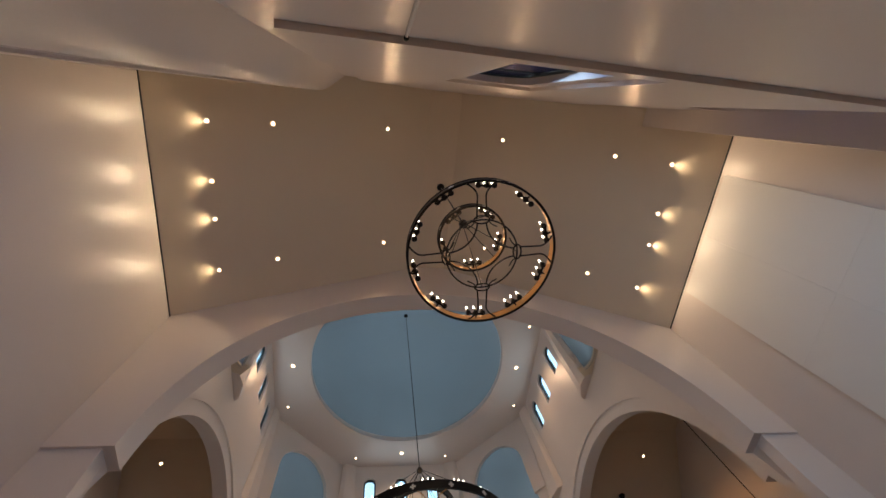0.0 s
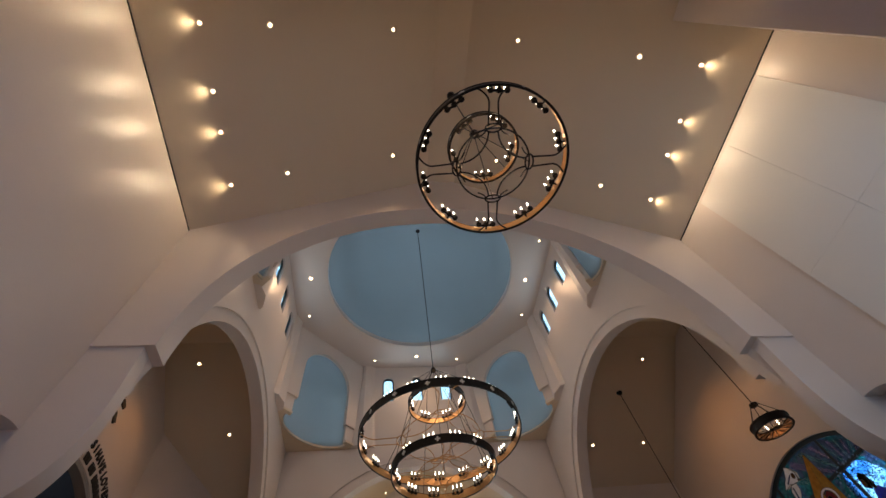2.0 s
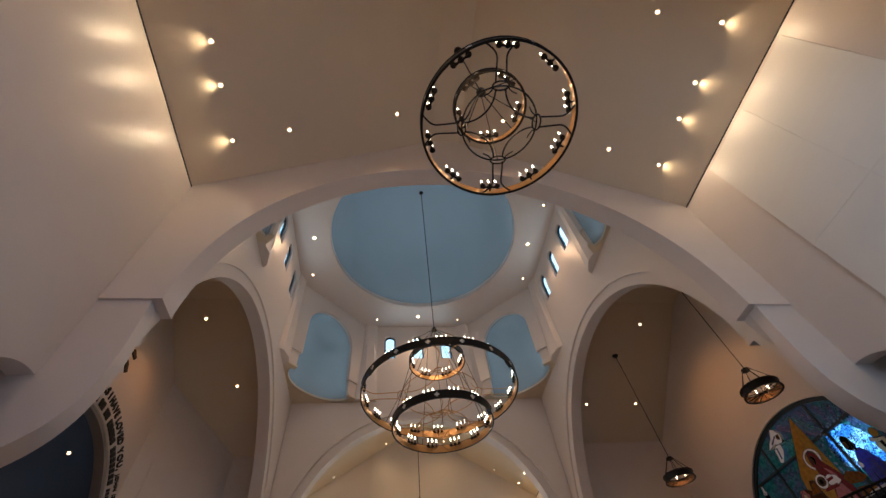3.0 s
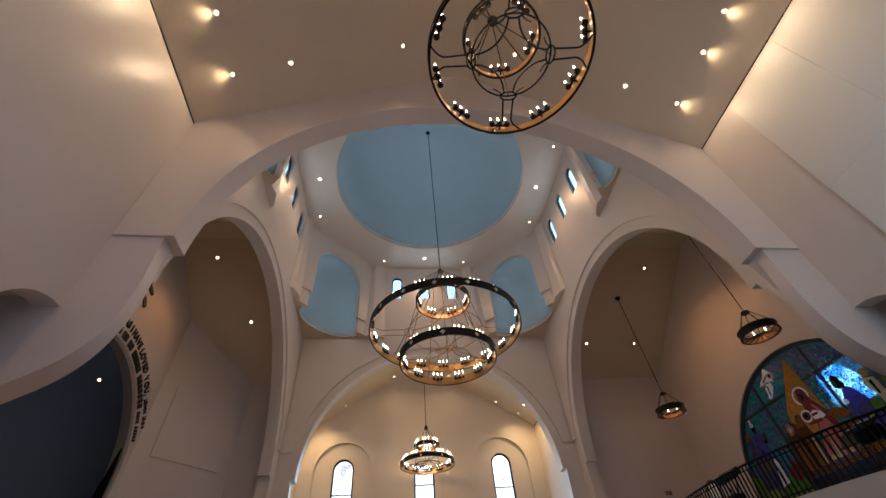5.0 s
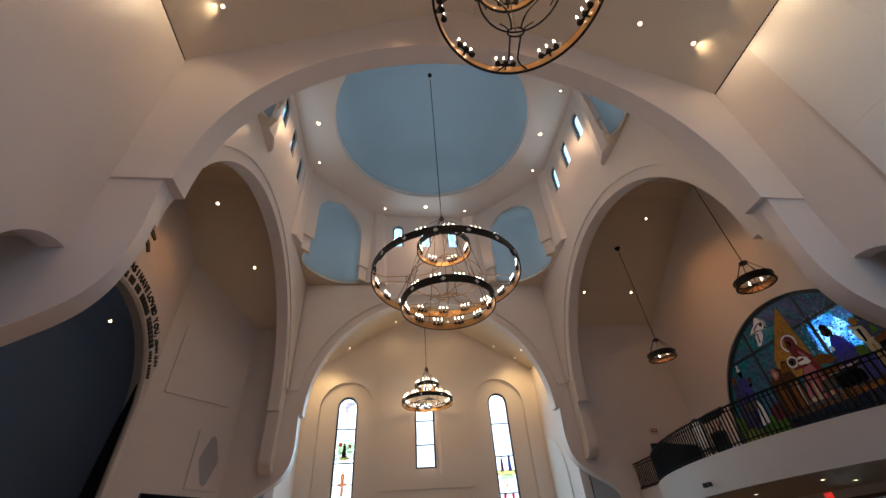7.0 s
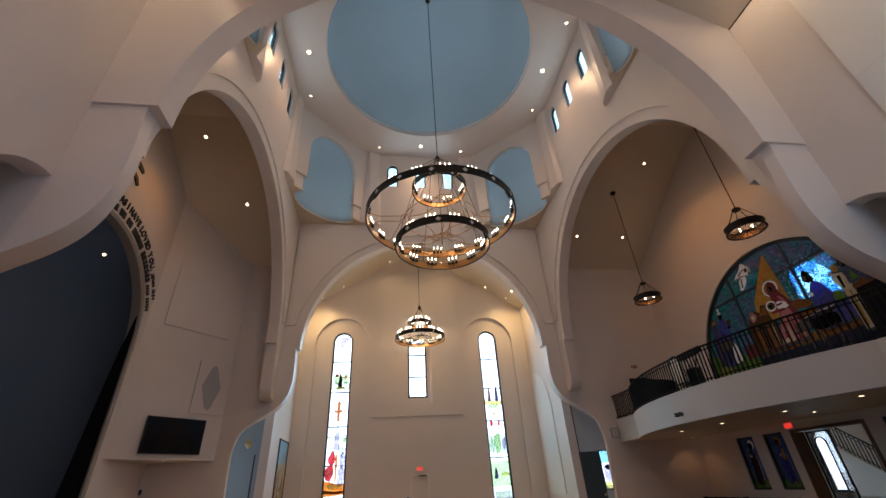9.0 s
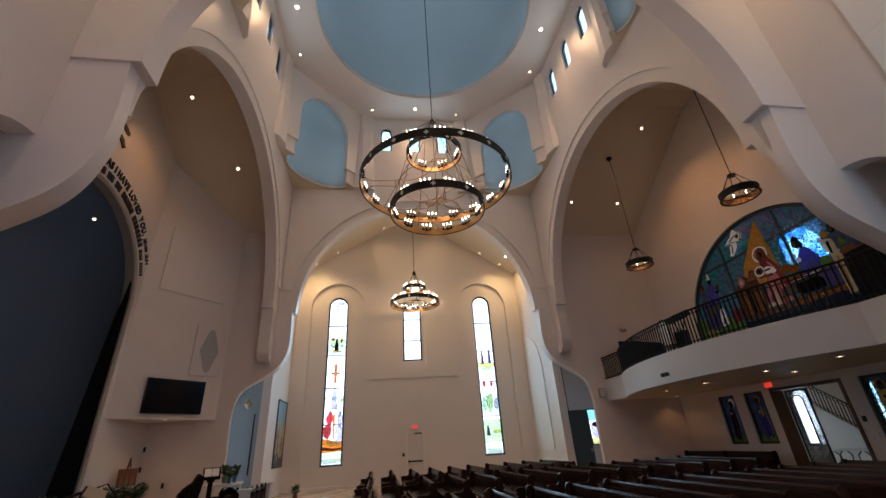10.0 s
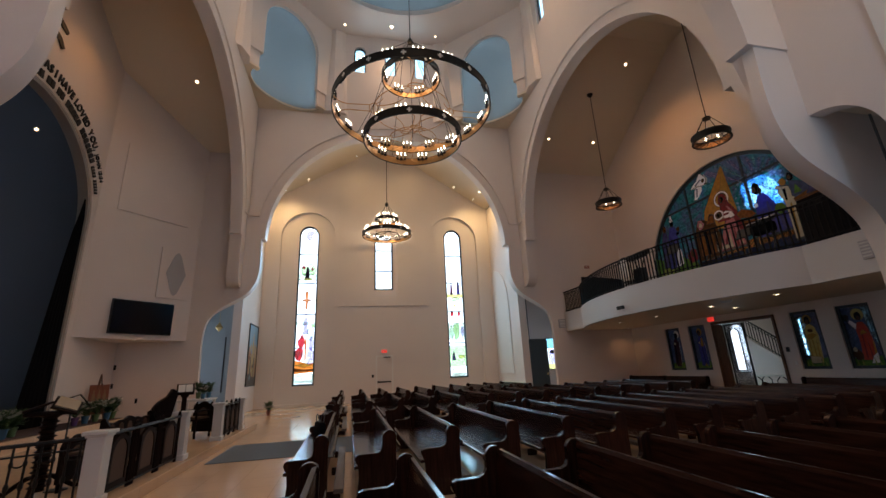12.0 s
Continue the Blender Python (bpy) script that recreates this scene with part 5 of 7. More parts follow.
def chandelier(label, at, top, hub, rings, scroll_on, turn=0.0):
    """rings: radius, height, band height, groups of three candles, angle of the first group. Heights are those of the room; at is the ceiling point."""
    c = thing("chandelier", label, "chandelier", "round chandeliers", (at[0], at[1], top), turn)
    bm = bmesh.new()
    lathe(bm, [(0.03, -0.14), (0.09, -0.1), (0.13, -0.03), (0.13, 0.01)], 14)
    part("canopy", bm, IRON, c, "", True)
    bm = bmesh.new()
    tube(bm, [(0, 0, -0.1), (0, 0, hub - top + 0.1)], 0.018, 6)
    part("stem", bm, IRON, c)
    bm = bmesh.new()
    lathe(bm, [(0.02, hub - top - 0.12), (0.1, hub - top - 0.06), (0.11, hub - top + 0.02), (0.05, hub - top + 0.12), (0.02, hub - top + 0.2)], 12)
    part("hub", bm, IRON, c, "", True)
    for r, z, bh, groups, phase in rings:
        z -= top
        bm = bmesh.new()
        hoop(bm, r + 0.012, z, bh, 0.02)
        ring = part("ring", bm, IRON, c, "black iron band")
        bm = bmesh.new()
        hoop(bm, r - 0.004, z + 0.006, bh - 0.012, 0.01)
        part("lining", bm, COPPER, ring, "copper-coloured inner face")
        for e in (z, z + bh):
            bm = bmesh.new()
            hoop(bm, r + 0.014, e - 0.012, 0.024, 0.045)
            part("rim", bm, IRON, ring)
        k = max(8, int(r * 6))
        # pale plates painted for the light that shows through cut-out crosses
        for q in range(k):
            a = 360 * (q + 0.5) / k
            bm = bmesh.new()
            s = bh * 0.3
            m = rot(a) @ Matrix.Translation((r + 0.024, 0, z + bh * 0.5))
            box(bm, -0.004, -s, -s * 0.32, 0.006, s, s * 0.32, m)
            box(bm, -0.004, -s * 0.32, -s, 0.006, s * 0.32, s, m)
            part("lit_cross_plate", bm, TRIM, ring, "pale cross plate for the light through a cut-out")
        for q in range(groups):
            a = 2 * math.pi * q / groups + radians(phase - turn)
            bm = bmesh.new()
            m = rot(math.degrees(a)) @ Matrix.Translation((r - 0.1, 0, z + bh * 0.55))
            box(bm, -0.02, -0.17, -0.012, 0.02, 0.17, 0.004, m)
            box(bm, 0.0, -0.015, -0.012, 0.1, 0.015, 0.004, m)
            part("candle_bracket", bm, IRON, ring)
            for s in (-0.15, 0, 0.15):
                P = rot(math.degrees(a)) @ Matrix.Translation((r - 0.1, s, z + bh * 0.55 + 0.05))
                cd = share("candle", CANDLE, c, P)
                share("bulb", FLAME, cd, Matrix())
    def rods(r0, z0, r1, z1, off, count=4):
        for q in range(count):
            bm = bmesh.new()
            a = radians(off + 360 / count * q)
            tube(bm, [(r0 * math.cos(a), r0 * math.sin(a), z0 - top), (r1 * math.cos(a), r1 * math.sin(a), z1 - top)], 0.011, 5)
            part("suspension_rod", bm, IRON, c)

    small, wide = rings[0], rings[1]
    rods(0.05, hub, small[0], small[1] + small[2], 45)
    if len(rings) > 2:
        low = rings[2]
        rods(0.05, hub, wide[0], wide[1] + wide[2], 45)
        rods(small[0], small[1], low[0], low[1] + low[2], 22)
        rods(small[0], small[1], wide[0] * 0.49, wide[1] + 0.05, 67)
        rods(0.0, hub, 0.0, low[1], 0, 1)
    else:
        rods(0.05, hub, wide[0] * 0.49, wide[1] + 0.02, 0)
    for r, z in scroll_on:
        scrolls(c, r, z - top + 0.03, 0.017 if r < 1.5 else 0.015, IRON if r < 1.5 else COPPER)
    return c


chandelier("great black iron chandelier with three candle rings hanging from the dome", (0.06, 0), 25.06, 13.45,
           [(1.03, 11.77, 0.2, 7, 10), (2.75, 10.37, 0.26, 18, 6), (1.66, 9.2, 0.26, 12, 8)], [(2.75, 10.42), (1.66, 9.25)], -2)
chandelier("black iron chandelier with two candle rings under the sloping south ceiling", (0.1, -10.14), RIDGE, 11.3,
           [(0.71, 10.15, 0.15, 5, 8), (1.42, 9.2, 0.18, 10, 15)], [(1.42, 9.2)], -8)
chandelier("black iron chandelier with two candle rings hung before the north windows", (0.03, 10.14), RIDGE, 11.05,
           [(0.66, 9.98, 0.15, 6, 20), (1.38, 9.12, 0.18, 12, 25)], [(1.38, 9.12)], 5)


BRASS_DARK = material("dark_copper", (0.16, 0.075, 0.03), 0.4, 0.7, grain=40, vary=0.2, bump=0.1)


def pendant(at, top, z, r):
    p = thing("pendant_lamp", "black iron ring pendant lamp on a long stem over the balcony", "pendant lamp", "balcony pendants", (at[0], at[1], top))
    bm = bmesh.new()
    lathe(bm, [(0.03, -0.16), (0.1, -0.1), (0.14, -0.03), (0.14, 0.0)], 12)
    part("canopy", bm, IRON, p, "", True)
    hz = z + 0.85 - top
    bm = bmesh.new()
    tube(bm, [(0, 0, -0.1), (0, 0, hz)], 0.016, 6)
    part("stem", bm, IRON, p)
    bm = bmesh.new()
    lathe(bm, [(0.02, hz - 0.1), (0.12, hz - 0.07), (0.13, hz), (0.04, hz + 0.05)], 12)
    part("hub", bm, IRON, p, "", True)
    for q in range(6):
        bm = bmesh.new()
        a = math.pi * q / 3
        tube(bm, [(0.13 * math.cos(a), 0.13 * math.sin(a), hz - 0.05), (r * math.cos(a), r * math.sin(a), z - top + 0.2)], 0.012, 5)
        part("suspension_rod", bm, IRON, p)
    bm = bmesh.new()
    hoop(bm, r, z - top, 0.2, 0.02)
    ring = part("ring", bm, IRON, p)
    bm = bmesh.new()
    hoop(bm, r - 0.016, z - top + 0.01, 0.17, 0.008)
    part("lining", bm, BRASS_DARK, ring, "dark copper inner face")
    for e in (0.0, 0.2):
        bm = bmesh.new()
        hoop(bm, r + 0.01, z - top + e - 0.015, 0.03, 0.06)
        part("rim", bm, IRON, ring)
    for q in range(8):
        bm = bmesh.new()
        a = math.pi * q / 8
        tube(bm, [(-r * math.cos(a), -r * math.sin(a), z - top + 0.02), (r * math.cos(a), r * math.sin(a), z - top + 0.02)], 0.011, 5)
        part("grille_bar", bm, IRON, p)
    for q in range(5):
        a = 2 * math.pi * q / 5
        share("bulb", FLAME, ring, Matrix.Translation((0.55 * r * math.cos(a), 0.55 * r * math.sin(a), z - top + 0.02)))
    return p


pendant((9.39, 2.73), 14.25, 8.33, 0.53)
pendant((9.39, -2.9), 14.1, 8.30, 0.53)

# ---- balcony ----
def front(y):
    return 7.52 + 1.2 * min(1.0, abs(y) / 5.05) ** 2.2


BY = [-6.64 + 13.28 * i / 100 for i in range(101)]
bm = bmesh.new()
poly = [(front(y) + 0.02, y) for y in BY] + [(XE - 0.004, 6.64), (XE - 0.004, -6.64)]
M = Matrix(((1, 0, 0, 0), (0, 0, 1, 0), (0, 1, 0, 0), (0, 0, 0, 1)))
plate(bm, poly, [], 3.15, 3.3, M)
new_structure("ceiling_balcony_soffit", bm, CEIL, "plain beige underside of the balcony", "ceiling")
bm = bmesh.new()
plate(bm, poly, [], 3.3, 3.95, M)
new_structure("floor_balcony", bm, CARPET, "dark carpeted balcony floor", "floor")
bm = bmesh.new()
poly = [(front(y) - 0.05, y) for y in BY] + [(front(y) + 0.1, y) for y in BY[::-1]]
plate(bm, poly, [], 3.13, 4.06, M)
new_structure("wall_balcony_front", bm, FASCIA, "white plastered curved balcony front", "balcony")
rail = thing("balcony_railing", "black iron railing with upright bars along the balcony edge", "railing", "", (8.6, 0, 4.06))
for z, rr in ((0.09, 0.018), (1.02, 0.028), (0.9, 0.014)):
    bm = bmesh.new()
    tube(bm, [(front(y) + 0.03 - 8.6, y, z) for y in BY], rr, 6)
    part("rail", bm, RAILING, rail)
bm = bmesh.new()
box(bm, -0.015, -0.015, 0.0, 0.015, 0.015, 1.0)
BAR = part("baluster", bm, RAILING, rail)
BAR.location = (front(-6.5) + 0.03 - 8.6, -6.5, 0)
for i in range(1, 98):
    y = -6.5 + 13.0 * i / 97
    share("baluster", BAR.data, rail, Matrix.Translation((front(y) + 0.03 - 8.6, y, 0)))

# ---- pews ----
KNEELER = material("brown_vinyl", (0.10, 0.065, 0.045), 0.5, grain=200, vary=0.1, bump=0.2)


def pew(length, label, group):
    p = thing("pew", label, "pew", group)
    h = length / 2
    prof = [(0.09, 0.0), (0.09, 0.70)] + arc(0.0, 0.765, 0.095, -10, 190, 10) + [(-0.095, 0.66), (-0.12, 0.615), (-0.17, 0.59), (-0.40, 0.585), (-0.44, 0.57), (-0.455, 0.53), (-0.44, 0.49),
            (-0.41, 0.45), (-0.40, 0.3), (-0.42, 0.12), (-0.45, 0.0)]
    for s in (-1, 1):
        bm = bmesh.new()
        plate(bm, prof, [], s * h - 0.033, s * h + 0.033)
        bmesh.ops.bevel(bm, geom=[e for e in bm.edges if abs(e.verts[0].co.y - e.verts[1].co.y) < 1e-5 and e.is_boundary is False and len(e.link_faces) == 2 and e.calc_face_angle(0) > 1.2], offset=0.008, segments=2, affect="EDGES")
        part("end_panel", bm, PEW_END, p)
    bm = bmesh.new()
    plate(bm, [(0.035, 0.3), (0.065, 0.3), (0.075, 0.80), (0.07, 0.83), (0.03, 0.835), (0.015, 0.8), (-0.015, 0.42), (0.0, 0.4)], [], -h + 0.03, h - 0.03)
    part("backrest", bm, PEW, p)
    bm = bmesh.new()
    plate(bm, [(0.0, 0.425), (-0.44, 0.445), (-0.46, 0.435), (-0.46, 0.405), (-0.44, 0.4), (0.0, 0.385)], [], -h + 0.03, h - 0.03)
    part("seat", bm, PEW, p)
    bm = bmesh.new()
    box(bm, 0.08, -h + 0.1, 0.56, 0.16, h - 0.1, 0.57)
    box(bm, 0.15, -h + 0.1, 0.56, 0.162, h - 0.1, 0.64)
    part("book_rack", bm, PEW, p)
    bm = bmesh.new()
    box(bm, 0.16, -h + 0.15, 0.11, 0.29, h - 0.15, 0.17, bevel=0.012)
    k = part("kneeler", bm, KNEELER, p, "padded brown kneeler")
    for s in (-1, 0, 1):
        bm = bmesh.new()
        box(bm, 0.08, s * (h - 0.3) - 0.02, 0.0, 0.25, s * (h - 0.3) + 0.02, 0.11)
        part("kneeler_foot", bm, PEW, k)
    return p


X0, DX = -2.3, 0.884
base = pew(3.6, "dark polished wooden pew with rounded end panels on the tiled floor", "pew rows")
first = True
for yc, n, grp in ((1.58, 14, "pews of the north middle block"), (-4.58, 14, "pews of the south middle block"), (6.72, 10, "pews of the far north block"), (-9.93, 10, "pews of the far south block")):
    for i in range(n):
        m = pose(X0 + DX * i, yc, 0)
        if first:
            base.matrix_basis, base["group"], first = m, grp, False
        else:
            copy_thing(base, m)["group"] = grp
short = pew(2.3, "short dark wooden pew standing against the east wall", "wall pews")
short.matrix_basis = pose(11.9, 5.45, 0)
for y in (3.1, -2.92, -5.25):
    copy_thing(short, pose(11.9, y, 0))


# ---- lamps in the ceilings ----
def downlight(at, axis, group, lens=LED, r=0.085):
    """A recessed lamp whose face looks along axis."""
    d = thing("downlight", "small round recessed ceiling lamp, lit warm white", "downlight", group)
    d.matrix_basis = Matrix.Translation(at) @ Vector(axis).normalized().to_track_quat("-Z", "Y").to_matrix().to_4x4()
    bm = bmesh.new()
    prof = [(r * 0.8, 0.012), (r * 0.85, -0.012), (r * 1.25, -0.008), (r * 1.3, 0.012)]
    n, rows = 18, []
    for q in range(n):
        c2, s2 = math.cos(2 * math.pi * q / n), math.sin(2 * math.pi * q / n)
        rows.append([bm.verts.new((a * c2, a * s2, z)) for a, z in prof])
    for q in range(n):
        A, B = rows[q], rows[(q + 1) % n]
        for i in range(4):
            bm.faces.new((A[i], A[(i + 1) % 4], B[(i + 1) % 4], B[i]))
    part("trim_ring", bm, TRIM, d, "", True)
    bm = bmesh.new()
    lathe(bm, [(r * 0.82, 0.01), (r * 0.82, -0.006), (r * 0.58, -0.001)], 20)
    part("reflector", bm, LED_RING, d, "", True)
    bm = bmesh.new()
    lathe(bm, [(r * 0.64, 0.006), (r * 0.64, -0.006), (r * 0.4, -0.013), (r * 0.1, -0.015)], 20)
    part("lens", bm, lens, d, "", True)
    return d


def on_slope(x, half=W):
    return ZC + SLOPE * (W - abs(x)) - 0.004


for sx in (-1, 1):
    nv = (-sx * SLOPE, 0, -1)
    for y in (-11.88, -10.5, -9.56, -8.2):
        downlight((sx * 5.88, y, on_slope(5.88)), nv, "wall washers of the south transept", r=0.055)
    for x, y in ((4.63, -11.9), (1.79, -11.93), (4.63, -8.28), (1.72, -8.32)):
        downlight((sx * x, y, on_slope(x)), nv, "downlights of the south transept", r=0.062)
    for x, y in ((4.6, 11.7), (5.9, 11.7), (5.95, 10.46), (1.74, 11.58)):
        downlight((sx * x, y, on_slope(x)), nv, "downlights of the north transept", r=0.065)
for x, y in ((10.63, 1.42), (8.1, 4.9), (10.73, 4.91)):
    downlight((x, y, on_slope(y)), (0, -SLOPE, -1), "downlights over the balcony", LED, 0.07)
for x, y in ((-8.4, 3.83), (-9.66, 1.23)):
    downlight((x, y, on_slope(y)), (0, -SLOPE, -1), "downlights of the sanctuary", LED, 0.075)
for a in range(0, 360, 90):
    for o, rr in ((0, 0.12), (2.5, 0.065), (-2.5, 0.065)):
        v = rot(a) @ Vector((5.72 if o == 0 else 6.0, o, ZD - 0.004))
        downlight(v, (0, 0, -1), "downlights of the drum", LED, rr)
for x, y in ((9.25, 3.1), (9.3, 1.0), (11.9, 6.2), (9.4, -1.4), (9.4, -3.6), (10.8, -1.0)):
    downlight((x, y, 3.146), (0, 0, -1), "downlights under the balcony", LED_DIM, 0.08)
downlight((-9.85, 5.35, 3.186), (0, 0, -1), "downlights of the sanctuary", LED_DIM, 0.08)
downlight((XW - 1.13, 1.88, 9.78), (0.4, -0.5, -0.8), "downlights of the sanctuary", LED, 0.06)

# ---- wall panels, screens and signs ----
ac = thing("acoustic_panel", "large off-white four-part acoustic panel on the transept wall", "wall panel", "", (W - 0.006, -10.16, 4.55))
for i in range(2):
    for j in range(2):
        bm = bmesh.new()
        box(bm, -0.06, -1.66 + 1.6625 * i, 3.5 * j, 0.0, -0.0015 + 1.6625 * i, (3.497, 7.0)[j], bevel=0.003)
        part("panel", bm, TRIM, ac)
D = (P1 - P0).normalized()
MB = Matrix.Translation((P0.x, P0.y, 0)) @ Matrix(((D.x, -D.y, 0, 0), (D.y, D.x, 0, 0), (0, 0, 1, 0), (0, 0, 0, 1)))
# local x runs along the bulkhead, the room is on the side of local -y
def on_bulkhead(name, u0, v0, u1, v1, depth, mat, label, category, bevel=0.006):
    bm = bmesh.new()
    box(bm, u0, -depth, v0, u1, -0.002, v1, MB, bevel)
    return link(name, bm, mat, None, label, False, category)


on_bulkhead("wall_panel", 0.61, 7.96, 3.3, 10.75, 0.05, PLASTER, "square off-white panel on the sanctuary bulkhead", "wall panel")
sp = on_bulkhead("speaker_panel", 2.39, 4.83, 3.69, 6.88, 0.06, PLASTER, "pale wall speaker panel with a grey diamond grille", "speaker")
bm = bmesh.new()
mid = (3.04, 5.86)
plate(bm, [(mid[0], mid[1] - 0.9), (mid[0] + 0.12, mid[1] - 0.8), (mid[0] + 0.4, mid[1]), (mid[0] + 0.12, mid[1] + 0.8), (mid[0], mid[1] + 0.9), (mid[0] - 0.12, mid[1] + 0.8), (mid[0] - 0.4, mid[1]), (mid[0] - 0.12, mid[1] - 0.8)], [], -0.07, -0.055, MB)
part("grille", bm, GREYFAB, sp, "grey fabric grille")
tv = on_bulkhead("television", 0.98, 3.37, 3.12, 4.6, 0.12, BLACK, "large black wall-mounted television, switched off", "television", 0.012)
bm = bmesh.new()
box(bm, 1.0, -0.126, 3.4, 3.1, -0.119, 4.57, MB)
part("screen", bm, SCREEN, tv, "black glass screen")


PAINTS = {}


def framed_picture(name, M, w, h, label, patches):
    """Hangs with its lower edge at local z 0, centred on local x 0, facing local -y."""
    p = tagged(new(name), label, "picture")
    p.matrix_basis = M
    bm = bmesh.new()
    plate(bm, rect(-w / 2, 0, w / 2, h), [rect(-w / 2 + 0.05, 0.05, w / 2 - 0.05, h - 0.05)], -0.05, -0.002)
    part("frame", bm, BLACK, p, "dark frame")
    bm = bmesh.new()
    box(bm, -w / 2 + 0.05, -0.025, 0.05, w / 2 - 0.05, -0.004, h - 0.05)
    part("canvas", bm, material("picture_ground", (0.14, 0.095, 0.06), 0.6, grain=12, vary=0.3), p)
    for i, (o, col) in enumerate(patches):
        bm = bmesh.new()
        plate(bm, o, [], -0.027 - 0.0006 * i, -0.026 - 0.0006 * i)
        part("painted_shape", bm, PAINTS.setdefault(col, None) or PAINTS.update({col: material("picture_colour", col, 0.6, grain=15, vary=0.25)}) or PAINTS[col], p)
    return p


rnd = random.Random(11)
SKY_TONE, TAN, RUST, OCHRE, UMBER = (0.22, 0.34, 0.42), (0.42, 0.31, 0.19), (0.30, 0.10, 0.05), (0.46, 0.33, 0.14), (0.07, 0.05, 0.04)
patches = [(rect(-0.92, 1.9, 0.92, 2.98), SKY_TONE), ([(-0.92, 1.7), (-0.4, 2.05), (0.1, 1.85), (0.5, 2.1), (0.92, 1.9), (0.92, 0.6), (-0.92, 0.6)], TAN), (rect(-0.92, 0.07, 0.92, 0.62), UMBER)]
for i in range(9):
    x = -0.72 + 0.18 * i
    patches.append((figure(x, rnd.uniform(0.45, 0.75), rnd.uniform(0.1, 0.15), rnd.uniform(0.9, 1.4)), (RUST, OCHRE, UMBER, TAN)[i % 4]))
patches.append((figure(0.05, 0.7, 0.24, 1.9), OCHRE))
for i in range(10):
    patches.append((blob(rnd.uniform(-0.75, 0.75), rnd.uniform(0.3, 1.7), rnd.uniform(0.05, 0.12), rnd.uniform(0.06, 0.16), 9, 200 + i), (RUST, UMBER, SKY_TONE)[i % 3]))
framed_picture("picture", Matrix.Translation((-W + 0.004, 10.85, 1.2)) @ rot(90), 2.0, 3.05, "large framed painting in brown and blue on the transept wall", patches)


def exit_sign(M, label="small red-lit exit sign with white letters", face=EXIT):
    e = tagged(new("exit_sign"), label, "exit sign", "exit signs")
    e.matrix_basis = M
    bm = bmesh.new()
    box(bm, -0.17, -0.05, 0.0, 0.17, 0.0, 0.2, bevel=0.008)
    part("housing", bm, TRIM, e)
    bm = bmesh.new()
    box(bm, -0.155, -0.056, 0.02, 0.155, -0.051, 0.18)
    part("face", bm, face, e)
    cu = bpy.data.curves.new("exit_letters", "FONT")
    cu.body, cu.size, cu.align_x, cu.align_y, cu.extrude = "EXIT", 0.13, "CENTER", "CENTER", 0.001
    tmp = bpy.data.objects.new("t", cu)
    me = bpy.data.meshes.new_from_object(tmp)
    bpy.data.objects.remove(tmp)
    me.materials.append(TRIM)
    share("letters", me, e, pose(0, -0.059, 0.1, 90, 0, 0))
    return e


exit_sign(pose(-0.02, YN - 0.052, 2.62))
exit_sign(Matrix.Translation((XE - 0.002, 1.6, 2.93)) @ rot(-90))
exit_sign(Matrix.Translation((10.3, H - 0.002, 6.35)), "small unlit red exit sign on the wall above the balcony", EXIT_OFF)

# ---- doors ----
door = tagged(new("door_1"), "white painted exit door with a dark push bar", "door", "", "structure")
bm = bmesh.new()
plate(bm, [(-0.5, 0.0), (-0.5, 2.5), (0.5, 2.5), (0.5, 0.0), (0.42, 0.0), (0.42, 2.42), (-0.42, 2.42), (-0.42, 0.0)], [], YN - 0.05, YN + 0.05)
part("door_frame", bm, TRIM, door)
bm = bmesh.new()
box(bm, -0.42, YN - 0.008, 0.0, 0.42, YN + 0.04, 2.42)
part("door_leaf", bm, PLASTER, door)
bm = bmesh.new()
box(bm, -0.4, YN - 0.1, 1.0, 0.36, YN - 0.04, 1.08, bevel=0.01)
box(bm, -0.4, YN - 0.06, 0.98, -0.3, YN - 0.008, 1.1)
part("push_bar", bm, BLACK, door, "black push bar")
bm = bmesh.new()
box(bm, -0.05, YN - 0.09, 2.36, 0.34, YN - 0.008, 2.42)
part("door_closer", bm, BLACK, door, "dark door closer")
bm = bmesh.new()
box(bm, -0.72, YN - 0.078, 1.3, -0.6, YN - 0.05, 1.46, bevel=0.006)
link("card_reader", bm, BLACK, None, "small black card reader beside the exit door", False, "card reader")
door = tagged(new("door_2"), "dark wooden doorway to the entrance hall, standing open", "door", "", "structure")
bm = bmesh.new()
plate(bm, [(-1.69, 0.0), (-1.69, 2.9), (0.95, 2.9), (0.95, 0.0), (0.85, 0.0), (0.85, 2.8), (-1.6, 2.8), (-1.6, 0.0)], [], XE - 0.03, XE + 0.32, ME)
part("door_frame", bm, OAK, door)
bm = bmesh.new()
box(bm, XE - 0.02, 1.22, 0.02, XE + 0.05, 1.59, 2.78, bevel=0.006)
part("door_leaf", bm, OAK, door)
# open glass leaf with an arched light and wrought scrolls, standing in the hall
gx = XE + 0.75
bm = bmesh.new()
light = [(1.26, 1.02), (1.64, 1.02)] + arc(1.45, 2.4, 0.19, 0, 180, 14)
Q = Matrix(((0, 1, 0, 0), (1, 0, 0, 0), (0, 0, 1, 0), (0, 0, 0, 1)))
plate(bm, rect(0.98, 0.03, 1.86, 2.82), [rect(1.03, 0.1, 1.81, 2.76)], gx, gx + 0.05, Q)
leaf = part("glass_leaf", bm, IRON, door, "black iron door leaf with patterned glass")
bm = bmesh.new()
plate(bm, rect(1.03, 0.1, 1.81, 2.76), [light], gx + 0.02, gx + 0.026, Q)
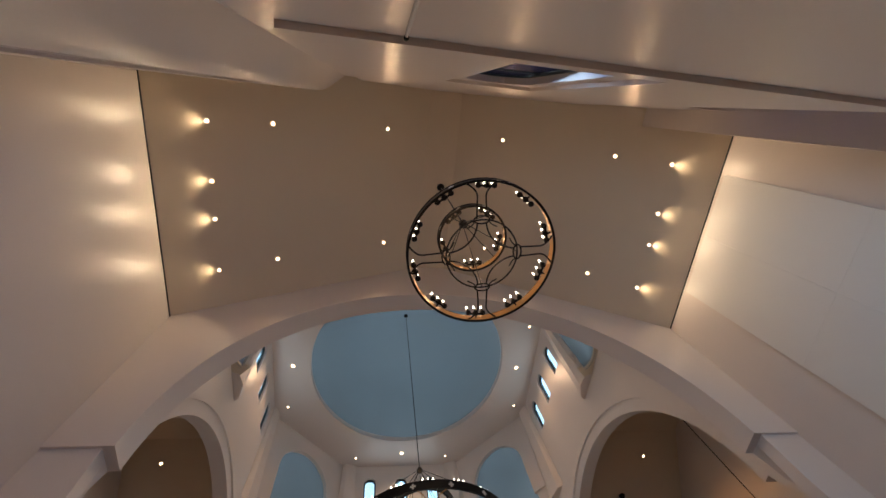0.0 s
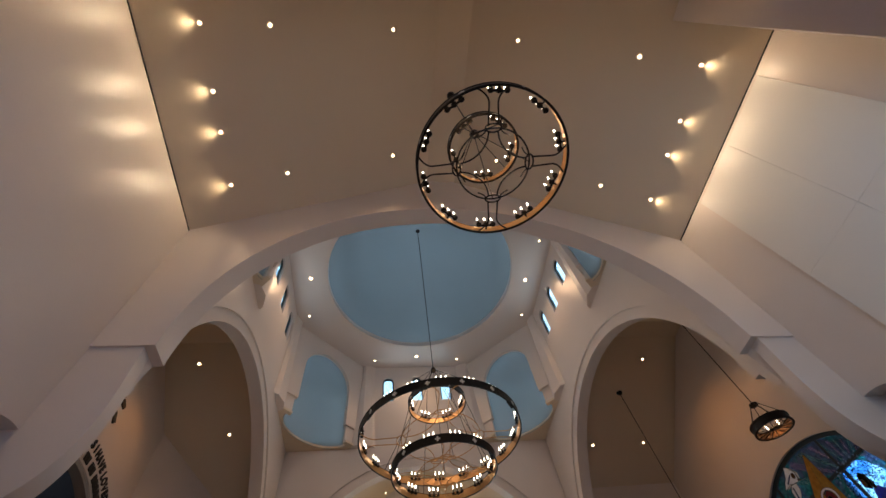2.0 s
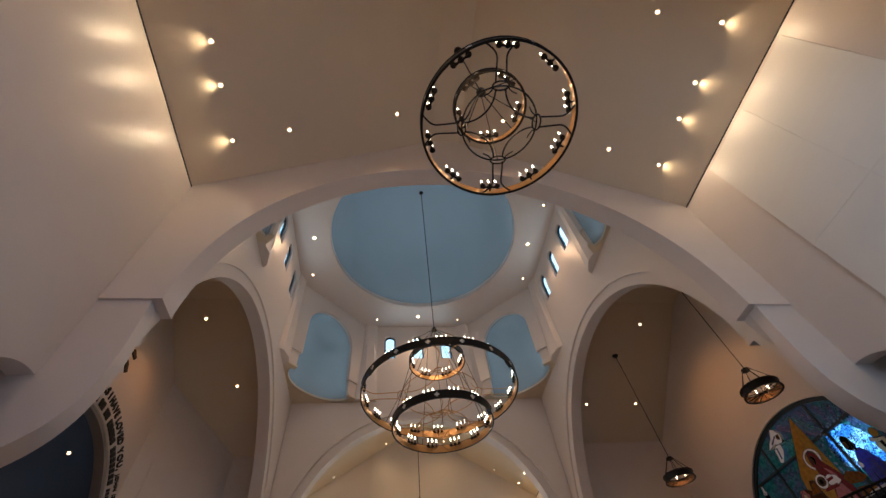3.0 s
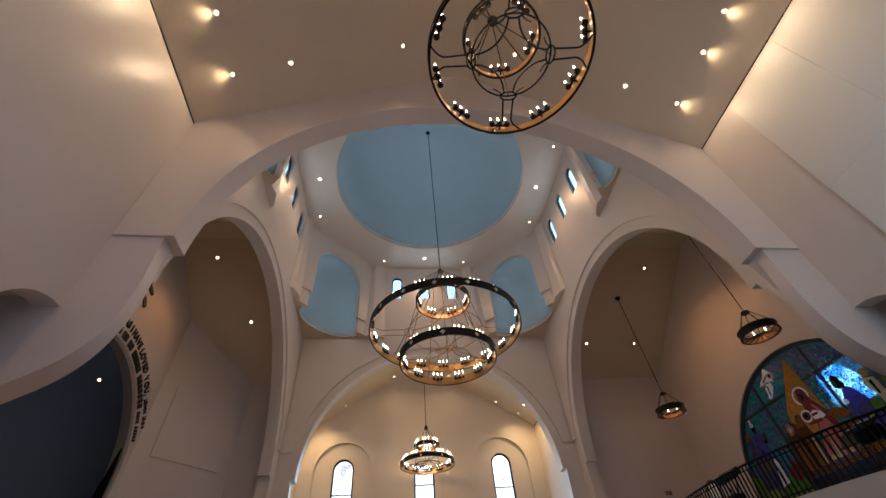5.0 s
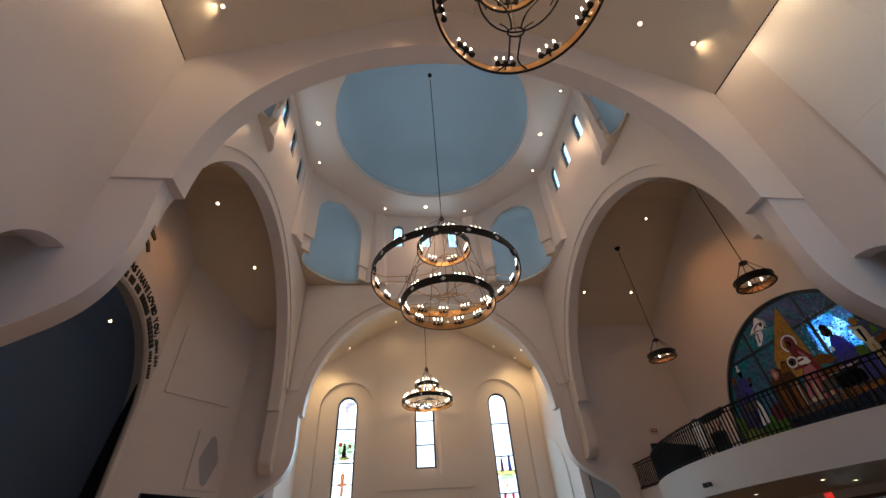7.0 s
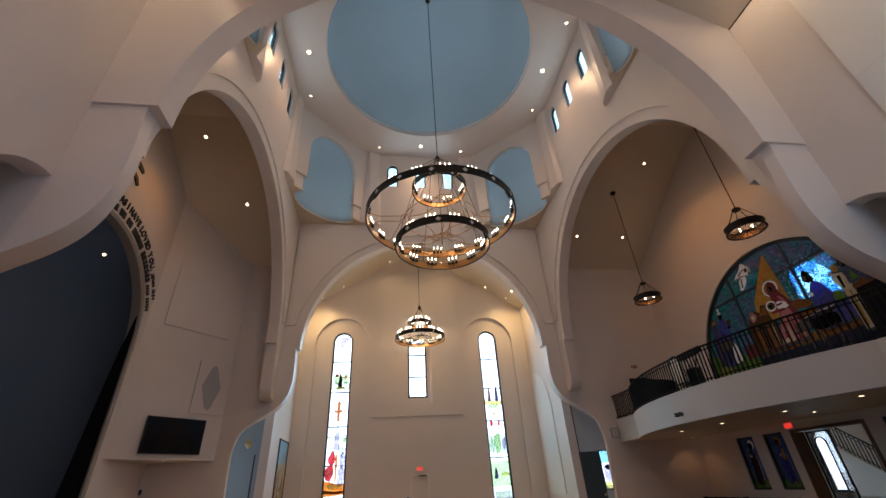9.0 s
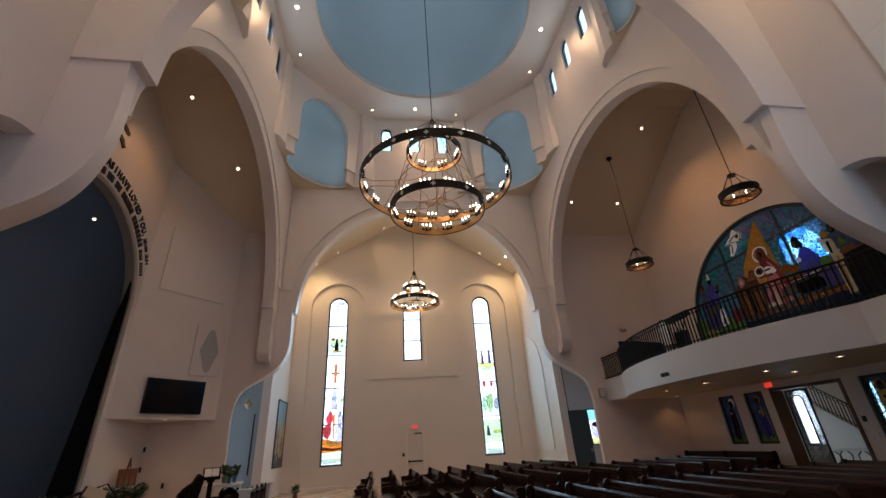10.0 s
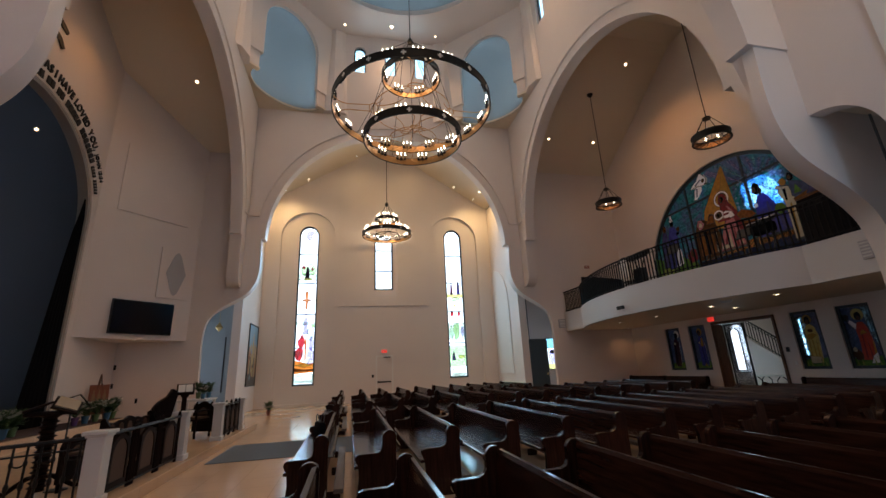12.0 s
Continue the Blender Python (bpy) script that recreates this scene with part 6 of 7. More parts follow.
part("patterned_glass", bm, tinted_glass("patterned_glass", (0.9, 0.92, 0.95), 0.8, 0.5, 40), leaf, "whitish patterned glass").visible_shadow = False
bm = bmesh.new()
plate(bm, [(1.225, 0.98), (1.675, 0.98), (1.675, 2.4)] + arc(1.45, 2.4, 0.225, 0, 180, 14)[1:], [light], gx, gx + 0.045, Q)
part("arched_frame", bm, IRON, leaf)
for cy, cz, rr, turns in ((1.25, 0.5, 0.17, 1), (1.6, 0.5, 0.17, -1), (1.27, 0.8, 0.12, -1), (1.58, 0.8, 0.12, 1), (1.42, 0.3, 0.12, 1), (1.1, 1.2, 0.1, 1), (1.1, 0.98, 0.09, -1)):
    bm = bmesh.new()
    tube(bm, [(gx - 0.01, cy + turns * rr * (1 - q / 20) * math.cos(0.55 * q), cz + rr * (1 - q / 20) * math.sin(0.55 * q)) for q in range(18)], 0.011, 5)
    part("scroll", bm, IRON, leaf)
for y, z, w, h, mt, lb in ((-1.13, 1.62, 0.11, 0.16, BLACK, "small black panel beside the doorway"), (-1.3, 1.2, 0.07, 0.11, TRIM, "small white switch plate beside the doorway")):
    bm = bmesh.new()
    box(bm, XE - 0.03, y - w / 2, z, XE - 0.002, y + w / 2, z + h, bevel=0.004)
    link("switch_plate", bm, mt, None, lb, False, "switch")
door = tagged(new("door_3"), "dark grey door standing open in the corner room", "door", "", "structure")
bm = bmesh.new()
box(bm, 8.05, 9.9, 0.0, 9.1, 9.96, 3.0, bevel=0.006)
part("door_leaf", bm, material("dark_grey_paint", (0.05, 0.055, 0.05), 0.5), door)
bm = bmesh.new()
box(bm, 8.95, 9.85, 1.0, 9.03, 9.9, 1.12)
part("door_handle", bm, BRASS, door)
window("window_40", Matrix(), rect(9.13, 1.25, 9.9, 3.05), 10.06, [], "narrow stained-glass window beside the dark door",
       [(rect(9.18, 2.45, 9.86, 3.0), tinted_glass("pale_cyan_glass", (0.55, 0.85, 0.95), 0.85)), (rect(9.2, 1.3, 9.85, 1.6), G_YELLOW), (blob(9.5, 2.0, 0.28, 0.4, 10, 90), G_VIOLET), (blob(9.5, 2.25, 0.14, 0.12, 9, 91), G_DARK)], 0.04)
# rods that carry a curtain beside the corner rooms
for sx, y in ((1, 7.42), (1, -7.95)):
    bm = bmesh.new()
    tube(bm, [(sx * (W + 0.1) , y, 5.0 if y > 0 else 5.6), (sx * (W + 0.1), y, 0.0)], 0.02, 6)
    link("iron_rod", bm, BLACK, None, "thin black upright iron rod in the rounded opening", False, "rod")
# raised arched panel on the north transept's east wall
bm = bmesh.new()
plate(bm, [(9.5, 1.2), (11.6, 1.2), (11.6, 7.4)] + [(9.5 + 2.1 * math.sin(radians(a)) * 1.0, 5.6 + 1.8 * math.cos(radians(a))) for a in range(80, -1, -10)][:0] + [(10.9, 7.2), (10.3, 6.9), (9.85, 6.4), (9.6, 5.8), (9.5, 5.2)], [], W - 0.05, W - 0.002, Matrix(((0, 1, 0, 0), (1, 0, 0, 0), (0, 0, 1, 0), (0, 0, 0, 1))))
link("wall_panel", bm, TRIM, None, "tall white panel with a curved head on the transept wall", False, "wall panel")

# ---- apse ----
bm = bmesh.new()
rows = []
for z, w in ((0.5, 1.28), (1.5, 1.15), (2.6, 1.0), (3.7, 0.86), (5.2, 0.68), (6.6, 0.48), (7.3, 0.3), (7.9, 0.05)):
    edge = AC + math.sqrt(max(0.0, AI ** 2 - max(0.0, z - AZ) ** 2)) - 0.01
    rows.append([bm.verts.new((XW - 0.1 - 0.02 * (q % 2), edge - w * q / 12, z)) for q in range(13)])
for A, B in zip(rows, rows[1:]):
    for q in range(12):
        bm.faces.new((A[q], A[q + 1], B[q + 1], B[q]))
bmesh.ops.solidify(bm, geom=bm.faces[:], thickness=0.02)
link("curtain", bm, CLOTH, None, "narrow black curtain hanging inside the apse arch", False, "curtain")
bm = bmesh.new()
box(bm, XW - 1.75, -1.5, 1.3, XW - 1.6, 0.6, 2.35, bevel=0.01)
link("television", bm, BLACK, None, "black screen hanging in the dark apse", False, "television")

# lettering on two arcs round the arch
def arc_lettering():
    t = thing("wall_lettering", "black raised letters in two arcs over the apse arch", "lettering", "", (XW + 0.006, AC, AZ))

    def glyph(ch, size):
        """One raised letter, or a plain bar for a sign that cannot be made out."""
        if ch == "|":
            bm = bmesh.new()
            box(bm, -size * 0.22, 0.0, 0.0, size * 0.22, size * 0.66, 0.03)
            me = bpy.data.meshes.new("glyph_bar")
            bm.to_mesh(me)
            bm.free()
        else:
            cu = bpy.data.curves.new("glyph", "FONT")
            cu.body, cu.size, cu.align_x, cu.extrude, cu.offset = ch, size, "CENTER", 0.02, size * 0.022
            tmp = bpy.data.objects.new("t", cu)
            me = bpy.data.meshes.new_from_object(tmp)
            bpy.data.objects.remove(tmp)
        me.materials.append(BLACK)
        xs = [v.co.x for v in me.vertices]
        return me, max(xs) - min(xs), 0.5 * (max(xs) + min(xs))

    def letters(text, r, a0, a1, size):
        """Letters of one height, drawn in to fill the arc from a0 to a1."""
        row = [None if ch == " " else glyph(ch, size) for ch in text]
        total = sum(size * 0.4 if g is None else g[1] + size * 0.1 for g in row)
        k = radians(a0 - a1) * (r + size * 0.3) / total
        a = a0
        for g in row:
            w3 = size * 0.4 if g is None else g[1] + size * 0.1
            step = math.degrees(0.5 * k * w3 / (r + size * 0.3))
            a -= step
            if g is not None:
                m = Matrix(((0, 0, 1, 0.02), (1, 0, 0, r * math.cos(radians(a))), (0, 1, 0, r * math.sin(radians(a))), (0, 0, 0, 1)))
                share("letter", g[0], t, m @ Matrix.Rotation(radians(a - 90), 4, "Z") @ Matrix.Diagonal((k, 1, 1, 1)) @ Matrix.Translation((-g[2], 0, 0)))
            a -= step
    letters("|", 3.84, 98.5, 94.5, 0.4)
    letters("AS I HAVE LOVED YOU,", 3.84, 92.5, 43.5, 0.4)
    letters("JOHN 13:34", 3.86, 42, 26.5, 0.24)
    letters("||| || || ||||| |||||||", 3.43, 100, 38, 0.38)
    letters("|||| |||||", 3.45, 36.5, 20, 0.23)
    return t


arc_lettering()
bm = bmesh.new()
for pts in ([(-0.14, 11.95), (-0.02, 11.95), (-0.02, 12.85), (-0.14, 12.9)], [(-0.02, 12.62), (0.24, 12.5), (0.48, 12.44), (0.52, 12.56), (0.3, 12.68), (-0.02, 12.78)], [(-0.02, 12.12), (0.18, 12.02), (0.4, 11.82), (0.5, 11.92), (0.3, 12.16), (-0.02, 12.28)]):
    plate(bm, pts, [], -XW - 0.05, -XW + 0.002, MW)
link("wall_emblem", bm, BLACK, None, "black metal emblem of bars high on the sanctuary wall", False, "emblem")

# ---- sanctuary ----
def post(at):
    p = thing("balustrade_post", "square white stone post with a moulded cap on the platform edge", "post", "balustrade posts", at)
    bm = bmesh.new()
    box(bm, -0.105, -0.105, 0.1, 0.105, 0.105, 0.80, bevel=0.008)
    part("shaft", bm, STONE, p)
    bm = bmesh.new()
    box(bm, -0.135, -0.135, 0, 0.135, 0.135, 0.1, bevel=0.015)
    part("base", bm, STONE, p)
    bm = bmesh.new()
    box(bm, -0.12, -0.12, 0.80, 0.12, 0.12, 0.83, bevel=0.006)
    box(bm, -0.15, -0.15, 0.83, 0.15, 0.15, 0.88, bevel=0.012)
    part("cap", bm, STONE, p)


XP = -5.15
for y in (-5.72, -2.85, -0.4, 1.75):
    post((XP, y, 0.17))


def iron_rail(y0, y1, x, turn):
    r = thing("altar_railing", "black wrought-iron railing with arched bars between stone posts", "railing", "altar railings", (x, (y0 + y1) / 2, 0.17), turn)
    h = (y1 - y0) / 2
    for z, rr in ((0.80, 0.024), (0.68, 0.012), (0.1, 0.014)):
        bm = bmesh.new()
        tube(bm, [(0, -h, z), (0, h, z)], rr, 6)
        part("rail", bm, IRON, r)
    k = int((y1 - y0) / 0.12)
    for i in range(k):
        y = -h + (i + 0.5) * 2 * h / k
        bm = bmesh.new()
        lathe(bm, [(0.02, 0.0), (0.02, 0.05), (0.013, 0.08), (0.013, 0.3), (0.026, 0.33), (0.026, 0.37), (0.013, 0.4), (0.013, 0.56), (0.022, 0.58), (0.022, 0.61), (0.013, 0.63), (0.013, 0.78)], 8, (0, y, 0))
        part("baluster", bm, IRON, r, "", True)
        if i % 2 == 0 and i < k - 1:
            bm = bmesh.new()
            g = 2 * h / k
            tube(bm, [(0, y + g / 2 + g / 2 * math.cos(a), 0.62 - 0.06 * math.sin(a)) for a in [math.pi * q / 8 for q in range(9)]], 0.009, 5)
            part("arch_bar", bm, IRON, r)


iron_rail(-6.75, -5.4, -5.72, -60)
def panelled_rail(y0, y1, n):
    r = thing("altar_railing", "dark railing with arched brown panels between stone posts", "railing", "altar railings", (XP, (y0 + y1) / 2, 0.17))
    h = (y1 - y0) / 2
    for z, rr in ((0.80, 0.026), (0.06, 0.016)):
        bm = bmesh.new()
        tube(bm, [(0, -h, z), (0, h, z)], rr, 6)
        part("rail", bm, IRON, r)
    g = 2 * h / n
    Q = Matrix(((0, 1, 0, 0), (1, 0, 0, 0), (0, 0, 1, 0), (0, 0, 0, 1)))
    for i in range(n):
        c = -h + (i + 0.5) * g
        w = min(0.2, g * 0.3)
        bm = bmesh.new()
        a = arched(c, 0.16, w, 0.5, 12)
        plate(bm, [(c - w - 0.06, 0.08), (c + w + 0.06, 0.08), (c + w + 0.06, 0.66), (c + w * 0.4, 0.76), (c - w * 0.4, 0.76), (c - w - 0.06, 0.66)], [a], -0.02, 0.02, Q)
        f = part("panel_frame", bm, DARKWOOD, r, "carved dark wooden frame")
        bm = bmesh.new()
        plate(bm, a, [], -0.008, 0.008, Q)
        part("arched_panel", bm, BROWN_FABRIC, f, "brown upholstered panel")
        for s in (-0.47, -0.4, 0.4, 0.47):
            bm = bmesh.new()
            yy = c + s * g
            lathe(bm, [(0.016, 0.0), (0.022, 0.2), (0.014, 0.35), (0.022, 0.55), (0.016, 0.8), (0.024, 0.84), (0.006, 0.9)], 8, (0, yy, 0))
            part("spindle", bm, DARKWOOD, r, "", True)


BROWN_FABRIC = material("brown_fabric", (0.085, 0.048, 0.03), 0.85, grain=200, vary=0.12, bump=0.2)
panelled_rail(-5.6, -2.97, 3)
panelled_rail(-0.28, 1.63, 4)


def carved_chair(at, turn, label, h=1.05):
    c = thing("chair", label, "chair", "sanctuary chairs", at, turn)
    for sx in (-0.25, 0.25):
        for y, z in ((-0.24, 0.66), (0.24, h)):
            bm = bmesh.new()
            lathe(bm, [(0.03, 0), (0.022, 0.1), (0.032, 0.2), (0.02, 0.3), (0.032, 0.42), (0.026, z - 0.06), (0.03, z - 0.03), (0.012, z + 0.02)], 8, (sx, y, 0))
            part("leg", bm, DARKWOOD, c, "", True)
        bm = bmesh.new()
        tube(bm, [(sx, 0.24, 0.66), (sx, 0.0, 0.68), (sx, -0.26, 0.66), (sx, -0.31, 0.61)], 0.025, 6)
        part("armrest", bm, DARKWOOD, c, "", True)
    bm = bmesh.new()
    box(bm, -0.27, -0.27, 0.42, 0.27, 0.25, 0.47, bevel=0.01)
    part("seat", bm, DARKWOOD, c)
    bm = bmesh.new()
    box(bm, -0.24, -0.25, 0.47, 0.24, 0.2, 0.52, bevel=0.02)
    part("cushion", bm, BROWN_FABRIC, c, "brown padded cushion")
    bm = bmesh.new()
    plate(bm, [(-0.33, 0.12), (0.33, 0.12), (0.34, h - 0.1), (0.28, h - 0.02), (0.18, h - 0.05), (0.08, h + 0.01), (0, h + 0.03), (-0.08, h + 0.01), (-0.18, h - 0.05), (-0.28, h - 0.02), (-0.34, h - 0.1)], [], 0.22, 0.26)
    back = part("backrest", bm, DARKWOOD, c)
    bm = bmesh.new()
    plate(bm, arched(0, 0.55, 0.15, h - 0.28, 10), [], 0.205, 0.225)
    plate(bm, arched(0, 0.2, 0.17, h - 0.36, 10), [], 0.255, 0.275)
    part("back_panel", bm, BROWN_FABRIC, back, "brown upholstered panel")


for y in (-4.55,):
    carved_chair((XP - 0.62, y, 0.17), 90, "dark low carved wooden chair with arms behind the altar rail", 0.72)
# long bench with a carved back behind the rail
bn = thing("bench", "long dark carved wooden bench behind the altar rail", "bench", "", (-6.6, -1.6, 0.17), 90)
bm = bmesh.new()
box(bm, -1.0, -0.42, 0.38, 1.0, 0.02, 0.43, bevel=0.012)
part("seat", bm, DARKWOOD, bn)
bm = bmesh.new()
crest = [(-0.98, 0.72)] + [(x / 10, 0.70 + 0.07 * math.exp(-(x / 3.2) ** 2) + 0.018 * math.cos(x * 1.6)) for x in range(-9, 10)] + [(0.98, 0.72)]
plate(bm, [(-0.98, 0.44)] + [(0.98, 0.44)] + crest[::-1], [], 0.0, 0.05)
bk = part("backrest", bm, DARKWOOD, bn)
for u in (-0.7, -0.35, 0.0, 0.35, 0.7):
    bm = bmesh.new()
    plate(bm, arched(u, 0.5, 0.1, 0.58, 8), [], -0.012, 0.003)
    part("carved_rosette", bm, OAK, bk)
for s in (-0.98, 0.98):
    bm = bmesh.new()
    plate(bm, [(-0.44, 0), (-0.32, 0), (-0.3, 0.28), (-0.06, 0.28), (-0.04, 0), (0.07, 0), (0.07, 0.78), (0.0, 0.82), (-0.1, 0.66), (-0.4, 0.58), (-0.46, 0.52)], [], s - 0.03, s + 0.03, Matrix(((0, 1, 0, 0), (1, 0, 0, 0), (0, 0, 1, 0), (0, 0, 0, 1))))
    part("bench_end", bm, DARKWOOD, bn)
carved_chair((-5.95, 0.5, 0.17), -28, "dark carved armchair in the opening of the altar rail", 0.86)


def lectern(at, turn, h, label, paper=True, turned=False):
    l = thing("lectern", label, "lectern", "lecterns", at, turn)
    l.scale = (0.62, 0.62, 1.0)
    bm = bmesh.new()
    box(bm, -0.3, -0.25, 0, 0.3, 0.25, 0.06, bevel=0.015)
    part("foot", bm, DARKWOOD, l)
    bm = bmesh.new()
    if turned:
        prof = [(0.1, 0.06)]
        for i in range(16):
            z = 0.1 + (h - 0.3) * i / 15
            prof += [(0.085, z), (0.135, z + 0.02), (0.085, z + 0.045)]
        lathe(bm, prof + [(0.07, h - 0.12), (0.12, h - 0.08)], 14)
    else:
        box(bm, -0.1, -0.08, 0.06, 0.1, 0.08, h - 0.1, bevel=0.02)
        box(bm, -0.16, -0.12, h - 0.22, 0.16, 0.12, h - 0.1, bevel=0.03)
    part("column", bm, DARKWOOD, l, "", turned)
    bm = bmesh.new()
    T = Matrix.Translation((0, 0, h)) @ Matrix.Rotation(radians(28), 4, "X")
    box(bm, -0.36, -0.28, -0.02, 0.36, 0.28, 0.02, T, 0.008)
    box(bm, -0.36, -0.3, -0.02, 0.36, -0.27, 0.06, T)
    part("desk", bm, DARKWOOD, l)
    if paper:
        for s in (-1, 1):
            bm = bmesh.new()
            box(bm, s * 0.15 - 0.14, -0.2, 0.022, s * 0.15 + 0.14, 0.2, 0.035, T)
            part("page", bm, PETAL, l, "open white page")
    return l




def ambo(at, turn):
    l = thing("lectern", "tall dark lectern with a twisted column and an open book", "lectern", "lecterns", at, turn)
    l.scale = (1.0, 1.0, 0.93)
    for q in range(3):
        bm = bmesh.new()
        tube(bm, [rot(120 * q + 20) @ Vector(p) for p in ((0.06, 0, 0.26), (0.16, 0, 0.24), (0.3, 0, 0.14), (0.42, 0, 0.05), (0.5, 0, 0.035), (0.53, 0, 0.06))], 0.035, 7)
        part("foot", bm, DARKWOOD, l, "curved claw foot", True)
    bm = bmesh.new()
    prof = [(0.09, 0.06)]
    for i in range(14):
        z = 0.1 + 0.92 * i / 13
        prof += [(0.08, z), (0.118, z + 0.022), (0.08, z + 0.045)]
    lathe(bm, prof + [(0.08, 1.1), (0.14, 1.14)], 14)
    part("column", bm, DARKWOOD, l, "", True)
    bm = bmesh.new()
    box(bm, -0.3, -0.16, 1.14, 0.2, 0.16, 1.2, bevel=0.02)
    part("capital", bm, DARKWOOD, l)
    for s in (-1, 1):
        T = Matrix.Translation((0, 0, 1.34)) @ Matrix.Rotation(radians(s * 22), 4, "Y") @ Matrix.Rotation(radians(24 if s > 0 else 0), 4, "X")
        bm = bmesh.new()
        box(bm, 0.0 if s > 0 else -0.34, -0.22, -0.015, 0.34 if s > 0 else 0.0, 0.2, 0.015, T, 0.006)
        d = part("desk", bm, DARKWOOD, l)
        if s > 0:
            bm = bmesh.new()
            box(bm, 0.03, -0.17, 0.017, 0.31, 0.17, 0.04, T, 0.006)
            part("page", bm, PAPER, d, "open cream page")
    bm = bmesh.new()
    tube(bm, [(0.12, 0.26, 1.36), (0.3, 0.3, 1.42), (0.46, 0.26, 1.2)], 0.012, 5)
    part("book_rest", bm, IRON, l)


ambo((-6.24, -4.86, 0.17), 30)
ms = thing("microphone_stand", "thin black microphone stand beside the lectern", "microphone stand", "", (-6.13, -4.62, 0.17))
bm = bmesh.new()
lathe(bm, [(0.14, 0.0), (0.14, 0.015), (0.02, 0.03), (0.012, 0.05), (0.012, 1.1), (0.006, 1.12)], 10)
part("pole", bm, BLACK, ms, "", True)
bm = bmesh.new()
lathe(bm, [(0.01, 1.1), (0.025, 1.14), (0.03, 1.2), (0.02, 1.24)], 8)
part("microphone", bm, BLACK, ms, "", True)
lectern((-6.6, 1.45, 0.17), 20, 1.22, "dark reading stand holding white papers")
# carved wooden stand beside it
bm = bmesh.new()
prof = [(0.55 * a, b) for a, b in [(-0.3, 0), (0.3, 0), (0.26, 0.12), (0.14, 0.2), (0.18, 0.5), (0.34, 0.68), (0.42, 0.95), (0.5, 1.18), (0.28, 1.28), (0.1, 1.1), (-0.18, 1.0), (-0.4, 0.86), (-0.3, 0.66), (-0.14, 0.5), (-0.14, 0.2), (-0.26, 0.12)]]
plate(bm, prof, [], -0.16, 0.16, Matrix.Translation((-6.4, -0.5, 0.17)) @ rot(30))
bmesh.ops.bevel(bm, geom=bm.edges[:], offset=0.012, segments=2, affect="EDGES")
link("carved_stand", bm, DARKWOOD, None, "dark carved wooden stand on the sanctuary platform", False, "stand")


def potted_plant(at, pot_colour, label, h=0.55, flowers=True, seed=0, scale=1.0):
    rnd = random.Random(seed)
    p = thing("potted_plant", label, "plant", "potted plants", at)
    p.scale = (scale,) * 3
    bm = bmesh.new()
    lathe(bm, [(0.07, 0), (0.1, 0.2), (0.115, 0.2), (0.115, 0.225), (0.095, 0.225), (0.09, 0.19)], 14)
    part("pot", bm, material("pot_foil", pot_colour, 0.35, grain=25, vary=0.15), p, "", True)
    bm = bmesh.new()
    for i in range(170):
        a, b = rnd.uniform(0, 2 * math.pi), rnd.uniform(0.1, 1.25)
        l = rnd.uniform(0.18, 0.40)
        o = Vector((0, 0, 0.2 + rnd.uniform(0, h * 0.5)))
        d = Vector((math.cos(a) * math.cos(b), math.sin(a) * math.cos(b), math.sin(b)))
        s = d.cross(Vector((0, 0, 1))).normalized() * 0.03
        m1 = o + d * l * 0.5 + Vector((0, 0, 0.02))
        e = o + d * l + Vector((0, 0, -0.04))
        vs = [bm.verts.new(v) for v in (o, m1 - s, e, m1 + s)]
        bm.faces.new(vs)
    tagged(part("leaves", bm, LEAF, p, "green leaves"), kind="stuff")
    if flowers:
        for i in range(9):
            a = rnd.uniform(0, 2 * math.pi)
            c3 = Vector((0.12 * math.cos(a), 0.12 * math.sin(a), h * rnd.uniform(0.75, 1.1)))
            bm = bmesh.new()
            tube(bm, [(0, 0, 0.2), c3 * 0.7, c3], 0.006, 4)
            st = part("stalk", bm, LEAF, p)
            bm = bmesh.new()
            for q in range(6):
                b2 = 2 * math.pi * q / 6
                d = Vector((math.cos(b2), math.sin(b2), 0.6)).normalized()
                s = d.cross(Vector((0, 0, 1))).normalized() * 0.022
                vs = [bm.verts.new(c3 + v) for v in (Vector(), d * 0.08 - s * 1.8, d * 0.16, d * 0.08 + s * 1.8)]
                bm.faces.new(vs)
            part("flower", bm, PETAL, st, "white petals")
    return p


BLUEPOT, VIOLETPOT, GREENPOT, REDPOT = (0.07, 0.18, 0.27), (0.12, 0.05, 0.17), (0.12, 0.19, 0.07), (0.30, 0.1, 0.08)
for i, (x, y, c3) in enumerate(((-10.0, 2.9, VIOLETPOT), (-10.0, 3.42, BLUEPOT), (-10.0, 3.98, GREENPOT), (-9.95, 4.55, BLUEPOT), (-10.0, 5.0, GREENPOT), (-10.0, 0.15, BLUEPOT), (-10.2, -0.3, VIOLETPOT), (-10.1, 0.6, GREENPOT))):
    potted_plant((x, y, 0.486), c3, "white lilies in a foil-wrapped pot on the altar platform", 0.54, True, i, 1.0)
potted_plant((-5.42, 8.13, 0.0), REDPOT, "small potted plant with white flowers by the north wall", 0.36, True, 20, 0.95)
potted_plant((-7.0, 3.9, 1.02), GREENPOT, "small green plant on the side table", 0.4, False, 21, 0.9)
potted_plant((-6.75, 4.15, 1.02), BLUEPOT, "small green plant on the side table", 0.5, False, 22, 0.8)
potted_plant((-6.7, 3.4, 1.02), BLUEPOT, "small leafy plant on the side table", 0.5, True, 23, 0.7)

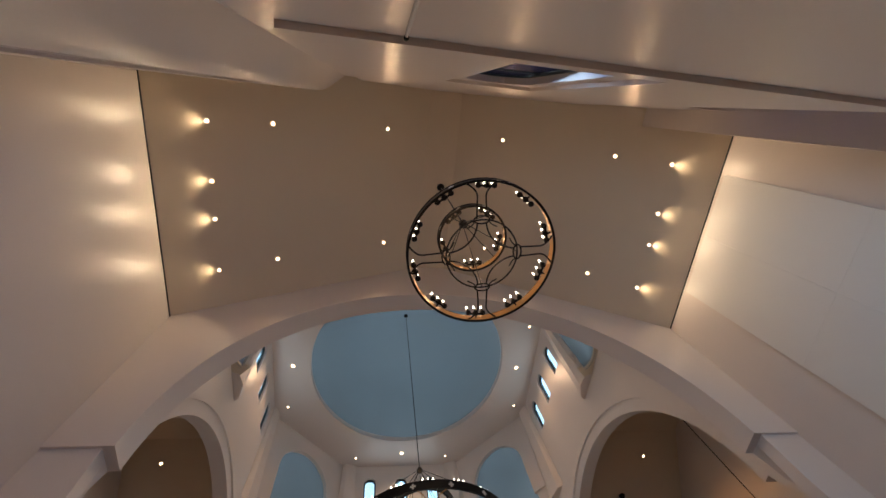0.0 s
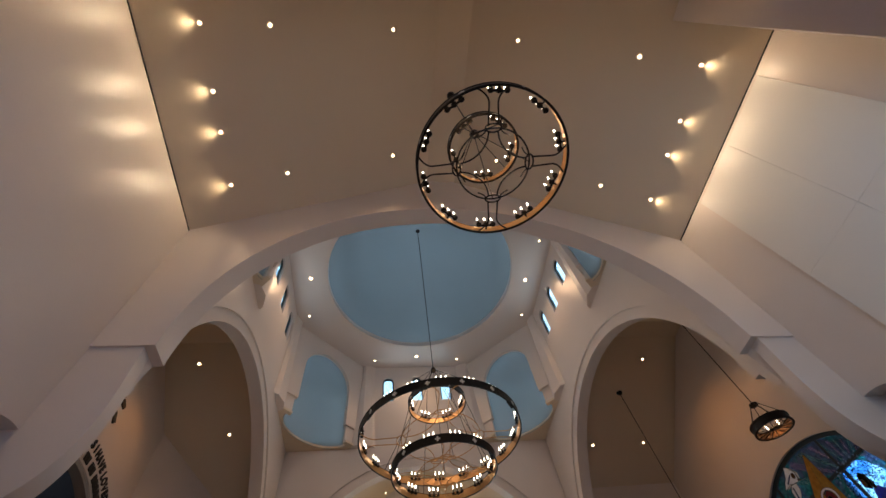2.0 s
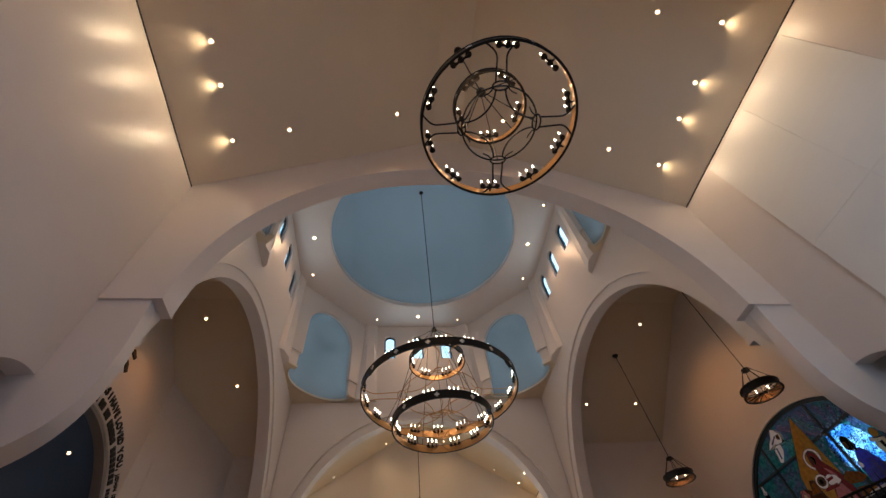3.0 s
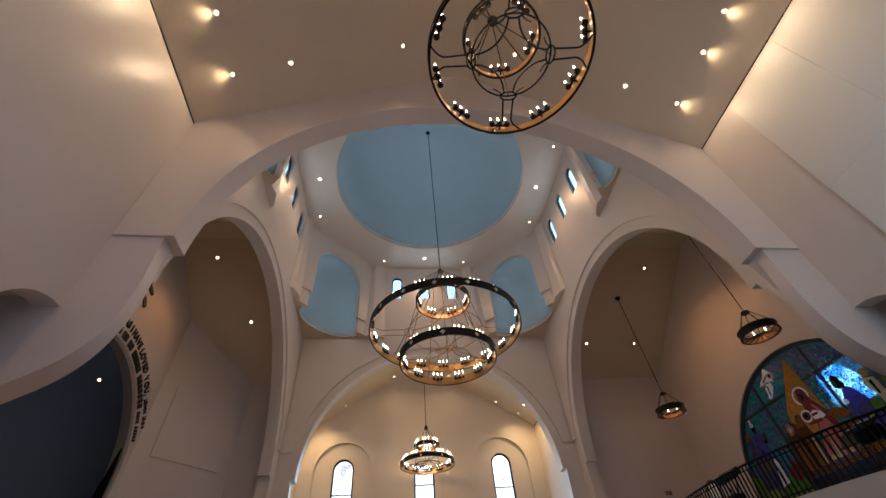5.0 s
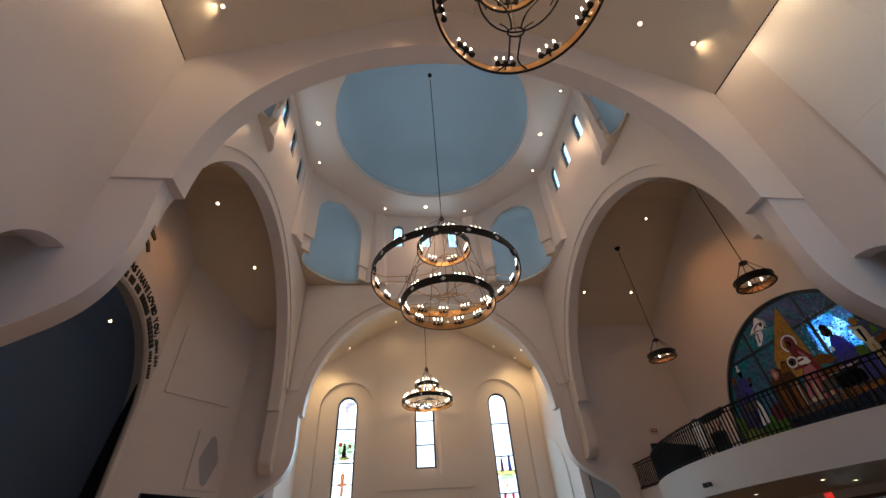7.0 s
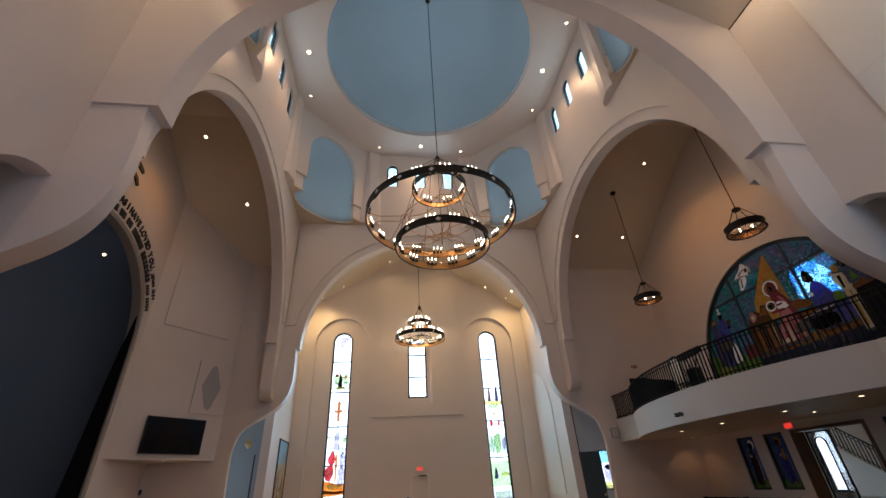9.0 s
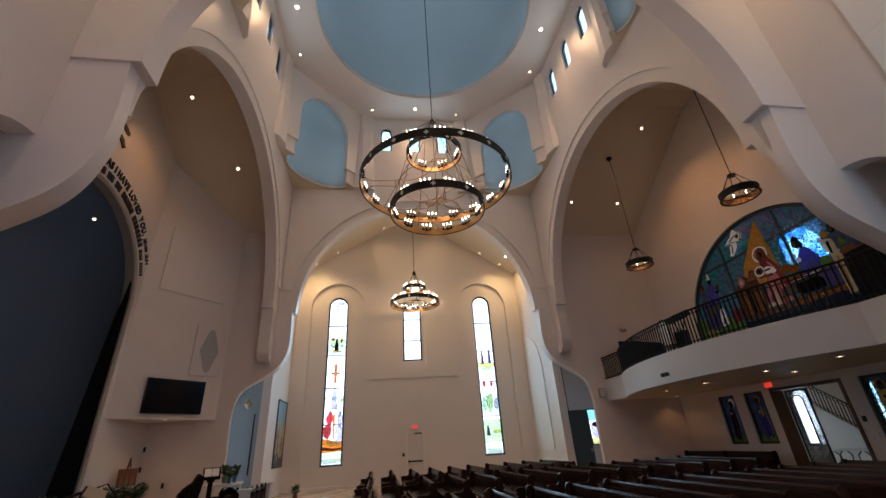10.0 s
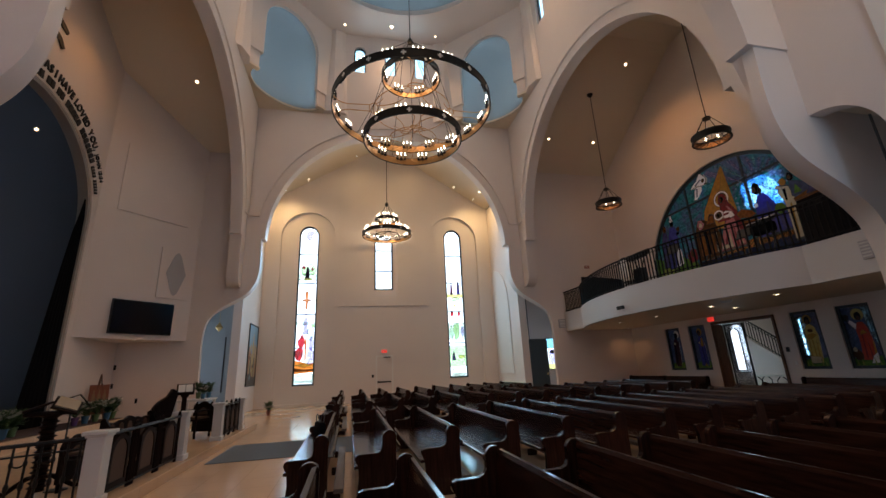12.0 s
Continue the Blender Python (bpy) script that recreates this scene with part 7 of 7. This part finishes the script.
# icon on an easel in the corner
ICON_TONE = material("icon_ochre", (0.24, 0.14, 0.06), 0.5, grain=30, vary=0.3)
e = thing("easel", "wooden easel holding a reddish framed icon", "easel", "", (-10.62, 5.2, 0.0), 45)
for a, b in (((-0.3, -0.1, 0), (0, 0.05, 1.98)), ((0.3, -0.1, 0), (0, 0.05, 1.98)), ((0, 0.4, 0), (0, 0.05, 1.8))):
    bm = bmesh.new()
    tube(bm, [a, b], 0.02, 6)
    part("leg", bm, OAK, e)
bm = bmesh.new()
box(bm, -0.29, -0.16, 0.62, 0.29, -0.12, 1.62, Matrix.Rotation(radians(-6), 4, "X"), 0.006)
fr = part("icon_frame", bm, material("red_brown_wood", (0.20, 0.06, 0.025), 0.4), e, "red-brown frame")
for u in (-0.16, 0.0, 0.16):
    bm = bmesh.new()
    plate(bm, figure(u, 0.85, 0.07, 0.6), [], -0.166, -0.161, Matrix.Rotation(radians(-6), 4, "X"))
    part("painted_shape", bm, ICON_TONE, fr)
# side table with a cloth
t = thing("side_table", "small table with a pale cloth behind the altar rail", "table", "", (-7.0, 3.7, 0.0))
bm = bmesh.new()
box(bm, -0.5, -0.6, 0.96, 0.5, 0.6, 1.02, bevel=0.01)
part("tabletop", bm, STONE, t)
for sx in (-0.42, 0.42):
    for sy in (-0.5, 0.5):
        bm = bmesh.new()
        box(bm, sx - 0.04, sy - 0.04, 0.0, sx + 0.04, sy + 0.04, 0.96)
        part("leg", bm, STONE, t)
# blue corner room: hanging ornament and glass vessels
bm = bmesh.new()
lathe(bm, [(0.005, 0.0), (0.05, 0.05), (0.15, 0.16), (0.17, 0.2), (0.1, 0.3), (0.03, 0.42), (0.008, 0.45), (0.008, 2.2)], 12, (-8.1, 9.3, 4.1 - 0.3))
link("hanging_lamp", bm, BRASS, None, "small brass lamp hanging in the blue corner room", True, "hanging lamp")
bm = bmesh.new()
box(bm, -7.95, 9.94, 1.0, -7.9, 9.99, 3.6)
link("curtain_rod", bm, BLACK, None, "thin dark upright strip on the blue wall", False, "rod")

# ---- balcony furniture and fixtures ----
def music_stand(at, turn):
    s = thing("music_stand", "black folding music stand on the balcony", "music stand", "music stands", at, turn)
    bm = bmesh.new()
    tube(bm, [(0, 0, 0.25), (0, 0, 1.15)], 0.014, 6)
    part("pole", bm, BLACK, s)
    for q in range(3):
        bm = bmesh.new()
        a = 2.1 * q
        tube(bm, [(0, 0, 0.35), (0.28 * math.cos(a), 0.28 * math.sin(a), 0.0)], 0.01, 5)
        part("leg", bm, BLACK, s)
    bm = bmesh.new()
    T = Matrix.Translation((0, 0, 1.2)) @ Matrix.Rotation(radians(65), 4, "X")
    box(bm, -0.26, -0.17, -0.006, 0.26, 0.17, 0.006, T, 0.003)
    box(bm, -0.26, -0.18, -0.006, 0.26, -0.165, 0.05, T)
    part("desk", bm, BLACK, s)


ZB = 3.954
for x, y, a in ((8.75, -1.05, -90), (9.7, -2.9, -90)):
    music_stand((x, y, ZB), a)


def draped_cover(name, x0, y0, x1, y1, top, label, category, seed):
    """A black cloth over a large thing: sagging top, folds that widen towards the hem."""
    rnd = random.Random(seed)
    bm = bmesh.new()
    n, rows = 44, []
    for z, out in ((0.0, 0.05), (0.3, 0.035), (0.65, 0.02), (0.9, 0.0), (1.0, -0.05)):
        row = []
        for i in range(n):
            a = 2 * math.pi * i / n
            c2, s2 = math.cos(a), math.sin(a)
            k = (abs(c2) ** 5 + abs(s2) ** 5) ** -0.2
            fold = out * (1 + 0.8 * math.sin(a * 13 + 0.7 * math.sin(3 * a)))
            px, py = (x1 - x0) / 2 * c2 * k + fold * c2, (y1 - y0) / 2 * s2 * k + fold * s2
            row.append(bm.verts.new(((x0 + x1) / 2 + px, (y0 + y1) / 2 + py, ZB + z * top((y0 + y1) / 2 + py) + rnd.uniform(0, 0.012) * (z > 0))))
        rows.append(row)
    for A, B in zip(rows, rows[1:]):
        for i in range(n):
            bm.faces.new((A[i], A[(i + 1) % n], B[(i + 1) % n], B[i]))
    bm.faces.new(rows[-1])
    bm.faces.new(rows[0][::-1])
    return link(name, bm, CLOTH, None, label, True, category)


draped_cover("covered_piano", 8.8, 2.75, 9.6, 5.1, lambda y: 0.98 + 0.27 * (y - 2.75), "piano under a black cloth cover on the balcony", "piano", 3)
# keyboard on a crossed stand
kb = thing("keyboard", "black electronic keyboard on a crossed stand at the balcony rail", "keyboard", "", (8.4, 0.24, ZB))
bm = bmesh.new()
box(bm, -0.17, -0.43, -0.09, 0.17, 0.43, 0.09, Matrix.Translation((0, 0, 1.34)) @ Matrix.Rotation(radians(-32), 4, "Y"), 0.015)
part("body", bm, BLACK, kb)
bm = bmesh.new()
box(bm, -0.14, -0.38, 0.092, -0.01, 0.38, 0.1, Matrix.Translation((0, 0, 1.34)) @ Matrix.Rotation(radians(-32), 4, "Y"))
part("keys", bm, TRIM, kb, "white keys")
for s in (-1, 1):
    bm = bmesh.new()
    tube(bm, [(0.0, -0.32 * s, 0.0), (0.0, 0.32 * s, 1.3)], 0.02, 6)
    part("stand_leg", bm, BLACK, kb)
# chair with a pale rounded back
ch = thing("chair", "black metal chair with a white rounded back on the balcony", "chair", "balcony chairs", (8.3, 0.78, ZB))
bm = bmesh.new()
plate(bm, arched(0, 0.6, 0.25, 1.1, 14), [], -0.015, 0.015, Matrix.Translation((-0.18, 0, 0)) @ rot(-90))
bk = part("backrest", bm, TRIM, ch, "white padded panel")
bm = bmesh.new()
tube(bm, [(-0.18, -u, v) for u, v in [(-0.27, 0.0)] + [(0.27 * math.cos(radians(a)), 1.1 + 0.27 * math.sin(radians(a))) for a in range(180, -1, -15)] + [(0.27, 0.0)]], 0.032, 8)
part("back_frame", bm, BLACK, ch, "", True)
bm = bmesh.new()
box(bm, -0.2, -0.25, 0.43, 0.26, 0.25, 0.48, bevel=0.015)
part("seat", bm, BLACK, ch)
for sy in (-0.23, 0.23):
    bm = bmesh.new()
    tube(bm, [(0.23, sy, 0.0), (0.22, sy, 0.44)], 0.016, 6)
    part("leg", bm, BLACK, ch)
sp = thing("loudspeaker", "black loudspeaker standing on the balcony floor", "loudspeaker", "", (8.4, 0.3, ZB))
bm = bmesh.new()
box(bm, -0.16, -0.2, 0.0, 0.16, 0.2, 0.86, bevel=0.03)
part("cabinet", bm, BLACK, sp)
bm = bmesh.new()
box(bm, -0.168, -0.17, 0.06, -0.16, 0.17, 0.8)
part("grille", bm, CLOTH, sp)
mx = thing("mixing_desk", "grey-topped mixing desk with a black cloth on the balcony", "mixing desk", "", (9.0, -4.02, ZB))
bm = bmesh.new()
box(bm, -0.2, -0.36, -0.04, 0.2, 0.36, 0.04, Matrix.Translation((0, 0, 1.14)) @ Matrix.Rotation(radians(-24), 4, "Y"), 0.015)
part("console", bm, BLACK, mx)
for k in range(7):
    bm = bmesh.new()
    box(bm, -0.17, -0.33 + 0.095 * k, 0.042, 0.17, -0.265 + 0.095 * k, 0.052, Matrix.Translation((0, 0, 1.14)) @ Matrix.Rotation(radians(-24), 4, "Y"))
    part("channel_strip", bm, GREYFAB, mx, "grey channel strip")
bm = bmesh.new()
box(bm, -0.16, -0.28, 0.78, 0.16, 0.28, 1.08, bevel=0.08)
part("cloth", bm, CLOTH, mx, "black cloth skirt")
for s in (-0.24, 0.24):
    bm = bmesh.new()
    tube(bm, [(-0.2, s, 0.0), (0.1, s, 0.9)], 0.02, 6)
    tube(bm, [(0.2, s, 0.0), (-0.1, s, 0.9)], 0.02, 6)
    part("leg", bm, BLACK, mx)
sd = thing("smoke_detector", "white domed detector on the balcony soffit", "detector", "", (8.75, -2.6, 3.148))
bm = bmesh.new()
lathe(bm, [(0.05, -0.075), (0.12, -0.06), (0.16, -0.025), (0.17, 0.0)], 20)
part("housing", bm, TRIM, sd, "", True)
for x, y, s in ((8.45, H - 0.002, -1),):
    v = thing("wall_speaker", "small pale grey louvred wall speaker beside the balcony", "speaker", "wall speakers", (x, y, 3.3))
    bm = bmesh.new()
    box(bm, -0.17, 0 if s > 0 else -0.12, 0, 0.17, 0.12 if s > 0 else 0, 0.42, bevel=0.012)
    part("housing", bm, GREYFAB, v)
    for k in range(5):
        bm = bmesh.new()
        box(bm, -0.14, s * 0.118, 0.05 + 0.07 * k, 0.14, s * 0.128, 0.08 + 0.07 * k)
        part("slat", bm, TRIM, v)
v = thing("wall_speaker", "small pale grey louvred speaker on the balcony front", "speaker", "wall speakers", (front(-6.28) - 0.05, -6.28, 3.42))
bm = bmesh.new()
box(bm, -0.05, -0.1, 0, -0.002, 0.1, 0.4, bevel=0.01)
part("housing", bm, GREYFAB, v)
for k in range(5):
    bm = bmesh.new()
    box(bm, -0.055, -0.085, 0.05 + 0.07 * k, -0.048, 0.085, 0.08 + 0.07 * k)
    part("slat", bm, FASCIA, v)
cm = thing("security_camera", "small dark camera fixed to the balcony front", "camera", "", (front(0.27) - 0.05, 0.27, 3.32))
bm = bmesh.new()
tube(bm, [(0.0, 0, 0.06), (-0.12, 0, 0.06)], 0.02, 6)
part("arm", bm, BLACK, cm)
for s in (-0.1, 0.1):
    bm = bmesh.new()
    box(bm, -0.22, s - 0.05, 0.0, -0.1, s + 0.05, 0.12, bevel=0.02)
    part("body", bm, BLACK, cm)

# ---- entrance hall ----
bm = bmesh.new()
plate(bm, [(-2.3, 0), (0.9, 0), (0.9, 0.02), (-2.3, 2.36)], [], 14.6, 14.72, ME)
new_structure("wall_stair", bm, PLASTER, "white side wall of the hall stair")
st = thing("stair_railing", "black iron railing on the hall stair", "railing", "", (14.66, 0, 0))
line = lambda u: 0.02 + (0.9 - u) * (2.34 / 3.2)
for up, rr in ((0.78, 0.03), (0.66, 0.014), (0.08, 0.014)):
    bm = bmesh.new()
    tube(bm, [(0, 2.3, line(-2.3) + up), (0, -0.9, line(0.9) + up)], rr, 6)
    part("rail", bm, IRON, st)
for i in range(27):
    u = -2.25 + 3.1 * i / 26
    bm = bmesh.new()
    box(bm, -0.012, -u - 0.012, line(u) - 0.02, 0.012, -u + 0.012, line(u) + 0.78)
    part("baluster", bm, IRON, st)
tb = thing("table", "light table with curled iron legs in the entrance hall", "table", "", (13.75, 0.75, 0))
bm = bmesh.new()
box(bm, -0.32, -0.75, 0.76, 0.32, 0.75, 0.8, bevel=0.008)
part("tabletop", bm, TRIM, tb)
for sy in (-0.5, 0.5):
    for sx in (-0.24, 0.24):
        for d in (-1, 1):
            bm = bmesh.new()
            tube(bm, [(sx, sy + d * 0.05, 0.76), (sx, sy + d * 0.2, 0.62), (sx, sy + d * 0.18, 0.45), (sx, sy - d * 0.02, 0.34), (sx, sy - d * 0.12, 0.2), (sx, sy + d * 0.02, 0.1), (sx, sy + d * 0.22, 0.0)], 0.018, 6)
            part("leg", bm, IRON, tb, "", True)
for sx in (-0.24, 0.24):
    bm = bmesh.new()
    tube(bm, [(sx, -0.5, 0.34), (sx, 0.0, 0.42), (sx, 0.5, 0.34)], 0.014, 6)
    part("stretcher", bm, IRON, tb, "", True)

# small fittings
for x, z in ((-10.94, 2.24), (-10.94, 1.55), (-10.03, 0.96)):
    o = thing("wall_outlet", "small black outlet plate on the sanctuary wall", "outlet", "wall outlets", (x, H - 0.004, z))
    bm = bmesh.new()
    box(bm, -0.04, -0.03, -0.09, 0.04, 0.0, 0.09, bevel=0.006)
    part("plate", bm, BLACK, o)
    bm = bmesh.new()
    box(bm, -0.02, -0.034, -0.05, 0.02, -0.028, 0.05)
    part("socket", bm, SCREEN, o)
bag = thing("handbag", "soft black handbag standing on a pew seat", "bag", "", (-2.52, -3.15, 0.447), 20)
bm = bmesh.new()
box(bm, -0.09, -0.2, 0.0, 0.09, 0.2, 0.26, bevel=0.05)
for v in bm.verts:
    v.co.x *= 1.0 - 1.4 * v.co.z
part("body", bm, CLOTH, bag, "", True)
for sx in (-0.04, 0.04):
    bm = bmesh.new()
    tube(bm, [(sx, -0.11, 0.24), (sx * 1.3, -0.09, 0.36), (sx * 1.4, 0.0, 0.41), (sx * 1.3, 0.09, 0.36), (sx, 0.11, 0.24)], 0.01, 6)
    part("strap", bm, BLACK, bag, "", True)

cd = thing("cable_conduit", "thin painted cable conduit with a black cap on the end wall", "conduit", "", (-1.74, -13.24, 0.0))
bm = bmesh.new()
tube(bm, [(0, 0.014, 0.3), (0, 0.014, 5.58)], 0.014, 8)
part("pipe", bm, TRIM, cd, "", True)
bm = bmesh.new()
lathe(bm, [(0.004, 5.56), (0.022, 5.57), (0.022, 5.62), (0.006, 5.63)], 10, (0, 0.024, 0))
part("cap", bm, BLACK, cd, "", True)
